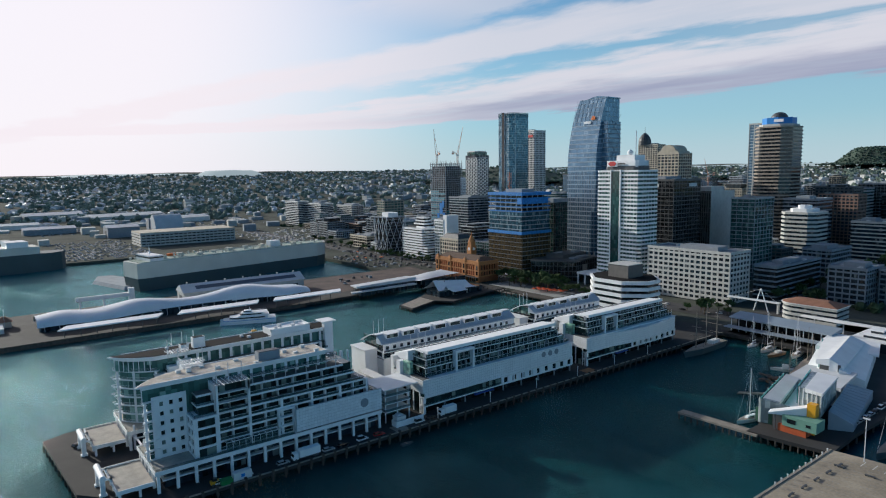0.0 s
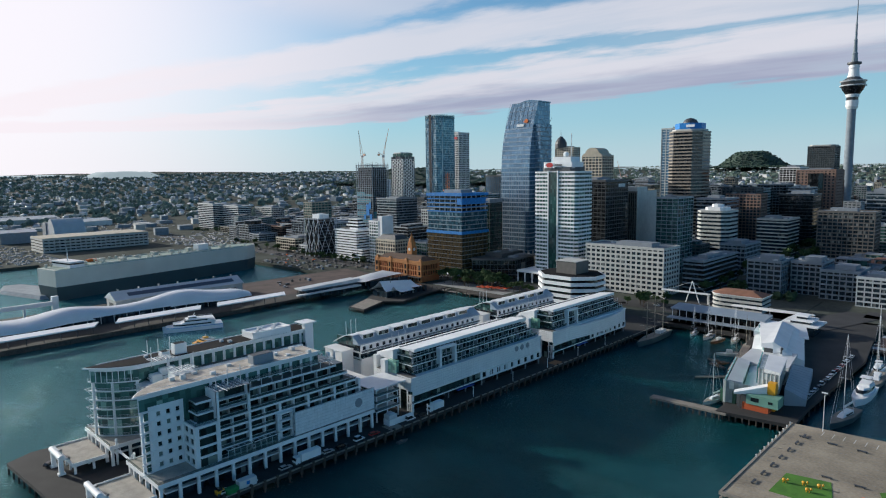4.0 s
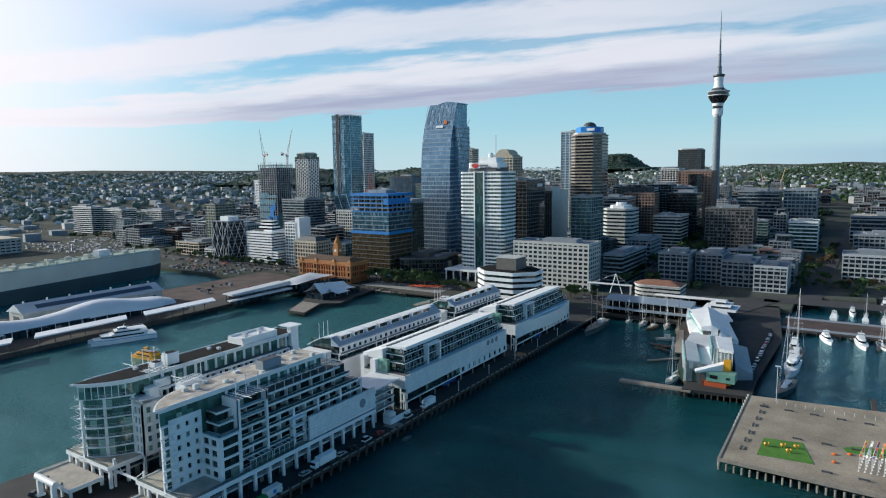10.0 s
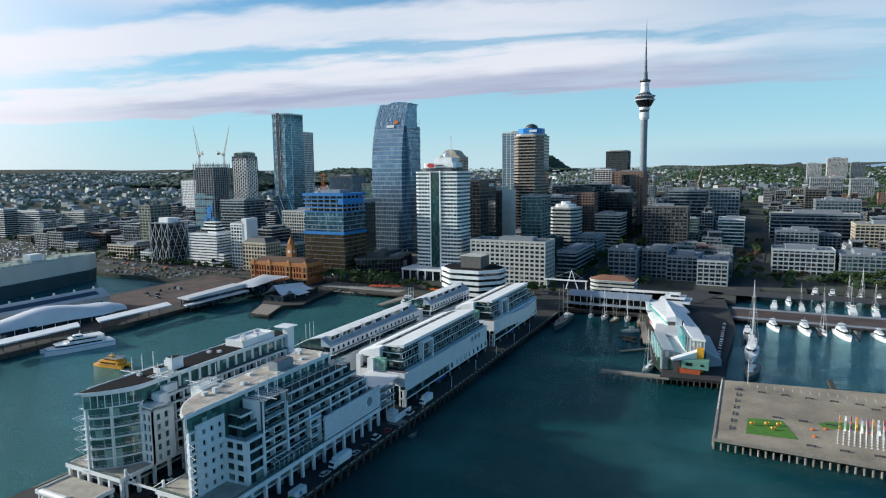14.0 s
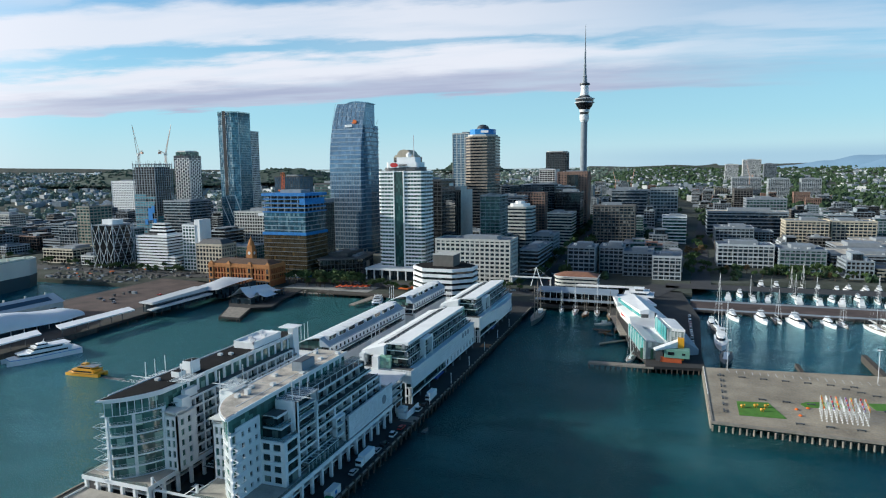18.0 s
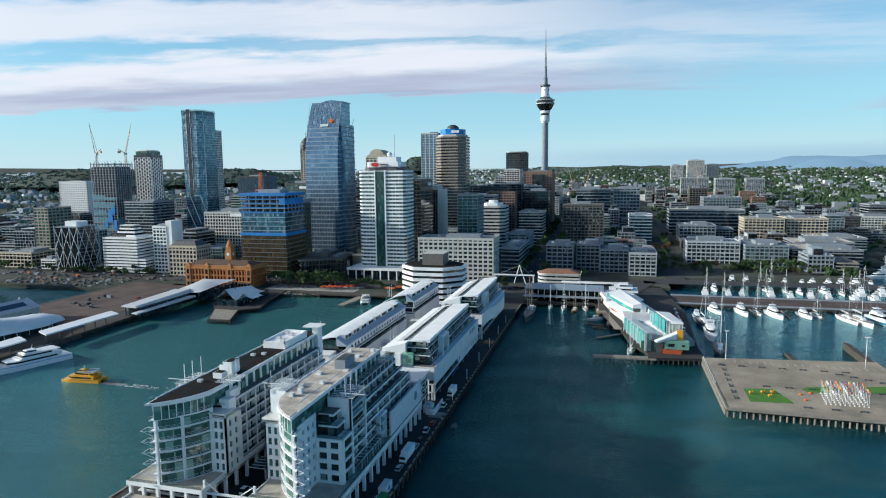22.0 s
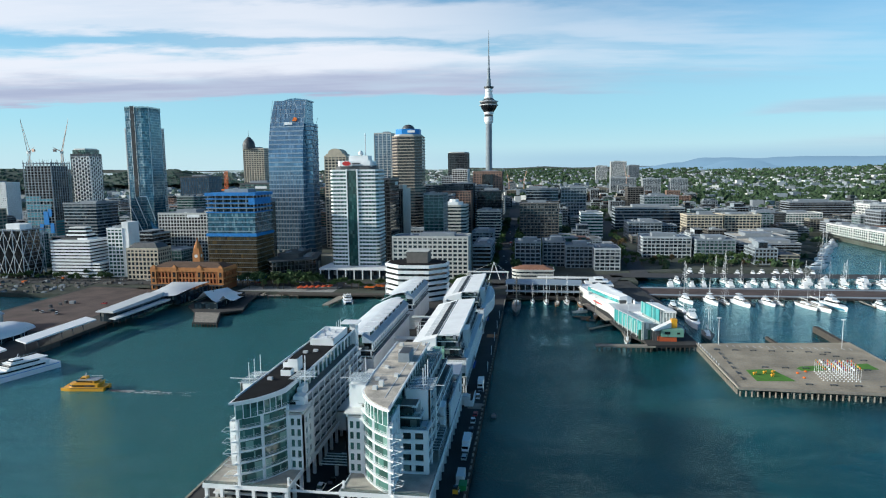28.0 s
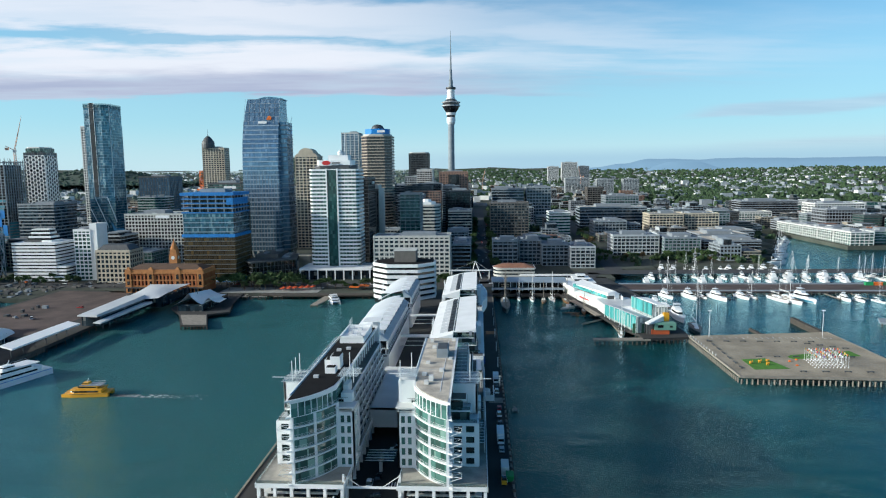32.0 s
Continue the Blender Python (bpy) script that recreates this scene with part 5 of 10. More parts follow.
def sail_tower():
    """The blue glass tower whose front curves back to a raised crown."""
    SPACE.append((-236, -180, 612, 664))
    t = thing("office_tower", (-212, 640, 4), "tall blue glass office tower with curved front and raised crown", "building")
    lean = lambda z: 0.0 if z < 95 else 15.0 * ((z - 95) / 72) ** 2
    west = lambda z: 0.0 if z < 120 else 2.5 * ((z - 120) / 47) ** 2
    n = 38
    zs = [167 * i / n for i in range(n + 1)]

    def plan(z, out=0.0):
        return [(-19.5 + west(z) - out, -23 + lean(z) - out), (16 + out, -23 + lean(z) - out), (16 + out, 12 + out), (-19.5 + west(z) - out, 12 + out)]
    k = Kit()
    for za, zb in zip(zs, zs[1:]):
        k.prism(plan(za), za, zb, plan(zb))
    xs = [-17 + west(167) * 0.6 + 4.1 * i for i in range(9)]
    k.prism([(x, -8.0) for x in xs] + [(x, 12) for x in xs[::-1]], 166.9, [167 + 2.4 - 6.0 * ((i - 5) / 5) ** 2 if i < 5 else 169.4 - 0.5 * (i - 5) for i in list(range(9)) + list(range(8, -1, -1))])
    part("glazing", k, BLUEGLASS, t)
    for i, z in enumerate(zs[1:33]):
        part("floor_band", Kit().prism(plan(z, 0.2), z - 0.5, z + 0.5), BANDGREY, t)
    k = Kit()
    for z in zs[33:]:
        k.prism(plan(z, 0.12), z - 0.12, z + 0.12)
    for i in range(8):
        x = -19 + 5 * i
        for za, zb in zip(zs[32:], zs[33:]):
            k.rod((x, -23.1 + lean(za), za), (x, -23.1 + lean(zb), zb), 0.14, 4)
    part("crown_frame", k, GREY, t)
    me = Kit().box(-0.16, 0.16, 0, 0.3, 18, 95).mesh("mullion", GREY)
    for i in range(12):
        part("mullion", me, GREY, t, at=(-18 + 2.95 * i, -23.3, 0))
    part("side_slab", Kit().box(16, 23, -14, 5, 0, 144), BLUEGLASS, t)
    me = Kit().box(15.8, 23.3, -14.3, 5.3, 0, 1.0).mesh("floor_band", GREY)
    for i in range(33):
        part("floor_band", me, GREY, t, at=(0, 0, 4.39 * i))
    k = Kit()
    for i in range(6):
        z = 8 + 24 * i
        k.rod((23.4, -14, z), (23.4, 5, z + 23), 0.16, 5).rod((23.4, 5, z), (23.4, -14, z + 23), 0.16, 5)
    part("side_bracing", k, GREY, t)
    k = Kit()
    for i in range(7):
        x = -19 + 5.8 * i
        k.rod((x, -23.6, 18), (x + 2.9, -23.6, 6), 0.7, 5).rod((x + 2.9, -23.6, 6), (x + 5.8, -23.6, 18), 0.7, 5)
    tagged(part("base_bracing", k, PALE, t), kind="stuff")
    y = -23.5 + lean(141)
    part("sign_shape", Kit().box(-4, 4.5, y, y + 0.3, 142.5, 145), WHITE, t, "white sign lettering shown as a plain bar")
    part("sign_shape", Kit().rod((7, y + 1.1, 148.0), (7, y + 1.6, 148.0), 2.1, 12).box(4, 7, y + 1.0, y + 1.4, 146.2, 147.6), ORANGE, t, "orange sign blocks")
    return t


sail_tower()


def wrapped_tower():
    """An office tower under construction: brown mesh below, bare glass, blue netting above."""
    SPACE.append((-258, -196, 525, 580))
    t = thing("tower_under_construction", (-231.5, 549, 4), "office tower under construction wrapped in brown mesh and blue netting", "building")
    w, d = 44, 36
    part("glazing", Kit().box(-w / 2, w / 2, -d / 2, d / 2, 0, 61), TEALGLASS, t)
    part("service_core", Kit().box(-11, 13, -7, 8, 61, 76), CONCRETE, t)
    # added dark inset box; its colour gives the open floors their inner shade
    part("hoarding", Kit().box(-w / 2 + 3.5, w / 2 - 3.5, -d / 2 + 4, d / 2 - 3, 61, 75.5), DARKGLASS, t, "dark box for the shade inside the open floors")
    me = Kit().box(-w / 2 + 0.1, w / 2 - 0.1, -d / 2 + 0.1, d / 2 - 0.1, 0, 0.5).mesh("floor_plate", CONCRETE)
    for i in range(16, 19):
        part("floor_plate", me, CONCRETE, t, at=(0, 0, 4 * i))
    part("floor_plate", me, CONCRETE, t, at=(0, 0, 75.5))
    me = Kit().box(-0.4, 0.4, -0.4, 0.4, 61, 75.6).mesh("column", CONCRETE)
    for i in range(7):
        part("column", me, CONCRETE, t, at=(-w / 2 + 0.8 + 7.06 * i, -d / 2 + 0.8, 0))
    for i in range(1, 6):
        part("column", me, CONCRETE, t, at=(w / 2 - 0.8, -d / 2 + 0.8 + 6.8 * i, 0))
    part("side_netting", Kit().box(w / 2 + 0.9, w / 2 + 1.0, -d / 2 - 0.6, d / 2 - 3, 67.6, 73.4).box(w / 2 - 5, w / 2 + 0.9, -d / 2 - 0.9, -d / 2 - 0.8, 67.6, 73.4), BLUENET, t, "broad blue sheet of netting")
    me = ring(w, d, 0.6, 0, 0.7).mesh("floor_slab", CONCRETE)
    for i in range(19):
        part("floor_slab", me, CONCRETE, t, at=(0, 0, 4 * i))
    k = Kit()
    for i in range(23):
        x = -w / 2 + 2 * i
        k.box(x - 0.1, x + 0.1, -d / 2 - 1.2, -d / 2 - 0.9, 0, 40)
    for i in range(19):
        y = -d / 2 + 2 * i
        k.box(w / 2 + 0.9, w / 2 + 1.2, y - 0.1, y + 0.1, 0, 40)
    for i in range(20):
        k.box(-w / 2 - 1, w / 2 + 1.2, -d / 2 - 1.25, -d / 2 - 0.85, 2 * i, 2 * i + 0.15)
    tagged(part("scaffold", k, SCAFFOLD, t), kind="stuff")
    part("lower_glazing", ring(w, d, 0.35, 2, 39), BRONZE, t, "bronze-tinted glazing behind scaffold")
    for z0, z1, o in ((39.8, 42.4, 1.4), (1, 2.6, 1.4), (60.4, 61.3, 0.9), (75.4, 78.0, 1.3)):
        part("blue_netting", ring(w, d, o, z0, z1), BLUENET, t, "bright blue debris netting")
    for i, z in enumerate((64.6, 68.6, 72.2)):
        part("edge_netting", ring(w, d, 0.7, z, z + 0.8), BLUENET, t)
    part("core", Kit().box(-10, 12, -8, 8, 76, 81), CONCRETE, t)
    k = Kit()
    for cx, cy in ((-12, -3), (-9.8, -3), (-12, -0.8), (-9.8, -0.8)):
        k.rod((cx, cy, 76), (cx, cy, 97), 0.22, 4)
    for i in range(7):
        z = 76 + 3 * i
        k.rod((-12, -3, z), (-9.8, -3, z + 3), 0.14, 4).rod((-9.8, -0.8, z), (-9.8, -3, z + 3), 0.14, 4)
    m = part("crane_mast", k, ORANGE, t, "orange lattice crane mast stump")
    part("crane_base", Kit().box(-15, 2, -4, 1, 79.6, 80.8), ORANGE, m)
    return t


wrapped_tower()


def banded_tower():
    SPACE.append((-158, -108, 826, 880))
    b, w, d, h, fh = ribbon_tower("office_tower", "tall beige banded office tower with a blue sign and a dome", -154, -114, 832, 872, 12, 144, 34, 9, TAUPE, DARKGLASS, 0.42)
    part("crown", Kit().prism(ngon(w - 4, d - 4, 9), h, h + 4), PALE, b)
    part("sign_drum", Kit().prism(ngon(w - 8, d - 8, 10), h + 3.5, h + 11), SIGNBLUE, b, "bright blue roof sign")
    part("sign_bar", Kit().box(2, 12, -d / 2 + 3.2, -d / 2 + 3.8, h + 6, h + 9), WHITE, b)
    part("dome", Kit().lathe([(h + 10, 8.5), (h + 13, 8.2), (h + 15.5, 6.4), (h + 17, 3.6), (h + 17.6, 0.4)], 20), DARKGREY, b)


banded_tower()
tower("office_tower", "pale grey slab tower beside the banded tower", -194, -170, 905, 935, 12, 154, 40, PALE, BLUEGLASS, bay=6, pier=1.2, band=0.2)


def blue_apartment_tower():
    """The tall glass tower with white lines that break outward near its foot."""
    SPACE.append((-470, -412, 728, 800))
    t = thing("apartment_tower", (-449.5, 750, 6), "very tall blue-green glass tower with thin white zigzag lines", "building")
    plan = [(-14, -15), (7, -15), (14, -10), (14, 15), (-14, 15)]
    part("glazing", Kit().prism(plan, 0, 174), TEALGLASS, t)
    me = Kit().prism(grown(plan, 0.15), 0, 0.35).mesh("floor_band", GREY)
    for i in range(54):
        part("floor_band", me, GREY, t, at=(0, 0, 3.22 * i))
    part("parapet", Kit().prism(grown(plan, 0.3), 170, 175.5), RAILGLASS, t)
    part("shaft_strip", Kit().box(-6.5, -1.5, -15.9, -15, 66, 176), DARKGLASS, t)
    k = Kit()
    for xa in (-7, -1):
        k.rod((xa, -15.9, 66), (xa, -15.9, 176), 0.35, 4)
    for xa, xb in ((-7, 13.5), (-13, 9)):
        za = 66 if xa > -10 else 52
        k.rod((xa, -15.9, za), (xb, -15.6, 14 if xa > -10 else 4), 0.5, 4)
    k.rod((-1, -15.9, 66), (8, -15.4, 66), 0.5, 4).rod((8, -15.4, 66), (15, -10.5, 36), 0.5, 4).rod((14.2, -10.2, 66), (14.2, -10.2, 174), 0.35, 4)
    part("line_frame", k, WHITE, t, "thin white zigzag lines")
    part("white_edge", Kit().box(-14.8, -14, -14, 8, 0, 150), WHITE2, t)
    part("low_wing", Kit().prism([(8, -17), (22, -17), (22, 10), (8, 10)], 0, [44, 6, 6, 44]), TEALGLASS, t)


blue_apartment_tower()
FINX, FINY = -505, 826      # the finned tower behind the blue one
tower("apartment_tower", "white finned apartment tower with a red roof sign", FINX - 21, FINX + 21, FINY, FINY + 24, 8, 162, 46, WHITE2, GLASS, bay=3.2, pier=0.7, proud=0.5)
part("roof_sign", Kit().box(-9, 9, -0.3, 0.3, 0, 4), RED, bpy.data.objects["apartment_tower.001"], at=(10, -12.8, 144))


def honeycomb_tower():
    SPACE.append((-552, -508, 736, 780))
    t = thing("apartment_tower", (-536, 757, 8), "slim tower with a white honeycomb lattice and a glass crown", "building")
    part("glazing", Kit().box(-12.5, 12.5, -12.5, 12.5, 0, 118), GLASS, t)
    me = ring(25, 25, 0.3, 0, 0.9).mesh("floor_band", CONCRETE)
    for i in range(35):
        part("floor_band", me, CONCRETE, t, at=(0, 0, 3.35 * i))
    corner = [(math.cos(math.pi / 3 * i), math.sin(math.pi / 3 * i)) for i in range(6)]
    me = Kit().add([(2.9 * c, y, 3.2 * s) for y in (-0.4, 0.4) for c, s in corner] + [(2.1 * c, y, 2.35 * s) for y in (-0.4, 0.4) for c, s in corner],
                   [f for i in range(6) for j in [(i + 1) % 6] for f in ((i, j, 12 + j, 12 + i), (6 + j, 6 + i, 18 + i, 18 + j), (j, i, 6 + i, 6 + j), (12 + i, 12 + j, 18 + j, 18 + i))]).mesh("hexagon", WHITE)
    for i in range(6):
        for j in range(20):
            x, z = -7.5 + 3.9 * i, 14 + 5.0 * j + (2.5 if i % 2 else 0)
            part("hexagon", me, WHITE, t, at=(x, -13.1, z))
            if i < 5:
                part("hexagon", me, WHITE, t, at=(13.1, -8 + 3.9 * i, z), turn=math.pi / 2)
    part("crown", Kit().prism(ngon(25, 25, 4), 118, 123), GREENGLASS, t)
    part("crown_fins", Kit().prism(ngon(22, 22, 4), 123, 124.5), WHITE2, t)


honeycomb_tower()


def luffing_crane(x, y, z, reach, turn, label):
    c = thing("tower_crane", (x, y, z), label, "crane", "tower cranes", turn=turn)
    k = Kit()
    for sx in (-1, 1):
        for sy in (-1, 1):
            k.rod((sx, sy, 0), (sx, sy, 18), 0.22, 4)
    for i in range(6):
        k.rod((-1, -1, 3 * i), (1, -1, 3 * i + 3), 0.12, 4).rod((1, 1, 3 * i), (-1, 1, 3 * i + 3), 0.12, 4)
    part("mast", k, CRANE, c)
    part("cab", Kit().box(-1.4, 1.4, -2, 2, 18, 20.5), WHITE2, c)
    k = Kit().rod((0, 2, 20), (reach * 0.25, 0, 20 + reach), 0.35, 4, 0.2).rod((0, -2, 20), (reach * 0.25, 0, 20 + reach), 0.35, 4, 0.2)
    for i in range(10):
        f = i / 10
        k.rod((reach * 0.25 * f, 2 * (1 - f), 20 + reach * f), (reach * 0.25 * (f + 0.1), -2 * (0.9 - f), 20 + reach * (f + 0.1)), 0.14, 4)
    part("jib", k, CRANE, c)
    part("counter_jib", Kit().rod((0, 0, 20), (-9, 0, 25), 0.4, 4).box(-9.5, -6, -1, 1, 20, 23), CRANE, c)
    return c


def raw_tower():
    SPACE.append((-580, -516, 692, 745))
    t = thing("tower_under_construction", (-556.5, 716, 6), "concrete tower under construction with scaffolding and teal sheeting", "building")
    part("core", Kit().box(-17, 17, -17, 11, 0, 104), DARKGLASS, t)
    me = Kit().box(-19, 19, -19, 13, 0, 0.6).mesh("floor_slab", CONCRETE)
    for i in range(34):
        part("floor_slab", me, CONCRETE, t, at=(0, 0, 3.25 * i))
    me = Kit().box(-0.4, 0.4, -0.4, 0.4, 0, 109).mesh("column", CONCRETE)
    for i in range(9):
        part("column", me, CONCRETE, t, at=(-18 + 4.5 * i, -18.4, 0))
        part("column", me, CONCRETE, t, at=(18.4, -18 + 3.8 * i, 0))
    k = Kit()
    rng = random.Random(5)
    for i in range(18):
        x = rng.uniform(-18, 18)
        k.rod((x, -19.4, 105), (x, -19.4, 110 + rng.uniform(0, 3)), 0.12, 4)
        y = rng.uniform(-18, 12)
        k.rod((19, y, 105), (19, y, 110 + rng.uniform(0, 3)), 0.12, 4)
    part("starter_bars", k, DARKGREY, t)
    teal = material("teal_sheeting", (0.05, 0.24, 0.32), 0.6, vary=0.5, scale=0.25, fine=1.5)
    for i in range(21):
        part("sheeting", Kit().box(-18.6, 18.6 if i < 8 else rng.uniform(0, 18), -18.8, -18.5, 3.25 * i + 0.9, 3.25 * i + 3.1), teal if i % 3 else TEALGLASS, t, "teal glazed panels going up" if i == 0 else "")
    for i in range(12):
        part("side_sheeting", Kit().box(18.8, 19.0, -18, rng.uniform(-6, 12), 3.25 * i + 0.9, 3.25 * i + 3.1), teal, t)
    for x, z, w, h in ((4, 34, 7, 16), (10, 44, 5, 9), (-2, 28, 5, 7), (12, 24, 5, 12)):
        part("blue_sheet", Kit().box(x, x + w, -19.5, -19.2, z, z + h), SIGNBLUE, t, "bright blue sheet")
    return t


raw_tower()
luffing_crane(-578, 712, 108, 40, 170, "slim red and white luffing tower crane on a raw tower")
luffing_crane(-545, 726, 108, 40, 20, "luffing tower crane with a raised jib")

# black and brown towers behind the ribbon tower
t = tower("office_tower", "black glass office tower with a sign along its top", -147, -106.5, 610, 651, 4, 92, 24, DARKGREY, DARKGLASS, bay=4.2, pier=0.35, band=0.2, proud=0.2)
part("sign_bar", Kit().box(20.6, 20.9, 2, 14, 82, 85), WHITE2, t)
part("sign_bar", Kit().box(-6, 6, -21, -20.7, 82, 85), WHITE2, t)
t = tower("office_tower", "brown ribbed office tower with a pale top", -138, -106, 668, 708, 5, 80, 20, BROWN, DARKGLASS, bay=2.2, pier=0.9, band=0.08, proud=0.5)
part("pale_cap", Kit().box(-16.6, 16.6, -20.6, 0, 74, 80), PALE, t)
part("pale_side", Kit().box(16.2, 16.9, -20.4, 20, 0, 76), PALE, t)
# domed and arched towers
t = tower("apartment_tower", "beige stepped tower with a dark domed top", -467, -430, 1063, 1085, 16, 142, 36, CREAM, GLASS, bay=4.5, pier=1.2)
part("dome_drum", Kit().lathe([(126, 10.5), (133, 10.5), (137, 9.6), (142, 6.6), (146, 2.6), (147, 0.5)], 16, -10, -6), DARKGREY, t, "dark domed roof")
part("spire", Kit().rod((-10, -6, 146), (-10, -6, 158), 0.5, 6, 0.1), DARKGREY, t)
t = tower("hotel_tower", "cream hotel tower with an arched gable top", -217, -191, 749, 774, 8, 118, 32, CREAM, GLASS, bay=4, pier=1.1)
part("arched_top", Kit().add(*(lambda r: ([(x, -12.8, z) for x, z in r] + [(x, 10, z) for x, z in r],
     [tuple(range(len(r)))[::-1], tuple(range(len(r), 2 * len(r)))] + [(i, (i + 1) % len(r), len(r) + (i + 1) % len(r), len(r) + i) for i in range(len(r))]))(
    [(-13, 110), (13, 110), (11, 113)] + [(9 * math.cos(a), 113 + 6.5 * math.sin(a)) for a in [math.pi * i / 8 for i in range(9)]] + [(-11, 113)])), CREAM, t)


def sky_tower():
    SPACE.append((-80, -26, 1230, 1280))
    t = thing("observation_tower", (-53, 1253, 18), "very tall concrete observation tower with dark pod and needle mast", "tower")
    z = lambda a: a - 18
    part("shaft", Kit().lathe([(z(14), 10), (z(30), 7.6), (z(48), 6.6), (z(150), 6.0), (z(196), 6.0)], 24), CONCRETE, t)
    k = Kit()
    for i in range(8):
        a = math.pi / 4 * i
        k.rod((13 * math.cos(a), 13 * math.sin(a), z(14)), (6.4 * math.cos(a), 6.4 * math.sin(a), z(46)), 1.1, 6)
    part("buttresses", k, CONCRETE, t)
    part("collar", Kit().lathe([(z(190), 6.4), (z(194), 8.4), (z(203), 8.6), (z(204), 7.0), (z(207), 7.0), (z(208), 8.8), (z(213), 9.4)], 28), WHITE, t, "white pod collar")
    part("collar_window_band", Kit().lathe([(z(203.6), 8.0), (z(207.6), 8.2)], 28), DARKGLASS, t)
    part("pod_glazing", Kit().lathe([(z(212), 9.0), (z(219), 14.0), (z(224), 16.2), (z(231), 16.6), (z(232), 13)], 32), DARKGLASS, t, "dark glazed observation pod")
    part("pod_ring", Kit().lathe([(z(224.4), 17.6), (z(225.4), 18.2), (z(226.2), 17.6)], 32), STEEL, t)
    part("pod_ring", Kit().lathe([(z(231), 17.4), (z(232.4), 18.4), (z(233), 17.0)], 32), STEEL, t)
    part("pod_roof", Kit().lathe([(z(232.6), 15.5), (z(236), 10.5), (z(238), 8.6)], 32), DARKGREY, t)
    part("upper_shaft", Kit().lathe([(z(237), 8.4), (z(240), 8.6), (z(241), 7.6), (z(250), 6.8), (z(252), 7.4), (z(257), 6.4)], 28), WHITE, t, "white upper stage")
    part("upper_deck", Kit().lathe([(z(256.5), 7.5), (z(258), 9.6), (z(260.4), 9.2), (z(261), 5)], 28), DARKGREY, t)
    part("mast", Kit().lathe([(z(260), 4.6), (z(272), 3.6), (z(273), 4.4), (z(275), 3.0), (z(292), 2.3), (z(293), 2.9), (z(295), 1.8), (z(318), 1.4), (z(319), 1.0), (z(345), 0.7), (z(366), 0.25)], 12), CONCRETE, t, "needle mast")
    return t


sky_tower()
# the casino block and its neighbours below the tower
t = tower("office_building", "pink brick office block with a rounded centre", -62, -18, 1021, 1062, 14, 98, 22, PINKBRICK, GLASS, bay=4.5, pier=2.2, band=0.5)
part("rounded_bay", Kit().prism(ngon(17, 10, 4), 0, 80), DARKGLASS, t, at=(0, -22, 0))
tower("office_building", "black glass office block", -47, -12, 900, 935, 12, 71, 15, DARKGREY, DARKGLASS, "ribbon", band=0.12)
tower("office_building", "pale stepped office block with ribbon windows", -38, -9, 800, 840, 9, 49, 11, PALE, GLASS, "ribbon")
t = tower("office_tower", "dark gridded tower with a curved pale top", -156, -112, 1430, 1470, 24, 140, 30, DARKGREY, DARKGLASS, bay=3.6, pier=0.6, band=0.25)
part("curved_cap", Kit().prism(ngon(42, 40, 6), 112, 119), PALE, t)
tower("office_tower", "black and white gridded office tower", -106, -80, 1100, 1140, 15, 102, 26, WHITE2, DARKGLASS, bay=4, pier=0.8, band=0.25)
tower("office_building", "white office block with tall dark slots", -91, -57, 1000, 1035, 14, 79, 16, WHITE, DARKGLASS, bay=6.5, pier=2.8, band=0.12)
tower("office_building", "grey ribbon office block with a curved roofline", -102, -70, 800, 836, 9, 69, 15, GREY, GLASS, "ribbon")
b, w, d, h, fh = ribbon_tower("office_building", "pale faceted office block with a white rooftop crown", -77, -46, 738, 772, 7, 58, 13, 6, PALE, GLASS, 0.5)
part("roof_crown", Kit().prism(ngon(20, 22, 4), h, h + 5).prism(ngon(10, 12, 3), h + 5, h + 8), WHITE, b)
# along the quay
tower("office_building", "long white office slab with ten rows of square windows", -93, -26, 557, 584, 4, 41, 10, PALE, GLASS, bay=4.5, pier=1.3, band=0.42, proud=0.5)
tower("car_park", "long grey open car park with ribbon decks", -24, -8, 588, 660, 4, 30, 7, CONCRETE, DARKGLASS, "ribbon")
tower("office_building", "low grey building beside the street", -34, -12, 690, 730, 6, 33, 7, CONCRETE, GLASS)
b, w, d, h, fh = ribbon_tower("office_building", "white eight-sided terminal building with ribbon windows and a dark roof", -79, -33.5, 459, 494, 3.5, 28, 6, 12, WHITE, DARKGLASS, 0.55, 0.8)
part("roof", Kit().prism(ngon(44, 34, 11.5), h + 1, h + 2.6), ROOFDARK, b)
part("plant_room", Kit().box(-7, 9, -8, 8, h + 2, h + 11), BROWN, b, "brown louvred plant room")
part("plant_cap", Kit().box(-7.5, 9.5, -8.5, 8.5, h + 11, h + 11.5), PALE, b)


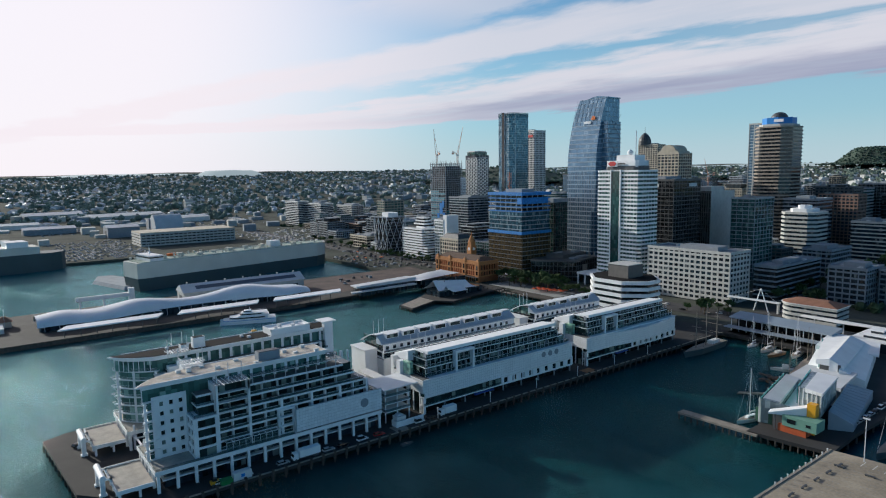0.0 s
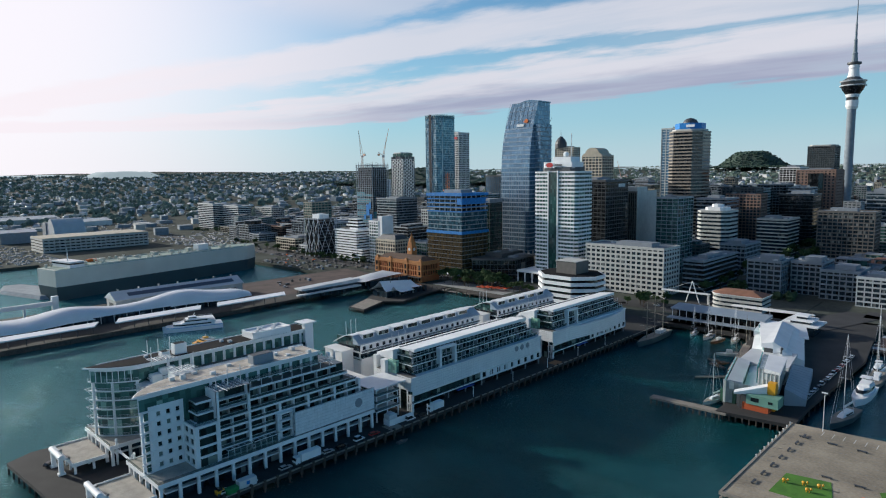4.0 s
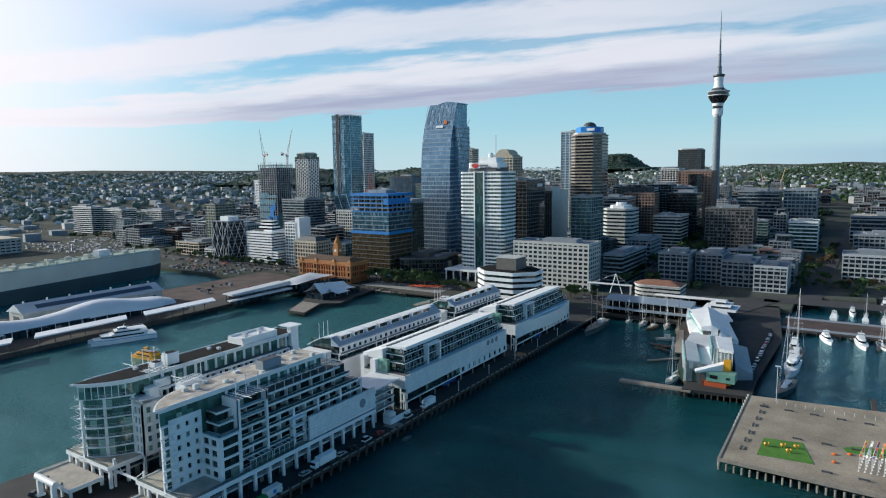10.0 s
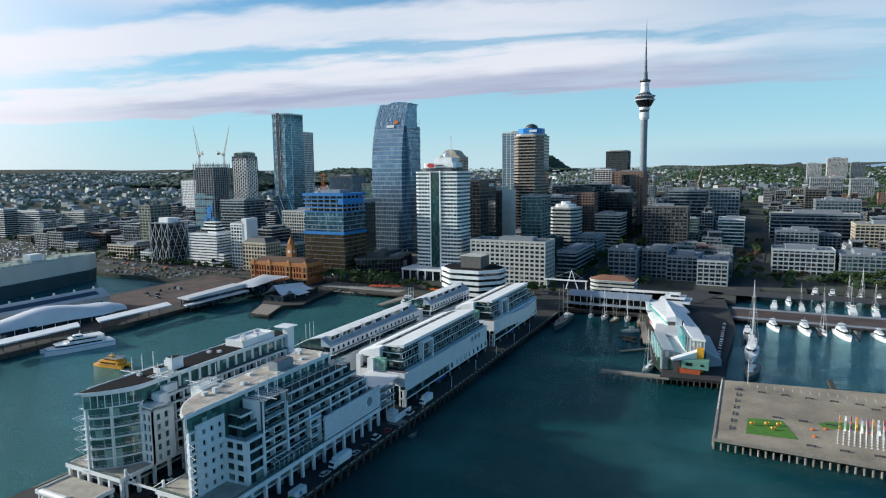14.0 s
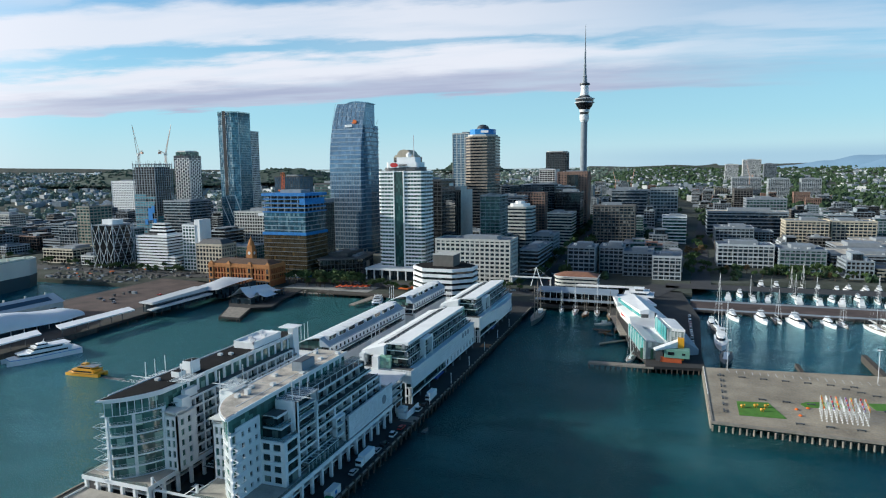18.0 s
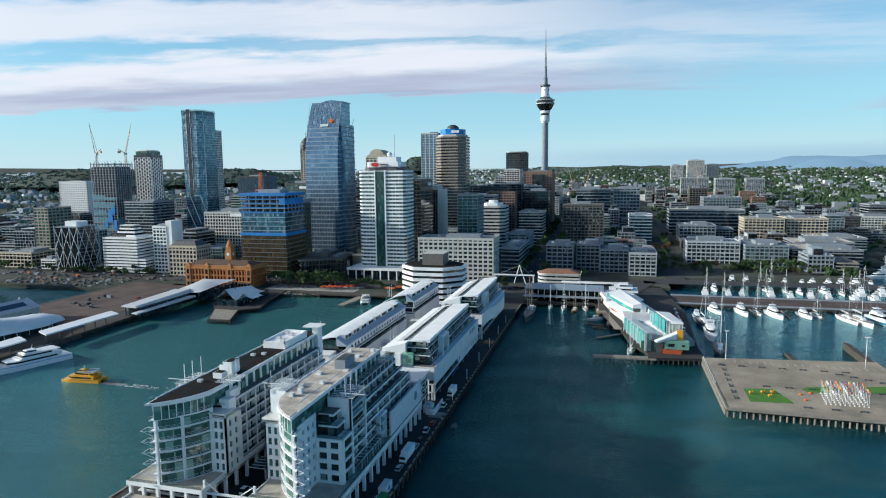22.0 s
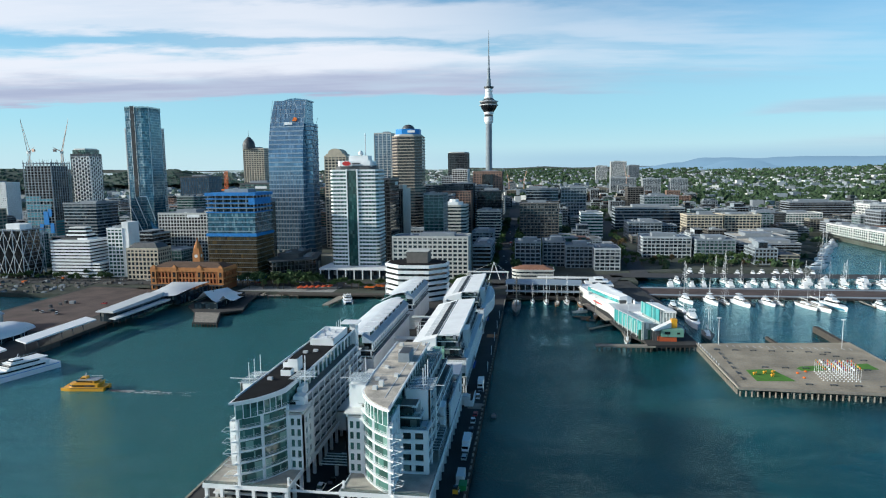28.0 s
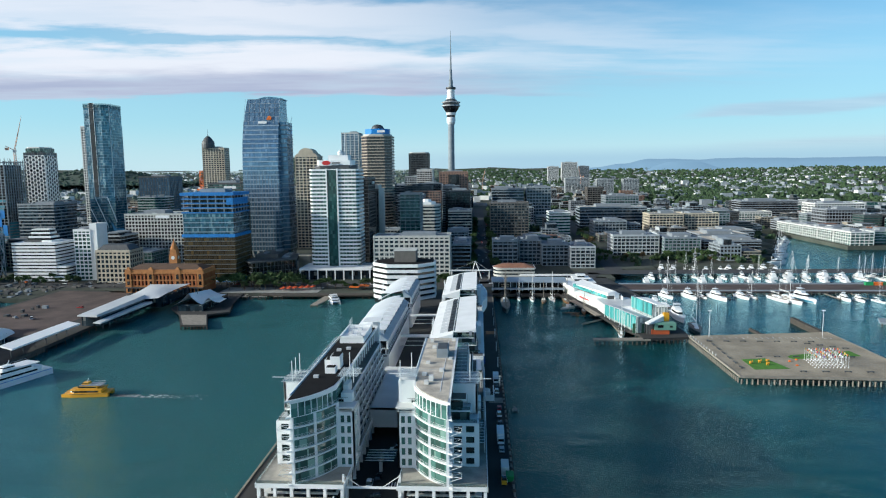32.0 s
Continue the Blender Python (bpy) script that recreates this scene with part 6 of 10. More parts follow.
def ferry_building():
    SPACE.append((-290, -208, 482, 520))
    t = thing("ferry_building", (-251, 499, 3.5), "orange brick and sandstone ferry building with a clock tower", "building")
    part("glazing", Kit().box(-31, 31, -10.4, 10, 0, 17), DARKGLASS, t)
    part("plinth", Kit().box(-32, 32, -11.2, 11, 0, 5), ORANGEBRICK, t)
    for z0, z1, o in ((5, 5.8, 0.4), (9.6, 10.6, 0.3), (15.4, 16.4, 0.7), (16.4, 18.6, 0.2)):
        part("string_course", Kit().box(-32 - o, 32 + o, -11.2 - o, 11 + o, z0, z1), OCHRE, t)
    me = Kit().box(-0.7, 0.7, -0.5, 0.5, 0, 10.4).mesh("pilaster", ORANGEBRICK)
    for i in range(22):
        part("pilaster", me, ORANGEBRICK, t, at=(-31.5 + 3 * i, -10.9, 5.2))
        part("pilaster", me, ORANGEBRICK, t, at=(-31.5 + 3 * i, 10.7, 5.2))
    for i in range(7):
        for x in (-31.4, 31.4):
            part("pilaster", me, ORANGEBRICK, t, at=(x, -9.5 + 3.1 * i, 5.2), turn=math.pi / 2)
    for x in (-29.4, -11, 11, 29.4):
        part("pavilion", Kit().box(x - 2.4, x + 2.4, -12.0, -10.4, 0, 18.2).prism([(x - 2.6, -12.2), (x + 2.6, -12.2), (x + 2.6, -9), (x - 2.6, -9)], 18.2, 20.6, [(x - 0.4, -11), (x + 0.4, -11), (x + 0.4, -10), (x - 0.4, -10)]), OCHRE, t)
        for z0, z1 in ((1, 4.2), (6.4, 9.4), (11, 15)):
            part("pavilion_window", Kit().box(x - 1.0, x + 1.0, -12.15, -11.9, z0, z1), DARKGLASS, t)
    for i in range(20):
        x = -28.5 + 3 * i
        if min(abs(x - c) for c in (-29.4, -11, 11, 29.4)) > 3:
            part("ground_arch", Kit().box(x - 0.9, x + 0.9, -11.35, -11.0, 0.2, 4.0), DARKGLASS, t)
            part("window_arch", Kit().add(*(lambda r: ([(x + u, -10.7, 13.6 + v) for u, v in r] + [(x + u, -10.2, 13.6 + v) for u, v in r],
                 [tuple(range(len(r)))[::-1], tuple(range(len(r), 2 * len(r)))] + [(q, (q + 1) % len(r), len(r) + (q + 1) % len(r), len(r) + q) for q in range(len(r))]))(
                [(-1.5, 1.9), (-1.5, 0), (-0.9, 0)] + [(-0.9 * math.cos(w), 0.9 * math.sin(w)) for w in (0.6, 1.1, 1.57, 2.0, 2.5)] + [(0.9, 0), (1.5, 0), (1.5, 1.9)])), OCHRE, t)
    part("roof", Kit().prism([(-31, -10), (31, -10), (31, 10), (-31, 10)], 18.4, 21.8, [(-24, -4), (24, -4), (24, 4), (-24, 4)]), material("dark_tiled_roof", (0.1, 0.06, 0.04), 0.85, vary=0.2), t)
    c = part("clock_tower", Kit().box(-3.2, 3.2, -3.2, 3.2, 16, 29), OCHRE, t, at=(1, 6, 0))
    part("belfry", Kit().box(-2.6, 2.6, -2.6, 2.6, 29, 33), OCHRE, c)
    part("cupola", Kit().lathe([(33, 3.0), (34.5, 2.8), (37.5, 1.5), (39.5, 0.5), (42, 0.1)], 10), OCHRE, c)
    me = Kit().rod((0, -3.3, 26.4), (0, -3.2, 26.4), 1.5, 14).mesh("clock_face", WHITE2)
    for r in range(4):
        part("clock_face", me, WHITE2, c, turn=math.pi / 2 * r)
    part("verandah", Kit().box(-32, 32, -15, -11, 4.2, 4.6), DARKGREY, t)
    me = Kit().rod((0, 0, 0), (0, 0, 4.3), 0.2, 6).mesh("verandah_post", DARKGREY)
    for i in range(14):
        part("verandah_post", me, DARKGREY, t, at=(-31 + 4.77 * i, -14.7, 0))


ferry_building()
# stepped white office with deep ribbons
t = thing("office_building", (-393, 553, 4), "stepped white office with deep ribbon windows and a narrower top", "building")
SPACE.append((-420, -360, 532, 575))
part("glazing", Kit().box(-18.5, 18.5, -15.5, 12, 0, 34), DARKGLASS, t)
me = Kit().box(-20, 20, -17.2, 13, 0, 1.75).mesh("floor_band", WHITE)
for i in range(12):
    part("floor_band", me, WHITE, t, at=(0, 0, 2.95 * i + 0.6))
part("low_wing", Kit().box(18, 28, -16, 8, 0, 12.4), DARKGLASS, t)
me = Kit().box(20, 28.6, -16.8, 8.6, 0, 1.7).mesh("wing_band", WHITE)
for i in range(5):
    part("wing_band", me, WHITE, t, at=(0, 0, 2.95 * i + 0.6))
for j, (o, z0) in enumerate(((9, 34.5), (10.5, 38), (12, 41.4))):
    part("upper_band", Kit().box(-22 + o, 20 - o, -17 + o, 16 - o, z0, z0 + 1.8), WHITE, t)
    part("upper_glazing", Kit().box(-21 + o, 19 - o, -16 + o, 15 - o, z0 + 1.8, z0 + 3.6), DARKGLASS, t)
part("sign_bar", Kit().box(-8, 8, -17.3, -16.9, 35.6, 37.8), DARKGREY, t)
part("roof", Kit().box(-9, 7, -5, 4, 45, 46.2), WHITE2, t)


def braced_office():
    SPACE.append((-470, -420, 522, 566))
    t = thing("office_building", (-450, 543, 4), "dark glass office inside a white diagonal steel frame", "building")
    part("glazing", Kit().box(-12.5, 12.5, -12.5, 10, 0, 44), DARKGLASS, t)
    me = ring(25, 24, 0.25, 0, 0.5).mesh("floor_band", GREY)
    for i in range(12):
        part("floor_band", me, GREY, t, at=(0, 0, 3.8 * i))
    k = Kit()
    for s, y in ((0, -14), (1, 13)):
        for i in range(3):
            x0, x1 = -14 + 9.33 * i, -4.67 + 9.33 * i
            for j in range(2):
                k.rod((x0, y, 22 * j), (x1, y, 22 * j + 22), 0.3, 5).rod((x1, y, 22 * j), (x0, y, 22 * j + 22), 0.3, 5)
        for i in range(4):
            k.rod((-14 + 9.33 * i, y, 0), (-14 + 9.33 * i, y, 46), 0.36, 5)
    for x in (-14.5, 14.5):
        for i in range(3):
            y0, y1 = -14 + 9 * i, -5 + 9 * i
            for j in range(2):
                k.rod((x, y0, 22 * j), (x, y1, 22 * j + 22), 0.3, 5).rod((x, y1, 22 * j), (x, y0, 22 * j + 22), 0.3, 5)
    part("steel_frame", k, STEEL, t, "white diagonal steel frame")
    part("roof", Kit().box(-14, 14, -13.5, 12.5, 44, 45), ROOFGREY, t)
    part("roof_house", Kit().prism(ngon(20, 14, 3), 45, 50), WHITE, t)


braced_office()
t = tower("office_building", "white office with green windows and a blank stair tower", -361, -346, 545, 562, 4, 49, 13, WHITE, GREENGLASS, bay=4.2, pier=0.8)
part("stair_tower", Kit().box(7, 13.5, -8.2, 8.2, 0, 51), WHITE, t)
t = tower("old_office_building", "cream stone office with tall windows and a dark mansard roof", -333, -303, 531, 552, 4, 32, 7, CREAM, GLASS, bay=3.6, pier=1.2, plant=False)
part("mansard", Kit().prism([(-15, -10), (15, -10), (15, 10), (-15, 10)], 28, 33, [(-10, -6), (10, -6), (10, 6), (-10, 6)]), DARKGREY, t)
t = tower("hotel_building", "grey hotel with dense ribbed windows", -357, -297, 622, 660, 5, 58, 15, PALE, DARKGLASS, bay=3.4, pier=1.0)
part("sign_bar", Kit().box(2, 16, -19.8, -19.4, 49, 52), WHITE, t)
tower("office_tower", "dark teal glass office tower", -492, -447, 900, 940, 10, 95, 24, DARKGREY, BLUEGLASS, bay=4, pier=0.5, band=0.12)
t = tower("office_building", "dark green glass office with a sign along its top", -312, -274, 720, 750, 6, 87, 22, DARKGREY, GREENGLASS, "ribbon", band=0.2)
part("sign_bar", Kit().box(0, 14, -15.8, -15.4, 75, 78), WHITE, t)
t = tower("apartment_building", "white apartment block with a punched egg-crate front", -938, -876, 1000, 1030, 14, 88, 22, WHITE, GLASS, bay=4.2, pier=1.5, band=0.5)
tower("office_building", "grey ribbon office behind the honeycomb tower", -520, -478, 690, 730, 6, 66, 16, GREY, GLASS, "ribbon")
t = tower("apartment_building", "pale slab of apartments with ribbon balconies", -985, -925, 640, 662, 6, 50, 13, WHITE2, GLASS, "ribbon", group="slab apartments")
tower("apartment_building", "pale slab of apartments with ribbon balconies", -915, -860, 655, 680, 6, 47, 12, WHITE2, GLASS, "ribbon", group="slab apartments")
tower("apartment_building", "pale slab of apartments with ribbon balconies", -845, -790, 680, 704, 6, 45, 11, PALE, GLASS, group="slab apartments")

# the western town
for nm, lab, a in (
    ("office_building", "grey brown slab hotel with balcony bays", (15, 63, 812, 838, 8, 58, 14, BROWN, GLASS)),
    ("office_building", "pale long office block with gridded windows", (75, 112, 1000, 1040, 10, 73, 13, CONCRETE, GLASS)),
    ("office_building", "grey ribbon-windowed office block with roof plant", (21, 70, 1000, 1040, 10, 71, 13, GREY, GLASS)),
    ("apartment_tower", "white and grey apartment tower", (324, 374, 3020, 3050, 40, 121, 22, WHITE2, GLASS)),
    ("apartment_tower", "broad white apartment tower", (402, 474, 3120, 3160, 40, 141, 28, WHITE2, GLASS)),
    ("apartment_tower", "grey apartment tower with gridded windows", (496, 546, 3200, 3240, 40, 123, 22, GREY, GLASS)),
    ("apartment_building", "pale striped apartment block", (262, 334, 1945, 1975, 12, 77, 19, STUCCO, GLASS)),
    ("apartment_tower", "slim white apartment tower", (342, 390, 1870, 1900, 12, 74, 19, STUCCO, GLASS)),
    ("apartment_tower", "white apartment tower among trees", (418, 462, 1870, 1900, 12, 74, 19, STUCCO, GLASS)),
    ("office_building", "dark brown office block with narrow windows", (204, 232, 1208, 1238, 9, 67, 15, BROWN, DARKGLASS)),
    ("office_building", "teal glass office block", (207, 259, 1050, 1090, 8, 57, 11, GREY, GREENGLASS)),
    ("office_building", "long low office with white roof and ribbon windows", (150, 246, 950, 990, 7, 44, 8, CONCRETE, GLASS)),
    ("office_building", "low grey office block", (154, 195, 850, 890, 6, 31, 6, CONCRETE, GLASS)),
    ("office_building", "glass office with white curved bands", (94, 121, 850, 885, 7, 43, 9, WHITE, GREENGLASS)),
    ("apartment_building", "low pale quayside apartments", (147, 196, 700, 730, 4, 27, 6, STUCCO, GLASS)),
    # grey wall colours here carry the shade on white quay fronts
    ("apartment_building", "quayside apartments with recessed balconies, white walls greyed for shade", (14, 38, 620, 650, 3.5, 30, 7, CONCRETE, GLASS)),
    ("apartment_building", "quayside apartments with recessed balconies, white walls greyed for shade", (41, 62, 636, 668, 3.5, 29, 7, GREY, GLASS)),
    ("apartment_building", "quayside apartments with recessed balconies, white walls greyed for shade", (63, 88, 628, 660, 3.5, 25.5, 6, CONCRETE, GLASS)),
    ("apartment_building", "quayside apartments with recessed balconies, white walls greyed for shade", (89, 112, 615, 650, 3.5, 24.4, 6, STUCCO, GLASS)),
    ("apartment_building", "row of beige apartments with many windows", (233, 278, 880, 915, 5, 38, 9, CREAM, GLASS)),
    ("apartment_building", "row of beige apartments with many windows", (282, 327, 885, 920, 5, 38, 9, CREAM, GLASS)),
    ("office_building", "green glass office with a white roof", (422, 488, 1088, 1125, 4, 27, 6, WHITE2, GREENGLASS)),
    ("office_building", "long dark glass office", (462, 560, 1150, 1190, 5, 42, 9, GREY, DARKGLASS)),
    ("office_building", "green glass office block", (512, 580, 1020, 1045, 4, 27, 6, GREY, GREENGLASS)),
    ("office_building", "white and glass office block", (538, 615, 1050, 1090, 4, 42, 9, WHITE2, GLASS)),
    ("office_building", "grey metal clad office block", (509, 565, 960, 1000, 4, 38, 7, GREY, DARKGLASS)),
    ("office_building", "dark glass office block", (350, 404, 1010, 1050, 5, 32, 7, DARKGREY, DARKGLASS)),
    ("apartment_building", "low dark glass building with a pale flat roof", (243, 303, 697, 748, 4, 21, 5, GREY, DARKGLASS)),
    ("apartment_building", "low dark glass building with a pale flat roof", (262, 318, 766, 812, 4, 21, 5, GREY, DARKGLASS)),
    ("apartment_building", "low dark glass building with a pale flat roof", (296, 350, 826, 872, 4, 20, 5, GREY, DARKGLASS)),
    # white block whose shaded front is painted in concrete grey
    ("apartment_building", "white low quayside block, walls greyed for shade", (200, 238, 692, 730, 4, 25, 6, CONCRETE, GREENGLASS)),
):
    style = "ribbon" if "ribbon" in lab or "bands" in lab or "dark glass" in lab else "grid"
    tower(nm, lab, *a, style=style, bay=4.4, pier=0.7, band=0.32, proud=0.5, lean_parts=True, roof=ROOFPALE if "white roof" in lab or "pale flat" in lab else ROOFGREY)
for i in range(5):
    y = 790 + 38.5 * i
    tower("apartment_building", "white basin-side apartments with deep balconies", 449, 476, y, y + 36, 3.5, 20.6 - 0.3 * i, 5, WHITE2, GREENGLASS, bay=5.5, pier=0.6, band=0.24, proud=0.6, group="basin apartments")
for i in range(3):
    tower("apartment_building", "dark basin-side apartments with pale balcony bands", 482 + 44 * i, 522 + 44 * i, 800, 828, 3.5, 21, 5, LIMESTONE, GREENGLASS, "ribbon", band=0.26, group="basin apartments")
solid("basin_promenade", Kit().box(443.5, 448.5, 785, 984, 3.0, 3.6), PALE, "pale paved promenade along the basin", "paving", kind="structure")
# the round-ended building with a terracotta roof, and the footbridge mast
SPACE.append((6, 62, 536, 575))
t = thing("harbour_office", (30, 556, 3.5), "pale round-ended building with a shallow terracotta roof", "building")
oval = [(-8 + 9 * math.cos(a), 9 * math.sin(a)) for a in [math.pi / 2 + math.pi * i / 10 for i in range(11)]] + [(18, -9), (18, 9)]
part("glazing", Kit().prism(grown(oval, -0.3), 0, 10.5), GLASS, t)
for i in range(4):
    part("floor_band", Kit().prism(grown(oval, 0.3), 3.0 * i, 3.0 * i + 1.6), PALE, t)
part("eave_band", Kit().prism(grown(oval, 0.9), 10.4, 10.9), WHITE2, t)
part("roof", Kit().prism(grown(oval, 0.5), 10.9, 13.6, [(x * 0.55, y * 0.3) for x, y in grown(oval, 0.5)]), TERRACOTTA, t, "terracotta tiled roof")
t = thing("footbridge", (-2, 556, 3.5), "white footbridge hung from a leaning A-shaped mast", "bridge")
part("deck", Kit().box(-24, 12, -1.6, 1.6, 7.0, 7.8), WHITE, t)
m = part("mast", Kit().rod((-5.5, 0, 0), (-1, 0, 16), 0.45, 6, 0.28).rod((4.5, 0, 0), (-1, 0, 16), 0.45, 6, 0.28), WHITE, t)
part("cable", Kit().rod((-1, 0, 15.6), (-20, 0, 7.6), 0.08, 4).rod((-1, 0, 15.6), (10, 0, 7.6), 0.08, 4), STEEL, m)
for x in (-22, 11):
    part("support", Kit().box(x - 0.5, x + 0.5, -1, 1, 0, 7), WHITE2, t)

# ---------------------------------------------------------------- dark low building and planting behind the inner quay
SPACE.append((-226, -158, 526, 612))
DEEPGLASS = glazing("deep_green_glass", (0.006, 0.03, 0.026), 1.8, 3.8, 0.5, rough=0.1, lit=(0.05, 0.08, 0.07), share=0.08)
PAVING = material("quay_paving", (0.3, 0.3, 0.28), 0.85, vary=0.3, scale=0.25)
solid("quay_paving", Kit().box(-208, -128, 488.6, 527, 3.0, 3.48), PAVING, "pale grey stone paving along the inner quay", "paving", kind="structure")


def dark_mall():
    t = thing("retail_building", (-185, 560, 4), "low dark glass retail building with stepped flat roof", "building")
    front = [(-9, -32), (22, -8), (13, 32), (-18, 32), (-18, -20)]
    part("glazing", Kit().prism(front, 0, 17.4), DARKGLASS, t)
    for z in (0, 4.4, 8.8, 13.2):
        part("floor_band", Kit().prism(grown(front, 0.35), z, z + 0.6), DARKGREY, t)
    part("roof", Kit().prism(grown(front, 0.9), 17.2, 18.3), DARKGREY, t)
    ax, ay, bx, by = -9, -32, 22, -8
    me = Kit().box(-0.18, 0.18, -0.3, 0.3, 0, 17).mesh("mullion", DARKGREY)
    for i in range(13):
        s = i / 12
        part("mullion", me, DARKGREY, t, at=(ax + (bx - ax) * s + 0.2, ay + (by - ay) * s - 0.3, 0), turn=math.atan2(by - ay, bx - ax))
    for i in range(1, 12):
        s = i / 12
        part("mullion", me, DARKGREY, t, at=(22.2 - 9 * s, -8 + 40 * s, 0), turn=math.pi / 2)
    part("upper_floor", Kit().box(-14, 6, -8, 24, 18.3, 22.2), DARKGREY, t)
    part("roof_plant", Kit().box(-2, 3, 12, 20, 22.2, 24).box(8, 14, -2, 4, 18.3, 19.9).box(7, 12, 8, 20, 18.3, 20.3).box(-8, -5, -4, 4, 22.2, 23.4), GREY, t)
    part("wall_screen", Kit().box(19.6, 20.2, 3, 9, 6, 14), TAUPE, t, "pale taupe wall panel")
    part("awning", Kit().prism([(-10, -34.5), (25, -8.5), (22.6, -7.4), (-9, -31.6)], 4.2, 4.6), DARKGREY, t)
    return t


dark_mall()
tower("office_tower", "dark green glass office tower with a pale top", -241, -222, 586, 606, 4, 73, 18, DARKGREY, DEEPGLASS, bay=3.4, pier=0.3, band=0.1, proud=0.2, plant=False)
part("top_screen", ring(19, 20, 0.5, 66.5, 70.5), CONCRETE, bpy.data.objects[[o.name for o in bpy.data.objects if o.name.startswith("office_tower")][-1]])
solid("stone_annex", Kit().box(-180, -161, 594, 608, 3.5, 19), CREAM, "plain beige stone annex behind the retail building", "building")

# ---------------------------------------------------------------- the eastern wharves
CLOUDSKIN = material("white_membrane", (0.78, 0.8, 0.82), 0.35, vary=0.06, scale=0.1)
HULLWHITE = material("hull_white", (0.8, 0.81, 0.82), 0.3, vary=0.05)
HULLGREY = material("ship_grey", (0.62, 0.62, 0.56), 0.5, vary=0.1, scale=0.05)
HULLDARK = material("ship_dark", (0.04, 0.075, 0.085), 0.5, vary=0.15, scale=0.05)
RUST = material("red_brown_paving", (0.085, 0.058, 0.05), 0.9, vary=0.5, scale=0.08)
q = thing("cruise_wharf", (0, 0, 0), "broad old wharf with a red-brown deck on dark piles", "wharf", kind="structure")
part("deck", Kit().prism([(-338, 120), (-240, 124), (-240.5, 330), (-242.5, 372), (-251, 418), (-258, 450), (-266, 492), (-345, 500)], 1.6, 3.4), DECK, q)
part("paved_strip", Kit().prism([(-336, 350), (-262, 350), (-264, 400), (-272, 450), (-280, 488), (-343, 496)], 3.4, 3.42), RUST, q, "red-brown paved strip")
piles(q, [(-239.4 - 0.16 * max(0, i - 27) ** 1.55, 130 + 8 * i) for i in range(42)] + [(-334 + 8 * i, 121) for i in range(12)])
part("apron", Kit().box(-337, -300, 124, 330, 3.4, 3.43), DECK, q)
part("apron", Kit().prism([(-250, 124.5), (-240.3, 124.5), (-240.8, 330), (-242.8, 372), (-247.4, 398), (-250, 398)], 3.4, 3.43), DECK, q)
part("fender_face", Kit().prism([(-240.3, 126), (-239.7, 126), (-240.2, 330), (-240.8, 330)], 0.4, 3.2), TIMBER, q)

# the long white shell
t = thing("event_shell", (-281, 250, 3.4), "long white caterpillar-like membrane hall swelling along its length", "building")
k = Kit()
rows, cols = 48, 16
for i in range(rows + 1):
    f = i / rows
    y = -92 + 192 * f
    hh = 6.8 + 3.7 * math.exp(-((f - 0.33) / 0.10) ** 2) + 4.7 * math.exp(-((f - 0.72) / 0.12) ** 2) + 2.0 * math.exp(-((f - 0.08) / 0.06) ** 2)
    hh *= 1.06 * (0.6 + 0.4 * (1 - f) / 0.05 if f > 0.95 else 1)
    ww = 12.5 + 2.5 * math.sin(f * 9) - (5 * (f - 0.9) / 0.1 if f > 0.9 else 0)
    for j in range(cols + 1):
        a = math.pi * (0.06 + 0.88 * j / cols)
        k.v.append((ww * math.cos(a) * (1.0 + 0.1 * math.sin(a)), y, 1.0 + hh * math.sin(a) ** 0.8))
for i in range(rows):
    for j in range(cols):
        p = i * (cols + 1) + j
        k.f.append((p, p + 1, p + cols + 2, p + cols + 1))
shell = part("shell", k, CLOUDSKIN, t)
shell.data.shade_smooth()
part("glass_side", Kit().box(-11.5, 11.5, -91, 90, 0, 4.6), GLASS, t)
me = Kit().rod((0, 0, 0), (0, 0, 5), 0.2, 6).mesh("prop", STEEL)
for i in range(22):
    part("prop", me, STEEL, t, at=(12.6, -88 + 8.3 * i, 0))
for y0, y1, x in ((-84, -20, -245.5), (-14, 48, -245.5), (54, 116, -245)):
    c = thing("quay_canopy", (x, 250 + y0, 3.4), "flat white quayside canopy with slanted ends", "canopy", "quay canopies")
    L = y1 - y0
    part("canopy_roof", Kit().prism([(-5.5, 6), (6, 0), (6, L - 6), (-5.5, L)], 5.0, 5.8), CLOUDSKIN, c)
    me = Kit().box(-0.25, 0.25, -0.25, 0.25, 0, 5).mesh("post", DARKGREY)
    for i in range(int(L / 9)):
        part("post", me, DARKGREY, c, at=(2, 4 + 9 * i, 0))

t = thing("wharf_shed", (-312, 308, 3.4), "long pale gabled wharf shed with a dark strip of roof glazing", "building")
part("wall", Kit().box(-10, 10, -50, 50, 0, 8.5), PALE, t)
k = Kit()
k.v = [(-11, -51, 8.2), (0, -51, 13.6), (11, -51, 8.2), (-11, 51, 8.2), (0, 51, 13.6), (11, 51, 8.2)]
k.f = [(0, 2, 1), (3, 4, 5), (0, 1, 4, 3), (1, 2, 5, 4), (0, 3, 5, 2)]
part("roof", k, METALROOF, t, "pale metal roof")
k = Kit()
k.v = [(3.5, -40, 11.96), (7.5, -40, 10.0), (7.5, 44, 10.0), (3.5, 44, 11.96), (3.5, -40, 12.1), (7.5, -40, 10.14), (7.5, 44, 10.14), (3.5, 44, 12.1)]
k.f = [(4, 5, 6, 7), (0, 1, 5, 4), (1, 2, 6, 5), (2, 3, 7, 6), (3, 0, 4, 7)]
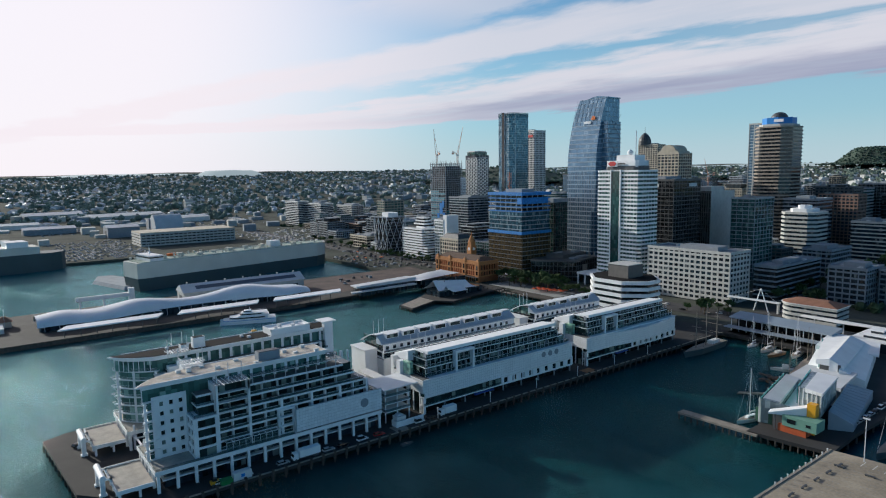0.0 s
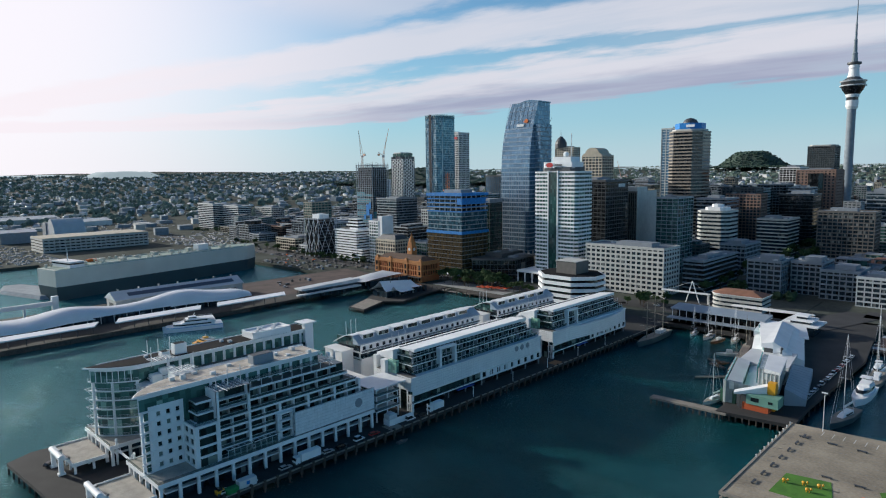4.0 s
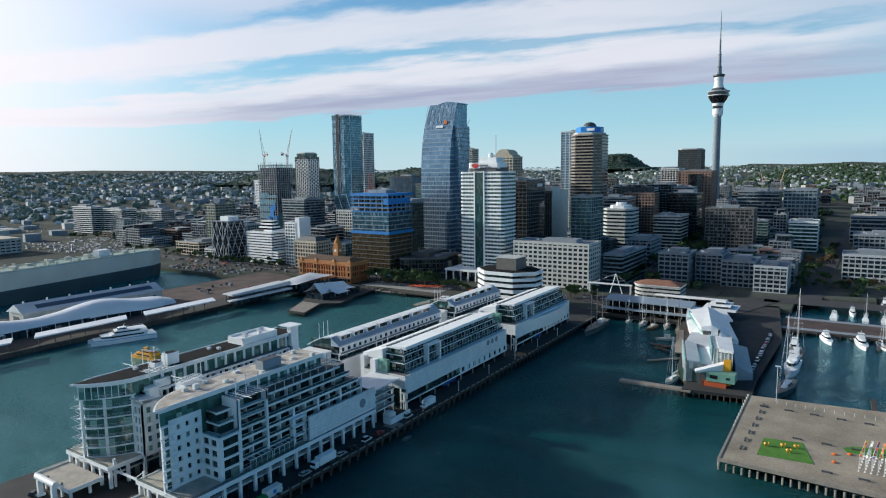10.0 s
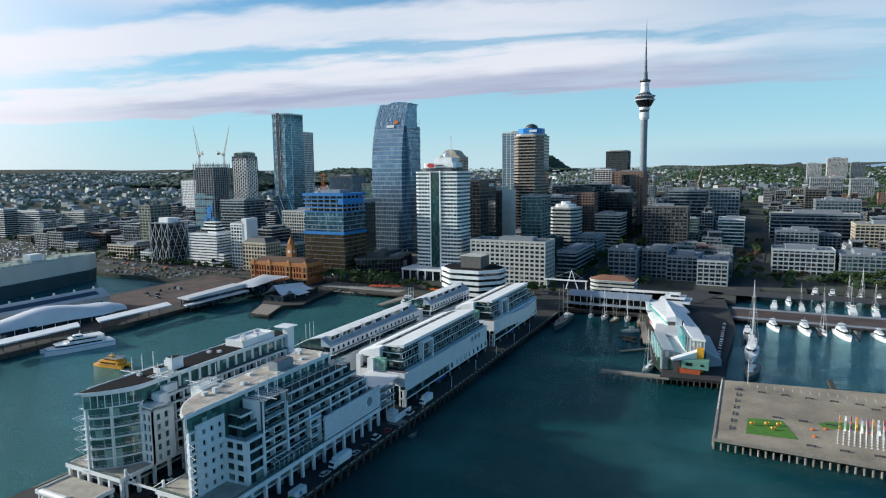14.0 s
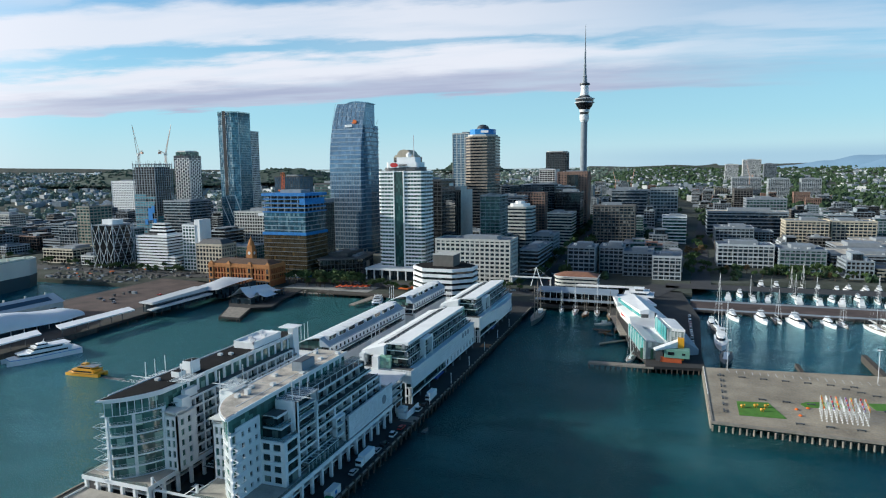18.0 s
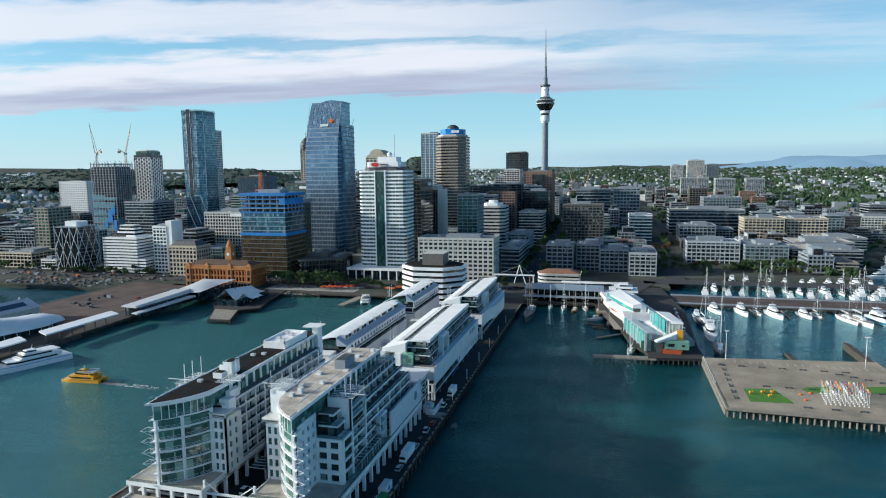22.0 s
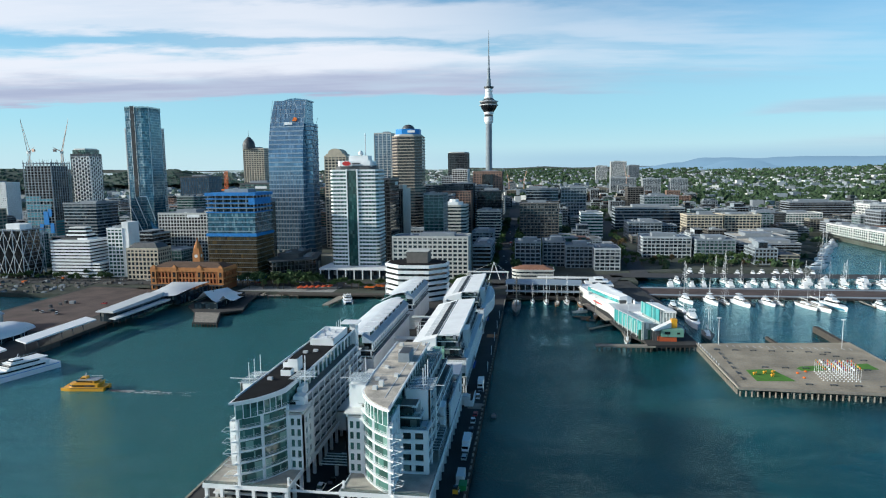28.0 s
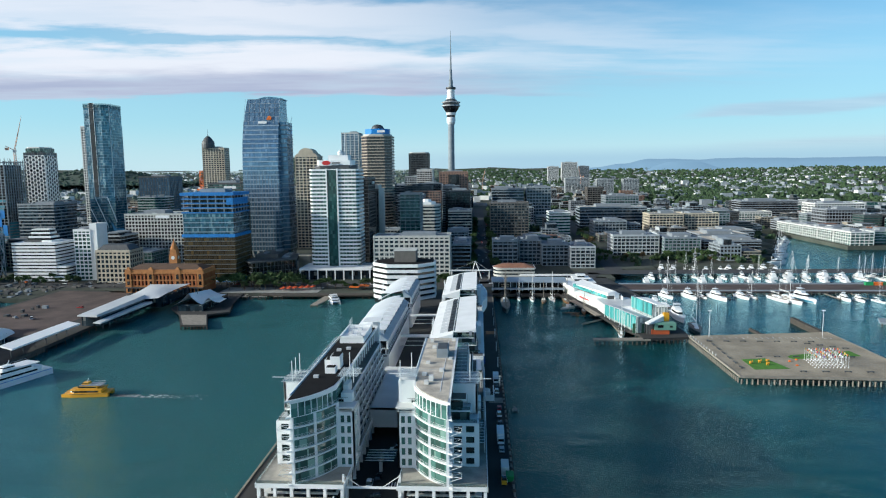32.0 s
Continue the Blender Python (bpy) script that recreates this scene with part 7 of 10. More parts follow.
part("roof_glazing", k, material("solar_blue", (0.03, 0.06, 0.1), 0.3), t)
me = Kit().box(0, 0.2, -2.4, 2.4, 2.0, 5.0).mesh("window", DARKGLASS)
for i in range(8):
    part("window", me, DARKGLASS, t, at=(10, -42 + 12 * i, 0))
me = Kit().box(-0.5, 0.5, -0.5, 0.5, 13.0, 15).mesh("vent", PALE)
for i in range(7):
    part("vent", me, PALE, t, at=(0, -45 + 15 * i, 0))
part("door", Kit().box(-4, 4, -50.2, -50, 0, 5.5), DARKGREY, t)

t = thing("gangway_tower", (-330, 196, 3.4), "pale steel passenger gangway on wheels", "gangway")
part("tower", Kit().box(-2, 2, 28, 32, 0, 13), STEEL, t)
part("boom", Kit().box(-1.5, 1.5, -8, 30, 6.5, 9.5), STEEL, t)
for y in (-6, 10):
    part("leg", Kit().box(-1.2, 1.2, y, y + 1.2, 0, 6.5), STEEL, t)
t = thing("wharf_end_hut", (-303, 142, 3.4), "small red-roofed wharf hut with a flagpole", "hut")
part("wall", Kit().box(-4, 4, -4, 4, 0, 4), CREAM, t)
part("roof", Kit().prism([(-5, -5), (5, -5), (5, 5), (-5, 5)], 4, 7.4, [(-1, -1), (1, -1), (1, 1), (-1, 1)]), TERRACOTTA, t)
part("flagpole", Kit().rod((7, 0, 0), (7, 0, 14), 0.12, 6), STEEL, t)
for i in range(3):
    part("outbuilding", Kit().box(6 + 6 * i, 10 + 6 * i, -6, -1, 0, 3.2), WHITE2, t)

# the car carrier at the next berth
DECKGREEN = material("ship_deck_green", (0.3, 0.38, 0.32), 0.7, vary=0.25, scale=0.1)
CREAMPAINT = material("ship_cream", (0.6, 0.58, 0.5), 0.5, vary=0.1)
t = thing("car_carrier_ship", (-436, 345, 0), "huge slab-sided car carrier, pale grey above a dark hull", "ship", turn=11)
hull = [(-15, -104), (15, -104), (16, -95), (16, 92), (9, 108), (0, 114), (-9, 108), (-16, 92), (-16, -95)]
part("hull", Kit().prism([(x * 0.93, y * 0.985) for x, y in hull], -3, 11.5, hull), HULLDARK, t, "dark blue-green hull")
part("superstructure", Kit().prism([(x, y) for x, y in hull], 11.5, 25.5, [(x * 0.98, y) for x, y in hull]), HULLGREY, t, "pale grey upper sides")
part("top_deck", Kit().prism([(x * 0.94, y * 0.97) for x, y in hull], 25.5, 25.9), DECKGREEN, t, "pale green top deck")
part("bridge", Kit().box(-15, 15, -92, -80, 25.6, 31), HULLWHITE, t)
part("bridge_windows", Kit().box(-15.1, 15.1, -92.1, -79.9, 28.6, 29.8), DARKGLASS, t)
part("funnel", Kit().box(-4, 4, 40, 52, 25.6, 32), HULLWHITE, t)
part("ship_mast", Kit().rod((0, -86, 31), (0, -86, 42), 0.5, 6, 0.2), STEEL, t)
rng = random.Random(3)
me = Kit().lathe([(25.7, 0.8), (27.6, 0.8), (27.8, 1.2), (28.6, 1.2), (28.8, 0.2)], 10).mesh("deck_vent", CREAMPAINT)
for i in range(38):
    part("deck_vent", me, CREAMPAINT, t, at=(rng.choice((-12, -9, 9, 12)), -100 + 5.3 * i + rng.uniform(-2, 2), 0))
for i in range(9):
    x, y, w = rng.uniform(-9, 9), -74 + 18 * i, rng.uniform(1.2, 2.6)
    part("deck_house", Kit().box(x - w, x + w, y - 2.6, y + 2.6, 25.8, 25.9 + rng.uniform(1.6, 3.4)), CREAMPAINT, t)
for sx in (-14.6, 14.6):
    part("bulwark", Kit().box(sx - 0.15, sx + 0.15, -92, 88, 25.6, 26.9), HULLGREY, t)
part("lifeboat", Kit().prism([(-1.4, -4), (1.4, -4), (1.6, 0), (1.4, 4), (-1.4, 4), (-1.6, 0)], 26.2, 28.4), ORANGE, t, at=(-12, -60, 0))
for y0, y1, z0, z1 in ((-98, -84, 13, 14.2), (60, 72, 15, 16.5), (10, 22, 7.5, 9)):
    part("side_marking", Kit().box(-16.3, -16.0, y0, y1, z0, z1), DARKGREY if z0 > 10 else WHITE2, t)
me = Kit().box(-0.15, 0.15, -1.2, 1.2, 0, 1.6).mesh("side_port", DARKGLASS)
for i in range(6):
    part("side_port", me, DARKGLASS, t, at=(-16.1, 78 + 3 * i, 19))
t = thing("docked_ship", (-622, 150, 0), "dark-hulled ship with a pale deckhouse at the far port", "ship", turn=8)
part("hull", Kit().prism([(-15, -95), (15, -95), (16, 50), (10, 62), (0, 68), (-10, 62), (-16, 50)], -3, 20), HULLDARK, t)
part("superstructure", Kit().prism([(-15, -95), (15, -95), (15, 40), (-15, 40)], 20, 28), HULLGREY, t)
part("deckhouse", Kit().box(-13, 13, 10, 30, 28, 34), HULLWHITE, t)

# the dolphin quay and the port
solid("breakwater", Kit().prism([(-512, 226), (-480, 218), (-418, 236), (-412, 250), (-470, 262), (-510, 245)], -3, 3.0, [(-508, 230), (-480, 223), (-424, 239), (-420, 248), (-470, 256), (-506, 243)]),
      CONCRETE, "low rubble-edged mooring quay in the water", "quay", kind="structure")
t = thing("port_car_park", (-790, 392, 3.5), "long pale multi-storey car park building at the port", "building")
part("core", Kit().box(-28, 28, -66, 66, 0, 18), DARKGLASS, t)
for i in range(5):
    part("deck_band", Kit().box(-29, 29, -67, 67, 4 * i, 4 * i + 2.4), PALE, t)
me = Kit().box(-0.5, 0.5, -0.6, 0.6, 0, 19).mesh("fin", PALE)
for i in range(22):
    part("fin", me, PALE, t, at=(29, -66 + 6.3 * i, 0))
part("roof", Kit().box(-29, 29, -67, 67, 18.4, 19.4), CREAM, t)


def shed(x, y, w, d, h, turn, mat, roofmat, label):
    SPACE.append((x - max(w, d) / 2, x + max(w, d) / 2, y - max(w, d) / 2, y + max(w, d) / 2))
    s = thing("port_shed", (x, y, land_z(x, y) - 0.3), label, "building", "port sheds", turn=turn)
    part("wall", Kit().box(-w / 2, w / 2, -d / 2, d / 2, 0, h), mat, s)
    k = Kit()
    k.v = [(-w / 2 - 0.6, -d / 2 - 0.6, h), (0, -d / 2 - 0.6, h + w * 0.09), (w / 2 + 0.6, -d / 2 - 0.6, h), (-w / 2 - 0.6, d / 2 + 0.6, h), (0, d / 2 + 0.6, h + w * 0.09), (w / 2 + 0.6, d / 2 + 0.6, h)]
    k.f = [(0, 2, 1), (3, 4, 5), (0, 1, 4, 3), (1, 2, 5, 4), (0, 3, 5, 2)]
    part("roof", k, roofmat, s)
    part("door", Kit().box(-w * 0.2, w * 0.2, -d / 2 - 0.15, -d / 2, 0, h * 0.7), DARKGREY, s)


shed(-1410, 430, 60, 160, 11, 8, PALE, WHITE2, "very long low port shed with a white roof")
shed(-960, 338, 40, 48, 17, 0, GREY, METALROOF, "square grey port shed")
shed(-1250, 520, 50, 90, 10, 12, WHITE2, WHITE2, "low white port shed")
shed(-1550, 300, 60, 120, 12, 5, PALE, METALROOF, "low pale port shed")
shed(-1120, 250, 40, 80, 10, 0, CONCRETE, METALROOF, "low concrete port shed")
shed(-1300, 200, 40, 100, 9, 0, WHITE2, WHITE2, "low white port shed")
t = thing("domed_hall", (-1022, 425, 3.6), "blue-grey vaulted storage hall", "building")
k = Kit()
prof = [(-24 + 48 * i / 14, 30 * math.sin(math.pi * i / 14) ** 0.7 if 0 < i < 14 else 0) for i in range(15)]
k.v = [(x, -24, z) for x, z in prof] + [(x, 24, z) for x, z in prof]
k.f = [tuple(range(15))[::-1], tuple(range(15, 30))] + [(i, i + 1, 16 + i, 15 + i) for i in range(14)] + [(14, 0, 15, 29)]
part("vault", k, METALROOF, t)
part("annexe", Kit().box(-40, -20, -26, 20, 0, 22), GREY, t)

# the ferry terminal
SPACE.append((-275, -160, 380, 485))
t = thing("ferry_terminal", (-240, 415, 3.4), "long low ferry terminal with a swept pale roof", "building")
part("hall", Kit().box(-9, 3.4, -38, 20, 0, 6.5), GLASS, t)
part("hall_roof", Kit().prism([(-10.5, -40), (3.5, -42), (3.5, 16), (-10.5, 16)], 6.5, [7.2, 8.0, 9.6, 8.8]), METALROOF, t)
part("walk_roof", Kit().prism([(4.5, -48), (10.5, -50), (10.5, 12), (4.5, 12)], 4.2, [4.6, 5.0, 5.6, 5.2]), METALROOF, t, "lower pale walkway roof")
me = Kit().rod((0, 0, 0), (0, 0, 4.3), 0.16, 6).mesh("post", DARKGREY)
for i in range(9):
    part("post", me, DARKGREY, t, at=(9.6, -46 + 7 * i, 0))
part("mullion_band", Kit().box(3.42, 3.6, -39, 15, 5.6, 6.5), DARKGREY, t)
k = Kit()
# a kite-shaped sail that sags between its four high corners
corners = [Vector((-12, 15, 7.4)), Vector((15, 12, 8.0)), Vector((21, 50, 11.6)), Vector((-14, 56, 10.0))]
for i in range(13):
    for j in range(9):
        u, v = i / 12, j / 8
        q = corners[0].lerp(corners[1], v).lerp(corners[3].lerp(corners[2], v), u)
        k.v.append((q.x + 3.5 * math.sin(math.pi * u) * (0.5 - v), q.y + 4 * math.sin(math.pi * v) * (u - 0.5), q.z + 3.2 * math.sin(math.pi * u) * math.sin(math.pi * v) - 0.6 * math.sin(math.pi * v)))
for i in range(12):
    for j in range(8):
        a = i * 9 + j
        k.f.append((a, a + 1, a + 10, a + 9))
s = part("swept_roof", k, METALROOF, t, "domed silver roof sail")
s.data.shade_smooth()
part("hall_wall", Kit().box(-13, 14, 18, 62, 0, 7.4), GLASS, t)
fq = thing("ferry_pier", (0, 0, 0), "timber ferry pier on piles", "pier", kind="structure")
part("deck", Kit().prism([(-188, 382), (-171, 382), (-184, 412), (-172, 421), (-180, 446), (-188, 490), (-220, 490), (-219, 432), (-203, 412)], 1.8, 3.0), DECK, fq)
part("timber_deck", Kit().prism([(-187, 383), (-172, 383), (-184, 411), (-202, 411)], 3.0, 3.04), PALETIMBER, fq)
piles(fq, [(-188 + 2.1 * i, 382.2) for i in range(9)] + [(-171 - 0.43 * 3 * i, 382 + 3 * i) for i in range(11)] + [(-188 - 0.5 * 3 * i, 382 + 3 * i) for i in range(11)] + [(-174 - i, 424 + 4 * i) for i in range(6)])
t = thing("pier_pavilion", (-200, 432, 3.0), "ferry pavilion with pointed pale tent roofs", "building")
part("hall", Kit().box(-9, 9, -10, 34, 0, 4.5), GLASS, t)
def sail(name, left, ridge, right, lab=""):
    """A tent roof of two sagging slopes: each line is a front and a back point."""
    k = Kit()
    n = 6
    for i in range(n + 1):
        u = i / n
        a, r, b_ = (Vector(q[0]).lerp(Vector(q[1]), u) for q in (left, ridge, right))
        for v in (0, 0.33, 0.66, 1):
            q = a.lerp(r, v)
            k.v.append((q.x, q.y, q.z - 1.1 * math.sin(math.pi * v)))
        for v in (0.33, 0.66, 1):
            q = r.lerp(b_, v)
            k.v.append((q.x, q.y, q.z - 1.1 * math.sin(math.pi * v)))
    for i in range(n):
        for j in range(6):
            c = i * 7 + j
            k.f.append((c, c + 1, c + 8, c + 7))
    return part(name, k, CLOUDSKIN, t, lab)


sail("tent_roof", [(-11, -13, 4.6), (-11, 26, 4.8)], [(-2, -8, 12.0), (0, 24, 9.4)], [(8, -10, 4.8), (11, 26, 5.0)], "pointed pale tent roof")
sail("tent_roof", [(4, -4, 5.0), (6, 14, 5.0)], [(11, -5, 8.6), (12, 12, 7.6)], [(17, -1, 4.4), (17, 13, 4.6)], "small pointed side sail")
part("spire", Kit().rod((0, 2, 8), (0, 2, 16), 0.3, 6, 0.1), DARKGREY, t)


def catamaran(x, y, turn, hull, label, length=36, name="ferry_boat"):
    """A fast ferry: two hulls, a long cabin, a wheelhouse and a mast."""
    b = thing(name, (x, y, 0), label, "boat", turn=turn)
    s = length / 36
    for sx in (-1, 1):
        part("hull", Kit().prism([(sx * 4.2 * s - 1.5 * s, -17 * s), (sx * 4.2 * s + 1.5 * s, -17 * s), (sx * 4.2 * s + 1.4 * s, 10 * s), (sx * 4.2 * s, 18 * s), (sx * 4.2 * s - 1.4 * s, 10 * s)], -0.6, 2.4 * s), hull, b)
    part("main_deck", Kit().prism([(-5.7 * s, -17 * s), (5.7 * s, -17 * s), (5.7 * s, 9 * s), (3.4 * s, 16 * s), (-3.4 * s, 16 * s), (-5.7 * s, 9 * s)], 2.2 * s, 3.0 * s), hull, b)
    part("cabin", Kit().prism([(-5.2 * s, -12 * s), (5.2 * s, -12 * s), (5.0 * s, 8 * s), (3 * s, 12 * s), (-3 * s, 12 * s), (-5.0 * s, 8 * s)], 3.0 * s, (5.4 if hull is YELLOW else 4.7) * s), HULLWHITE if hull is not YELLOW else hull, b)
    part("cabin_window_band", Kit().prism([(-5.28 * s, -10 * s), (5.28 * s, -10 * s), (5.08 * s, 7.9 * s), (3.0 * s, 12.1 * s), (-3.0 * s, 12.1 * s), (-5.08 * s, 7.9 * s)], 3.5 * s, (4.8 if hull is YELLOW else 4.3) * s), DARKGLASS, b)
    up = lambda h: (h if hull is YELLOW else 3 + (h - 3) * 0.7) * s
    trim = hull if hull is YELLOW else HULLWHITE
    part("hull_stripe", Kit().prism([(-5.78 * s, -16 * s), (5.78 * s, -16 * s), (5.78 * s, 9 * s), (3.46 * s, 16.1 * s), (-3.46 * s, 16.1 * s), (-5.78 * s, 9 * s)], 2.35 * s, 2.62 * s), DARKGREY if hull is YELLOW else SIGNBLUE, b)
    part("upper_deck", Kit().prism([(-5.0 * s, -13 * s), (5.0 * s, -13 * s), (4.4 * s, 7 * s), (-4.4 * s, 7 * s)], up(5.4), up(6.1)), trim, b)
    part("saloon", Kit().prism([(-4.3 * s, -9 * s), (4.3 * s, -9 * s), (3.6 * s, 5.5 * s), (-3.6 * s, 5.5 * s)], up(6.1), up(8.2), [(-4.1 * s, -9 * s), (4.1 * s, -9 * s), (3.2 * s, 4.2 * s), (-3.2 * s, 4.2 * s)]), trim, b)
    part("saloon_windows", Kit().prism([(-4.34 * s, -8 * s), (4.34 * s, -8 * s), (3.62 * s, 5.6 * s), (-3.62 * s, 5.6 * s)], up(6.7), up(7.7)), DARKGLASS, b)
    part("sun_deck", Kit().prism([(-4.4 * s, -12 * s), (4.4 * s, -12 * s), (3.6 * s, 4.6 * s), (-3.6 * s, 4.6 * s)], up(8.2), up(8.6)), GREY if hull is YELLOW else HULLWHITE, b)
    part("wheelhouse", Kit().prism([(-2.6 * s, -2 * s), (2.6 * s, -2 * s), (2.0 * s, 3.6 * s), (-2.0 * s, 3.6 * s)], up(8.6), up(10.4), [(-2.3 * s, -1.6 * s), (2.3 * s, -1.6 * s), (1.7 * s, 2.4 * s), (-1.7 * s, 2.4 * s)]), trim, b)
    part("wheelhouse_windows", Kit().prism([(-2.6 * s, -1.6 * s), (2.6 * s, -1.6 * s), (2.02 * s, 3.4 * s), (-2.02 * s, 3.4 * s)], up(9.2), up(9.9)), DARKGLASS, b)
    part("mast", Kit().rod((0, 0, up(10.2)), (0, -1.0 * s, up(13.2)), 0.18, 5), STEEL, b)
    for sx in (-1, 1):
        part("railing", Kit().rod((sx * 4.3 * s, -11.8 * s, up(9.6)), (sx * 3.9 * s, -2.5 * s, up(9.6)), 0.06, 4), STEEL, b)
    return b


YELLOW = material("yellow_hull", (0.75, 0.36, 0.02), 0.4, vary=0.06)
catamaran(-222.5, 279, 161, HULLWHITE, "white fast catamaran ferry moored at the wharf", 38)
catamaran(-174, 264, 96, YELLOW, "yellow harbour ferry with a dark upper deck", 21)
k = Kit()
rng = random.Random(31)
for i in range(170):
    f = rng.random() ** 1.4
    x, y = -162 + 42 * f, 263.4 - 1.0 * f + rng.choice((-1, 1)) * rng.uniform(0.2, 0.8 + 2.2 * f)
    a, r = len(k.v), rng.uniform(0.15, 0.55) * (1.25 - f)
    k.v += [(x + 2.6 * r * math.cos(q) * rng.uniform(0.6, 1.2), y + 0.8 * r * math.sin(q) * rng.uniform(0.6, 1.2), 0.04) for q in (0.3, 1.2, 2.2, 3.3, 4.2, 5.3)]
    k.f.append(tuple(range(a, a + 6)))
tagged(solid("wake_foam", k, WHITE2, "white foam of the yellow ferry's wake", "foam"), kind="stuff")
catamaran(-110, 470, 200, HULLWHITE, "white excursion boat at a small jetty", 24)
jt = thing("small_jetty", (0, 0, 0), "narrow timber jetty by the seawall", "jetty", kind="structure")
part("deck", Kit().prism([(-122, 446), (-117, 446), (-112, 490), (-119, 490)], 1.8, 2.6), PALETIMBER, jt)
piles(jt, [(-122 + 0.2 * i, 447 + 6 * i) for i in range(7)] + [(-117 + 0.2 * i, 447 + 6 * i) for i in range(7)])
# seawall boardwalk with piles
bw = thing("boardwalk", (0, 0, 0), "timber boardwalk along the city seawall", "boardwalk", kind="structure")
part("deck", Kit().prism([(-172, 482), (-150, 478), (-100, 480), (-66, 484), (-66, 492), (-172, 492)], 2.2, 3.3), TIMBER, bw)
piles(bw, [(-170 + 5 * i, 481 + 1.2 * math.sin(i)) for i in range(22)])
for x, y in ((-100, 500), (-93, 506), (-76, 514 - 20)):
    part("stall_roof", Kit().box(-4, 4, -3, 3, 2.6, 3.2), ORANGE, thing("market_stall", (x, y, 3.4), "orange-roofed market stall on the waterfront", "stall", "stalls"))

# ---------------------------------------------------------------- the western basin
sq = thing("wharf_square", (0, 0, 0), "broad pale concrete wharf square edged with piles", "square", kind="structure")
part("deck", Kit().prism([(119, 287), (200, 284.2), (200, 369), (119, 359)], 2.9, 3.5), SQUARE, sq)
piles(sq, [(119 + 2.4 * i, 286.3 - 0.083 * i) for i in range(34)] + [(200.3, 286 + 4.1 * i) for i in range(21)] + [(118.5, 289 + 2.3 * i) for i in range(31)], mat=PALETIMBER, r=0.34)
part("edge_beam", Kit().prism([(118.4, 286.4), (200.4, 283.6), (200.4, 284.6), (119.4, 287.4)], 2.8, 3.75).box(199.7, 200.4, 284.4, 369, 2.8, 3.7).box(118.4, 119.2, 287, 359, 2.8, 3.75), PALETIMBER, sq)
k = Kit()
for i in range(22):
    k.box(120 + 0.0, 199.5, 290 + 3.2 * i, 290.06 + 3.2 * i, 3.5, 3.506)
tagged(part("paving_joints", k, CONCRETE, sq), kind="stuff")
k = Kit()
for i in range(20):
    k.box(130 + 3.4 * i, 130.2 + 3.4 * i, 353, 357.5, 3.5, 3.512)
tagged(part("parking_lines", k, WHITE2, sq), kind="stuff")
for pts in ([(129.7, 313.2), (141.8, 315.5), (146.2, 298.5), (129.3, 297)], [(154, 318), (157, 321.2), (166.9, 323.8), (172, 320), (164, 315.4), (155.2, 314.6)], [(180, 326.7), (190.3, 329.5), (191, 320.1), (181.1, 319.1)]):
    solid("lawn_patch", Kit().prism(pts, 3.5, 3.62), GRASS, "bright green lawn patch set in the square", "lawn", "lawn patches")
rng = random.Random(11)
for i, (x, y) in enumerate(((131, 306), (136, 308), (140, 309), (138, 304))):
    a = thing("play_sculpture", (x, y, 3.6), "small yellow play sculpture on the lawn", "sculpture", "play sculptures")
    part("body", Kit().lathe([(0.5, 0.4), (0.9, 0.62), (1.2, 0.5), (1.4, 0.1)], 10), YELLOW, a)
    part("head", Kit().lathe([(0.7, 0.25), (1.1, 0.4), (1.5, 0.12)], 10, 1.0, 0.3), YELLOW, a)
    part("leg", Kit().box(-0.3, -0.1, -0.3, 0.3, 0, 0.6).box(0.5, 0.7, -0.2, 0.3, 0, 0.6), YELLOW, a)
bench_top = Kit().box(-1.6, 1.6, -0.35, 0.35, 0.4, 0.55)
for i, (x, y) in enumerate([(124 + 0.3 * j, 300 + 8 * j) for j in range(7)] + [(140 + 9 * j, 318) for j in range(6)] + [(150 + 10 * j, 294) for j in range(5)] + [(126 + 9 * j, 347) for j in range(7)] + [(176 + 5 * j, 343 - 3 * j) for j in range(4)]):
    b = thing("bench", (x, y, 3.5), "dark low block bench on the square", "bench", "benches on the square", turn=90 if i < 7 else 0)
    part("seat", bench_top.mesh("seat", DARKGREY) if i == 0 else bpy.data.meshes["seat"], DARKGREY, b)
    for s in (-1, 1):
        part("leg", Kit().box(s * 1.2 - 0.2, s * 1.2 + 0.2, -0.3, 0.3, 0, 0.4), DARKGREY, b)
for x, y in ((151.5, 310.3), (156, 313), (151.7, 303.5)):
    b = thing("bean_seat", (x, y, 3.5), "orange lounge seat on the square", "seat", "lounge seats")
    part("seat_body", Kit().lathe([(0, 0.6), (0.35, 0.75), (0.6, 0.4), (0.7, 0.1)], 8), ORANGE, b)
# rows of flags
flag_mats = [ORANGE, WHITE, material("violet_cloth", (0.2, 0.1, 0.35), 0.8), material("yellow_cloth", (0.7, 0.45, 0.08), 0.8), WHITE2, RED]
pole = Kit().rod((0, 0, 0), (0, 0, 6), 0.05, 5).mesh("pole", WHITE)
foot = Kit().box(-0.22, 0.22, -0.22, 0.22, 0, 0.3).mesh("base", WHITE)
flags = [Kit().box(0.05, 0.62, -0.03, 0.03, 5.0, 5.9).mesh("flag", m) for m in flag_mats]
for i in range(10):
    for j in range(6):
        x, y = 158.5 + 1.7 * i + 0.35 * j, 300.5 + 2.7 * j
        f = thing("flag", (x, y, 3.5), "tall feather flag in white and orange on a white base", "flag", "flags on the square", turn=rng.uniform(-40, 40))
        part("pole", pole, WHITE, f)
        part("base", foot, WHITE, f)
        part("flag_cloth", flags[(i * 7 + j * 3) % 6], None, f)
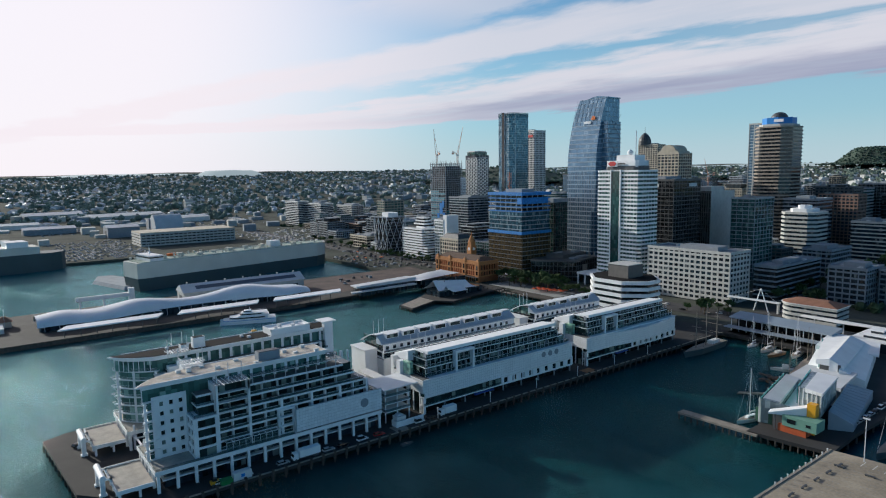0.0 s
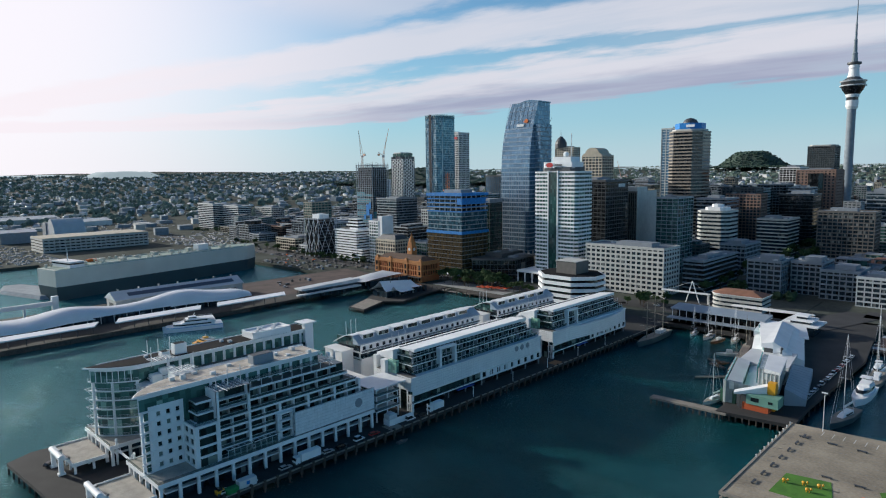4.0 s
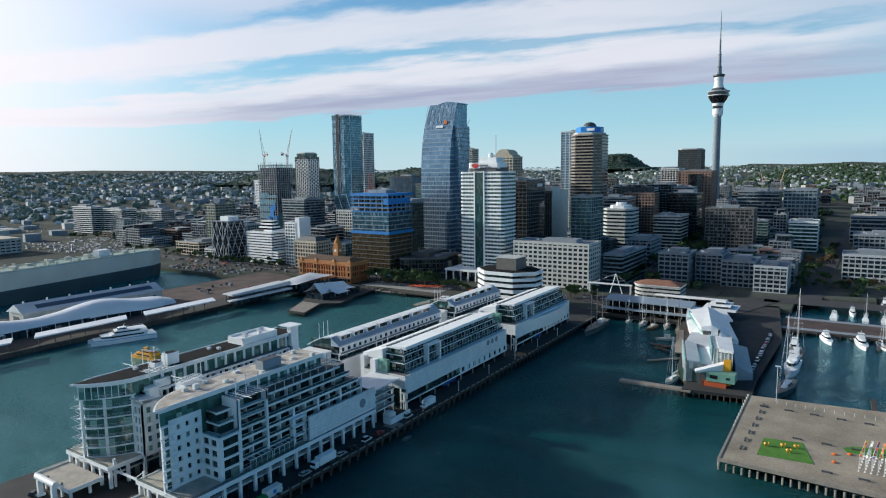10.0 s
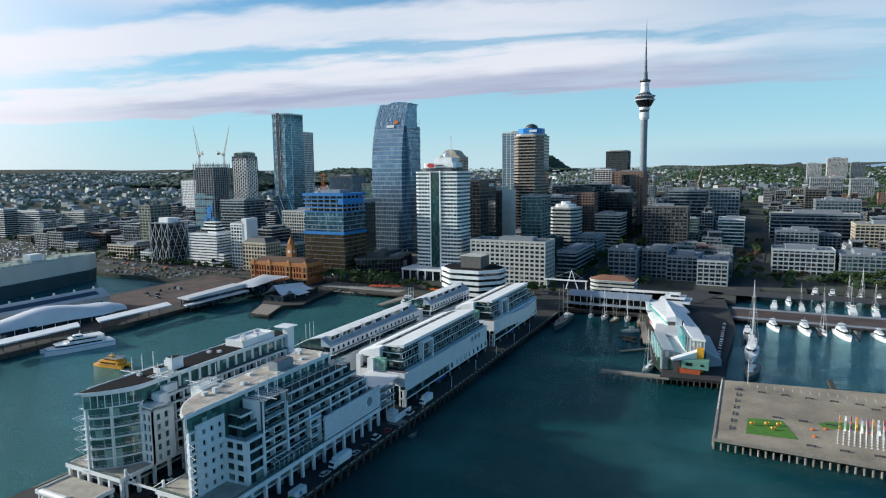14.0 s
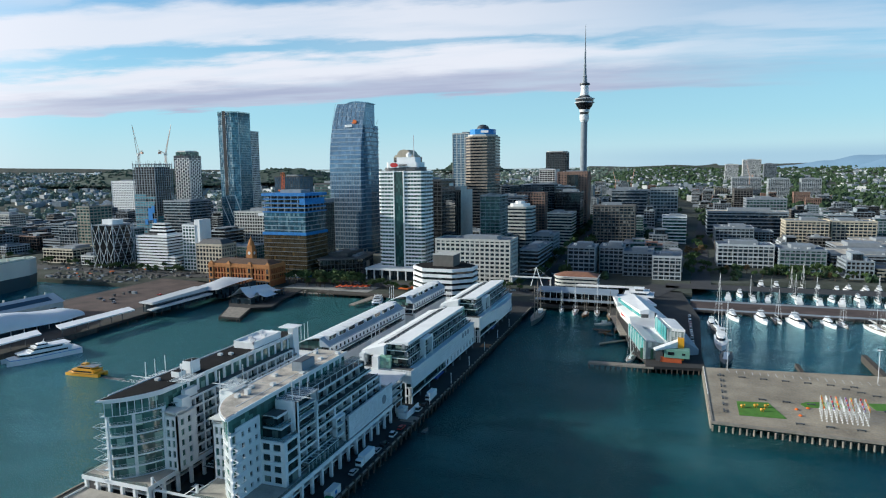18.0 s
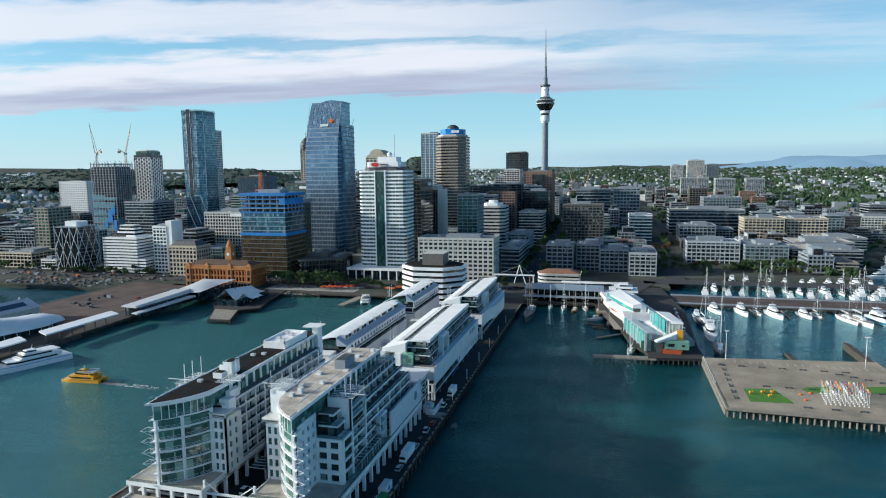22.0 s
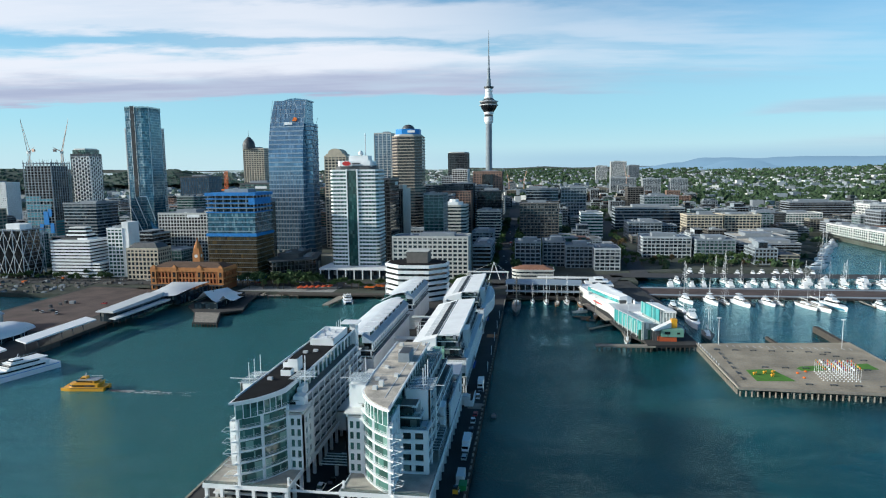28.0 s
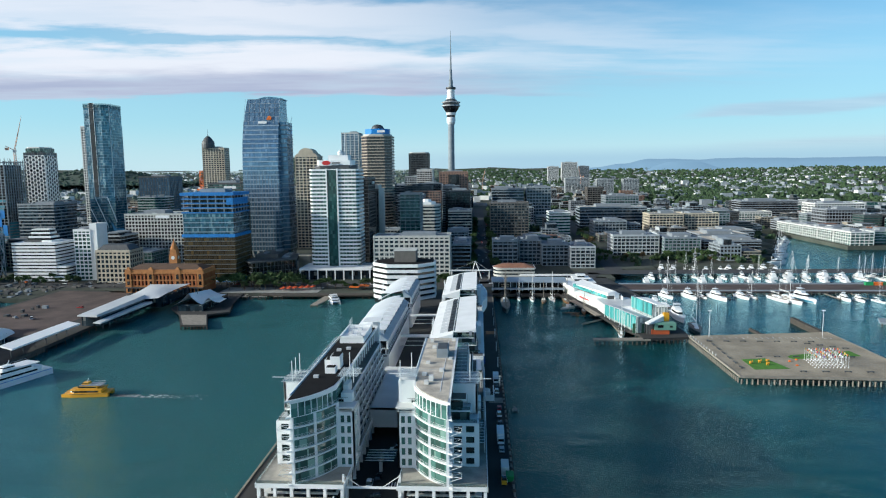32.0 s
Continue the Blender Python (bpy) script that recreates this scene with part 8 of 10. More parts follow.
for x, y in ((129.5, 357.5), (192, 358.6)):
    l = thing("lamp_mast", (x, y, 3.5), "tall slim lighting mast on the square", "lamp post", "lighting masts")
    part("pole", Kit().rod((0, 0, 0), (0, 0, 15), 0.16, 6, 0.1), STEEL, l)
    part("lamp_head", Kit().box(-1, 1, -0.25, 0.25, 14.7, 15.1), STEEL, l)
me = Kit().lathe([(0, 0.2), (0.7, 0.2), (0.8, 0.3), (1.0, 0.28), (1.1, 0.1)], 8).mesh("bollard", WHITE2)
for i in range(10):
    b = thing("mooring_bollard", (118.9, 318 + 4.2 * i, 3.9), "white-capped mooring bollard on the wharf edge", "bollard", "bollards")
    part("bollard", me, WHITE, b)

# the jetty and the museum wharf
jt = thing("mooring_jetty", (0, 0, 0), "narrow dark timber mooring jetty", "jetty", kind="structure")
part("deck", Kit().prism([(64.5, 351), (96, 352.5), (96, 357), (64.5, 355)], 2.2, 3.0), PALETIMBER, jt)
piles(jt, [(65 + 2.6 * i, 351.3 + 0.12 * i) for i in range(12)])
mw = thing("museum_wharf", (0, 0, 0), "dark timber wharf under the museum", "wharf", kind="structure")
part("deck", Kit().prism([(92, 353), (120, 357), (119, 380), (122, 470), (112, 565), (60, 565), (62, 480), (76, 430), (84, 380), (92, 362)], 2.0, 3.4), DECK, mw)
piles(mw, [(92 + 2.5 * i, 353.2 + 0.35 * i) for i in range(12)] + [(92 - 0.27 * i * 2, 362 + 6 * i) for i in range(20)] + [(119.4, 372 + 8 * i) for i in range(12)])
SPACE.append((58, 124, 350, 566))
AQUA = glazing("aqua_glass", (0.09, 0.36, 0.36), 2.2, 12.0, 0.35, lit=(0.3, 0.5, 0.47), share=0.2)
t = thing("museum_building", (96, 400, 3.4), "white angular maritime museum with sloping roofs and aqua glass walls", "building")


def wedge(name, plan, z0, zs, mat, lab=""):
    return part(name, Kit().prism([(x - 96, y - 400) for x, y in plan], z0 - 3.4, [z - 3.4 for z in zs]), mat, t, lab)


SAILGLASS = glazing("frosted_glass", (0.3, 0.36, 0.36), 1.6, 2.4, 0.25, rough=0.25, lit=(0.5, 0.56, 0.54), share=0.2, spec=0.4)
wedge("boat_hall", [(91.6, 365.4), (96.6, 368), (87.4, 405.6), (82.0, 405.6)], 3.4, [13.0, 12.2, 11.0, 11.6], SAILGLASS, "long narrow frosted glass boat hall")
wedge("boat_hall_roof", [(91.8, 365.2), (96.9, 367.8), (87.7, 405.8), (82.2, 405.8)], 11.0, [13.3, 12.5, 11.3, 11.9], METALROOF, "pale grey sloping roof")
wedge("valley_hall", [(96.8, 369), (104, 372), (99, 404), (87.8, 404.6)], 3.4, [8.6, 10.4, 11.2, 8.6], WHITE2)
wedge("valley_roof", [(96.9, 368.6), (104.4, 371.6), (99.4, 404.4), (87.9, 405)], 7.6, [9.0, 10.9, 11.7, 9.0], WHITE, "white sloping roof")
wall = [(81.4, 406), (91.3, 364.8)]
for i in range(14):
    f0, f1 = i / 14, (i + 1) / 14 - 0.006
    a, b = Vector(wall[0]).lerp(Vector(wall[1]), f0), Vector(wall[0]).lerp(Vector(wall[1]), f1)
    wedge("aqua_panel", [tuple(a), tuple(b), (b.x - 0.5, b.y - 0.2), (a.x - 0.5, a.y - 0.2)], 5.0, [11.8 + 1.4 * f0, 11.8 + 1.4 * f1, 11.8 + 1.4 * f1, 11.8 + 1.4 * f0], AQUA, "aqua glass wall panel" if i == 0 else "")
for i in range(7):
    c = Vector(wall[0]).lerp(Vector(wall[1]), i / 6)
    wedge("wall_post", [(c.x - 0.8, c.y - 0.2), (c.x - 0.5, c.y - 0.2), (c.x - 0.5, c.y + 0.2), (c.x - 0.8, c.y + 0.2)], 3.4, [11.9 + 1.4 * i / 6] * 4, STEEL)
wedge("end_screen", [(91.0, 364.4), (91.6, 364.2), (100.4, 368.6), (100, 369.2)], 3.6, [13.0, 13.0, 11.4, 11.4], SAILGLASS, "pale translucent end screen")
wedge("sail_hall", [(102, 372), (110, 371.5), (105, 398), (96, 397)], 9, [18.8, 18.2, 17.6, 18.2], SAILGLASS, "pale translucent upper hall")
wedge("sail_hall_roof", [(104, 371.6), (110.4, 371.2), (105.4, 398.4), (98, 397.4)], 17.4, [19.0, 18.5, 17.9, 18.4], WHITE)
for i in range(6):
    f = i / 5
    wedge("mullion", [(102 + 8 * f - 0.12, 371.7 - 0.5 * f), (102 + 8 * f + 0.12, 371.7 - 0.5 * f), (102 + 8 * f + 0.12, 372 - 0.5 * f), (102 + 8 * f - 0.12, 372 - 0.5 * f)], 11.5, [18.9 - 0.6 * f] * 4, STEEL)
for i in range(8):
    f0, f1 = i / 8, (i + 1) / 8 - 0.01
    a, b = Vector((95.6, 397.4)).lerp(Vector((101.6, 371.8)), f0), Vector((95.6, 397.4)).lerp(Vector((101.6, 371.8)), f1)
    wedge("sail_panel", [tuple(a), tuple(b), (b.x - 0.4, b.y - 0.1), (a.x - 0.4, a.y - 0.1)], 12.2, [19.0] * 4, AQUA, "aqua glass sail panel" if i == 0 else "")
# slope faces away from the sun; the blue-grey holds its shade
wedge("right_slope", [(110.6, 377), (117.6, 381.5), (109.5, 424), (104, 412)], 3.4, [10.6, 6.2, 7.6, 11.8], SLATEROOF, "metal lean-to slope, its shade painted in as blue-grey")
for i in range(12):
    f = (i + 0.5) / 12
    a, b = Vector((110.6, 377, 10.65)).lerp(Vector((104, 412, 11.85)), f), Vector((117.6, 381.5, 6.25)).lerp(Vector((109.5, 424, 7.65)), f)
    part("roof_seam", Kit().rod((a.x - 96, a.y - 400, a.z - 3.4), (b.x - 96, b.y - 400, b.z - 3.4), 0.08, 4), SLATEROOF, t)
wedge("porch_roof", [(96.4, 359.8), (108.8, 368.4), (107.2, 371.6), (95.4, 363.6)], 9.6, [10.2, 13.6, 13.6, 10.2], WHITE)
for x, y in ((98, 362.2), (106.5, 369)):
    wedge("porch_post", [(x - 0.25, y - 0.25), (x + 0.25, y - 0.25), (x + 0.25, y + 0.25), (x - 0.25, y + 0.25)], 3.4, [9.9] * 4, DARKGREY)
wedge("mid_hall", [(83, 406), (103, 404), (99, 430), (80.6, 430)], 3.4, [10, 11, 11, 10], WHITE2)
wedge("mid_roof", [(82, 405.6), (104.5, 404), (101, 431), (80, 431)], 10.0, [10.6, 11.6, 11.6, 10.6], METALROOF, "flat pale link roof")
wedge("gable_hall", [(87, 427), (95.6, 427), (81, 482), (71, 473)], 3.4, [15.0, 14.4, 13.0, 12.6], DARKGREY, "dark gable wall under the raised roof")
wedge("gable_roof", [(86.2, 425), (91.4, 425.6), (79, 483), (69.6, 473)], 13.6, [15.6, 16.8, 15.2, 13.8], WHITE, "raised white roof")
wedge("gable_slope", [(91.4, 425.6), (96.6, 428), (84.4, 487), (79, 483)], 10.4, [16.8, 13.8, 12.0, 15.2], WHITE, "raised white roof")
wedge("gable_strip", [(86.0, 428), (86.6, 428), (70.9, 471), (70.2, 471)], 11.2, [14.2] * 4, AQUA)
wedge("lower_hall", [(80.6, 433), (88, 428), (79, 465), (72, 463)], 3.4, [8, 11, 11, 9], WHITE2)
wedge("lower_roof", [(79.4, 432), (88, 427), (80, 466), (70.6, 464)], 7.6, [8.8, 11.8, 11.8, 9.6], WHITE, "white sloping roof")
wedge("west_slope", [(96, 424), (104.4, 430), (88.6, 490), (82, 486)], 3.4, [13.4, 9.0, 9.0, 13.0], WHITE, "long white western roof slope")
wedge("far_hall", [(72, 466), (93, 474), (86, 498), (66, 496)], 3.4, [9, 9, 9, 9], WHITE2)
wedge("far_roof", [(70, 464), (95, 474), (87, 500), (64, 498)], 9, [11.6, 10.0, 10.0, 11.6], WHITE, "white sloping roof")
edge = [(73 + 6.5 * f - 2.2 * math.sin(math.pi * f), 461 - 20 * f) for f in [i / 9 for i in range(10)]]
for i in range(9):
    (x0, y0), (x1, y1) = edge[i], edge[i + 1]
    wedge("red_canopy", [(x0, y0), (x1, y1), (x1 + 2.2, y1 + 0.6), (x0 + 2.2, y0 + 0.6)], 6.4, [7.4] * 4, RED, "curved red canopy edge" if i == 0 else "")
wedge("east_walk", [(66, 460), (76, 410), (80, 411), (69.5, 462)], 3.0, [3.6] * 4, PALETIMBER)
for z, o in ((9, 10.5), (11.4, 7), (13.6, 3.6)):
    wedge("tiered_roof", [(82 - o, 512 - o), (82 + o, 512 - o), (82 + o, 512 + o), (82 - o, 512 + o)], z, [z + 0.8] * 4, WHITE)
    wedge("tiered_wall", [(82 - o * 0.75, 512 - o * 0.75), (82 + o * 0.75, 512 - o * 0.75), (82 + o * 0.75, 512 + o * 0.75), (82 - o * 0.75, 512 + o * 0.75)], 3.4 if z == 9 else z - 2, [z + 0.1] * 4, GLASS)
t2 = thing("waterside_kiosk", (106, 366, 3.4), "green and red painted kiosk with a yellow tower", "kiosk")
part("green_box", Kit().box(-5.4, 6.6, -4, 3, 2.6, 6.6), material("green_panel", (0.16, 0.33, 0.26), 0.6, vary=0.12), t2)
part("red_base", Kit().box(-7, 3, -3.6, 3, 0, 2.6), material("orange_red_panel", (0.5, 0.1, 0.03), 0.6, vary=0.15), t2)
part("window", Kit().box(-3.6, -0.6, -4.1, -3.9, 4, 5.6), DARKGLASS, t2)
part("window", Kit().box(3, 4.6, -4.1, -3.9, 4.2, 5.2), DARKGLASS, t2)
part("yellow_tower", Kit().box(1, 4, 1, 4, 0, 11.4), YELLOW, t2)
part("dark_entry", Kit().box(-9.5, -6, -2.5, 3, 0, 6.4), DARKGREY, t2)
part("green_doors", Kit().box(-17, -10.6, -0.6, 0.2, 0, 5.4), material("dark_green_door", (0.03, 0.1, 0.06), 0.6), t2)

# long canopy of the heritage basin
t = thing("promenade_canopy", (38, 497, 3.4), "long pale blue-grey canopy roof beside the heritage basin", "canopy")
part("canopy_roof", Kit().prism([(-28, -6), (30, -8), (30, 6), (-28, 7)], 8.0, [8.8, 8.8, 10.2, 10.2]), SLATEROOF, t)
part("under_walk", Kit().box(-28, 28, -12, -6, 3.2, 3.8), SLATEROOF, t)
me = Kit().box(-0.2, 0.2, -0.2, 0.2, -3, 8.2).mesh("post", STEEL)
for i in range(13):
    part("post", me, STEEL, t, at=(-27 + 4.6 * i, -5, 0))
part("shopfront", Kit().box(-27, 28, 2, 6, 0, 8), DARKGLASS, t)
hb = thing("heritage_landing", (0, 0, 0), "timber landing by the heritage basin", "landing", kind="structure")
part("deck", Kit().prism([(10.6, 484), (64, 482), (64, 562), (10.6, 562)], 1.8, 3.4), DECK, hb)
t = thing("racing_yacht_display", (58, 531, 3.4), "long pale hull under a swept cover beside the promenade", "yacht")
part("hull_cover", Kit().prism([(-24, -1.5), (0, -4), (26, -1), (26, 1), (0, 4), (-24, 1.5)], 7.0, 8.0, [(-23, -0.4), (0, -1.5), (25, -0.3), (25, 0.3), (0, 1.5), (-23, 0.4)]), WHITE2, t)
for x in (-16, 0, 16):
    part("cradle", Kit().box(x - 0.3, x + 0.3, -0.3, 0.3, 0, 7.1), STEEL, t)

# ---- boats


def launch(name="motor_yacht"):
    """A white motor yacht about 18 m long, bow towards +y."""
    b = thing(name, (0, 0, 0), "white motor yacht with a stepped cabin and dark windows", "boat", "moored motor yachts")
    hull = [(-2.2, -8), (2.2, -8), (2.5, 0), (1.8, 5.5), (0, 9.5), (-1.8, 5.5), (-2.5, 0)]
    part("hull", Kit().prism([(x * 0.8, y * 0.94) for x, y in hull], -0.4, 2.1, hull), HULLWHITE, b)
    part("cabin", Kit().prism([(-1.8, -5), (1.8, -5), (1.7, 2), (0.8, 4.5), (-0.8, 4.5), (-1.7, 2)], 2.1, 3.9, [(-1.7, -5), (1.7, -5), (1.5, 1), (0.6, 2.6), (-0.6, 2.6), (-1.5, 1)]), HULLWHITE, b)
    part("cabin_window_band", Kit().prism([(-1.86, -4), (1.86, -4), (1.72, 1.9), (0.8, 4.3), (-0.8, 4.3), (-1.72, 1.9)], 2.7, 3.4, [(-1.8, -4), (1.8, -4), (1.62, 1.4), (0.7, 3.3), (-0.7, 3.3), (-1.62, 1.4)]), DARKGLASS, b)
    part("flybridge", Kit().prism([(-1.5, -4.4), (1.5, -4.4), (1.3, 0), (-1.3, 0)], 3.9, 4.7), HULLWHITE, b)
    part("hardtop", Kit().box(-1.4, 1.4, -4, -1, 5.9, 6.1), HULLWHITE, b)
    part("arch", Kit().rod((-1.3, -3.6, 4.6), (-1.2, -3, 6), 0.1, 5).rod((1.3, -3.6, 4.6), (1.2, -3, 6), 0.1, 5).rod((0, -2.6, 6), (0, -2.6, 7.6), 0.07, 5), STEEL, b)
    return b


def sloop(mast=22, hull=None, label="white sailing yacht with a tall bare mast", scale=1.0):
    b = thing("sailing_yacht", (0, 0, 0), label, "boat", "moored sailing yachts")
    s = scale
    plan = [(-1.6 * s, -7 * s), (1.6 * s, -7 * s), (2.1 * s, 0), (1.2 * s, 5 * s), (0, 8.5 * s), (-1.2 * s, 5 * s), (-2.1 * s, 0)]
    part("hull", Kit().prism([(x * 0.75, y * 0.92) for x, y in plan], -0.4, 1.5 * s, plan), hull or HULLWHITE, b)
    part("deck", Kit().prism([(x * 0.9, y * 0.96) for x, y in plan], 1.5 * s, 1.58 * s), PALETIMBER, b)
    part("cabin", Kit().prism([(-1.0 * s, -3 * s), (1.0 * s, -3 * s), (0.7 * s, 3 * s), (-0.7 * s, 3 * s)], 1.5 * s, 2.3 * s, [(-0.8 * s, -3 * s), (0.8 * s, -3 * s), (0.5 * s, 2 * s), (-0.5 * s, 2 * s)]), HULLWHITE, b)
    part("cabin_window_band", Kit().box(-0.96 * s, 0.96 * s, -2.4 * s, 1.2 * s, 1.75 * s, 2.0 * s), DARKGLASS, b)
    m = part("mast", Kit().rod((0, 0.8 * s, 1.4), (0, 0.8 * s, mast), 0.16, 6, 0.09), STEEL, b)
    part("boom", Kit().rod((0, 0.8 * s, 3.4 * s), (0, -5.5 * s, 3.5 * s), 0.14, 5), STEEL, m)
    part("rolled_sail", Kit().rod((0, 0.4 * s, 3.75 * s), (0, -5.2 * s, 3.8 * s), 0.26, 6), WHITE2, m)
    part("rigging", Kit().rod((0, 0.8 * s, mast), (0, 8.2 * s, 1.6 * s), 0.035, 4).rod((0, 0.8 * s, mast), (0, -6.8 * s, 1.6 * s), 0.035, 4).rod((0, 0.8 * s, mast * 0.9), (2.0 * s, 0, 1.6 * s), 0.035, 4).rod((0, 0.8 * s, mast * 0.9), (-2.0 * s, 0, 1.6 * s), 0.035, 4), STEEL, m)
    part("spreaders", Kit().rod((-1.2 * s, 0.8 * s, mast * 0.5), (1.2 * s, 0.8 * s, mast * 0.5), 0.06, 4).rod((-0.9 * s, 0.8 * s, mast * 0.74), (0.9 * s, 0.8 * s, mast * 0.74), 0.05, 4), STEEL, m)
    return b


yacht, sail = launch(), sloop()
bigsail = sloop(38, None, "large white sailing yacht with a very tall mast", 1.9)
darksail = sloop(36, HULLDARK, "large dark-hulled sailing yacht with a very tall mast", 1.7)
bluehull = material("turquoise_hull", (0.03, 0.2, 0.3), 0.35, vary=0.05)


def moor(ob, x, y, turn, s=1.0):
    c = copy_thing(ob, pose(x, y, 0, 0, 0, turn))
    c.scale = (s, s, s)
    return c


def fix(ob, x, y, turn):
    ob.location, ob.rotation_euler = (x, y, 0), (0, 0, radians(turn))


fix(yacht, 143.5, 489, 196)
fix(sail, 55.5, 478, 186)
fix(bigsail, 228, 474, 188)
fix(darksail, 131, 384, 172)
moor(darksail, 131, 446, 186, 1.05)
moor(bigsail, 222, 478, 190, 0.8)
moor(yacht, 160.5, 487, 190, 1.15)
moor(yacht, 180, 483, 194, 1.25)
moor(yacht, 199, 486, 195, 0.95)
moor(yacht, 131, 418, 178, 1.5)
moor(yacht, 128.5, 462, 180, 1.0)
moor(yacht, 240.5, 478, 192, 1.45)
moor(sail, 40.5, 477, 180, 1.0)
moor(sail, 30.5, 480, 182, 0.8)
moor(sail, 170, 489, 190, 1.0)
moor(sail, 207, 489, 188, 0.95)
part("turquoise_stripe", Kit().prism([(-2.05, -7.6), (2.05, -7.6), (2.35, 0), (1.75, 5.3), (0, 8.9), (-1.75, 5.3), (-2.35, 0)], 0.2, 1.2), bluehull, bpy.data.objects["motor_yacht.006"] if "motor_yacht.006" in bpy.data.objects else yacht)
rng = random.Random(21)
# along both sides of the marina pier and by the quay
for i in range(12):
    moor(rng.choice((yacht, yacht, sail)), 146 + 15 * i + rng.uniform(-3, 3), 556 + rng.uniform(-2, 3), rng.uniform(-8, 8), rng.uniform(0.75, 1.05))
for i in range(11):
    moor(rng.choice((yacht, yacht, sail)), 176 + 10.5 * i + rng.uniform(-2, 2), 614 + rng.uniform(-4, 2), 180 + rng.uniform(-8, 8), rng.uniform(0.8, 1.2))
for i in range(13):
    moor(rng.choice((yacht, yacht, sail)), 306 + 8.6 * i + rng.uniform(-2, 2), 664 + 17.5 * i, 112 + rng.uniform(-8, 8), rng.uniform(0.9, 1.4))
for i in range(7):
    moor(rng.choice((yacht, sail)), 262 + 15 * i, 580 + rng.uniform(-4, 4), rng.uniform(-12, 12), rng.uniform(0.8, 1.2))
for i in range(4):
    moor(sail, 336 + 16 * i, 566 + rng.uniform(-2, 2), 4, 1.0)

for i in range(14):
    moor(rng.choice((sail, yacht, sail)), 152 + 14 * i + rng.uniform(-4, 4), 577 + rng.uniform(-4, 5), 180 + rng.uniform(-10, 10), rng.uniform(0.7, 1.0))
for i in range(8):
    moor(rng.choice((sail, yacht)), 268 + 12 * i + rng.uniform(-3, 3), 476 - 1.1 * i + rng.uniform(-3, 3), 184 + rng.uniform(-8, 8), rng.uniform(0.75, 1.1))
mp = thing("marina_pier", (0, 0, 0), "long low marina pier with red-brown paving", "pier", kind="structure")
part("deck", Kit().prism([(118, 503), (400, 503), (400, 543), (118, 540)], 0.9, 2.2), RUST, mp)
part("timber_edge", Kit().prism([(118, 500.5), (400, 500.5), (400, 503), (118, 503)], 0.9, 1.9), DECK, mp)
part("walkway", Kit().box(118, 400, 503.2, 509, 2.2, 2.24).box(118, 400, 534, 539.8, 2.2, 2.24), CONCRETE, mp, "grey concrete walkway")
piles(mp, [(120 + 6 * i, 500.2) for i in range(46)], z1=2.6)
for i in range(9):
    x = 168 + 20 * i
    y = 503
    fp = thing("finger_pontoon", (x, y, 0), "narrow timber finger pontoon", "pontoon", "finger pontoons")
    part("deck", Kit().box(-0.7, 0.7, -24, -2.4, 0.5, 0.9), PALETIMBER, fp)
    part("guide_pile", Kit().rod((0, -24, -3), (0, -24, 3.2), 0.22, 6), TIMBER, fp)
for i, m in enumerate((material("green_container", (0.03, 0.3, 0.1), 0.6), ORANGE, material("dark_green_container", (0.04, 0.16, 0.07), 0.6))):
    c = thing("container", (318 + 7.4 * i, 530, 2.24), "painted steel shipping container on the marina pier", "container", "containers")
    part("body", Kit().box(-3, 3, -1.25, 1.25, 0, 2.6), m, c)
# wave wall and far pontoon
solid("wave_wall", Kit().prism([(197, 406), (199.6, 406), (199.4, 369.2), (196.8, 369.2)], -3, 3.6), TIMBER, "dark timber wave wall beside the square", "wall", kind="structure")
solid("wave_wall", Kit().prism([(163.2, 386), (165, 386), (165.2, 368), (163.4, 368)], -3, 1.6), TIMBER, "low dark timber fender in the basin", "wall", kind="structure")
wp = thing("west_wharf", (0, 0, 0), "concrete wharf end on piles with a white cabin", "wharf", kind="structure")
part("deck", Kit().prism([(246, 396), (330, 372), (340, 392), (252, 408)], 1.6, 3.0), CONCRETE, wp)
piles(wp, [(247 + 4 * i, 395.6 - 1.14 * i) for i in range(18)])
part("cabin", Kit().box(256, 263, 398, 402, 3.0, 6.0), WHITE, wp)

# the tall ship and the workboats of the heritage basin
t = thing("tall_ship", (19, 450, 0), "dark-hulled three-masted sailing ship at the wharf", "ship")
plan = [(-2.6, -19), (2.6, -19), (3.4, -6), (3.2, 8), (1.6, 16), (0, 22), (-1.6, 16), (-3.2, 8), (-3.4, -6)]
part("hull", Kit().prism([(x * 0.7, y * 0.9) for x, y in plan], -0.5, 3.4, plan), HULLDARK, t)
part("deck", Kit().prism([(x * 0.92, y * 0.96) for x, y in plan], 3.4, 3.5), PALETIMBER, t)
part("deckhouse", Kit().box(-1.5, 1.5, -12, -4, 3.5, 5.3), WHITE2, t)
for y, hgt in ((-11, 22), (0, 27), (10, 25)):
    m = part("mast", Kit().rod((0, y, 3), (0, y, hgt), 0.34, 6, 0.16), PALETIMBER, t)
    for z in (0.42, 0.62, 0.82):
        part("yard", Kit().rod((-5 * (1.2 - z), y, hgt * z), (5 * (1.2 - z), y, hgt * z), 0.15, 5), PALETIMBER, m)
    part("rigging", Kit().rod((0, y, hgt), (3, y - 3, 3.6), 0.05, 4).rod((0, y, hgt), (-3, y - 3, 3.6), 0.05, 4), DARKGREY, m)
part("bowsprit", Kit().rod((0, 20, 4), (0, 30, 7.5), 0.2, 6, 0.1), TIMBER, t)
fix(t, 19, 450, 180)
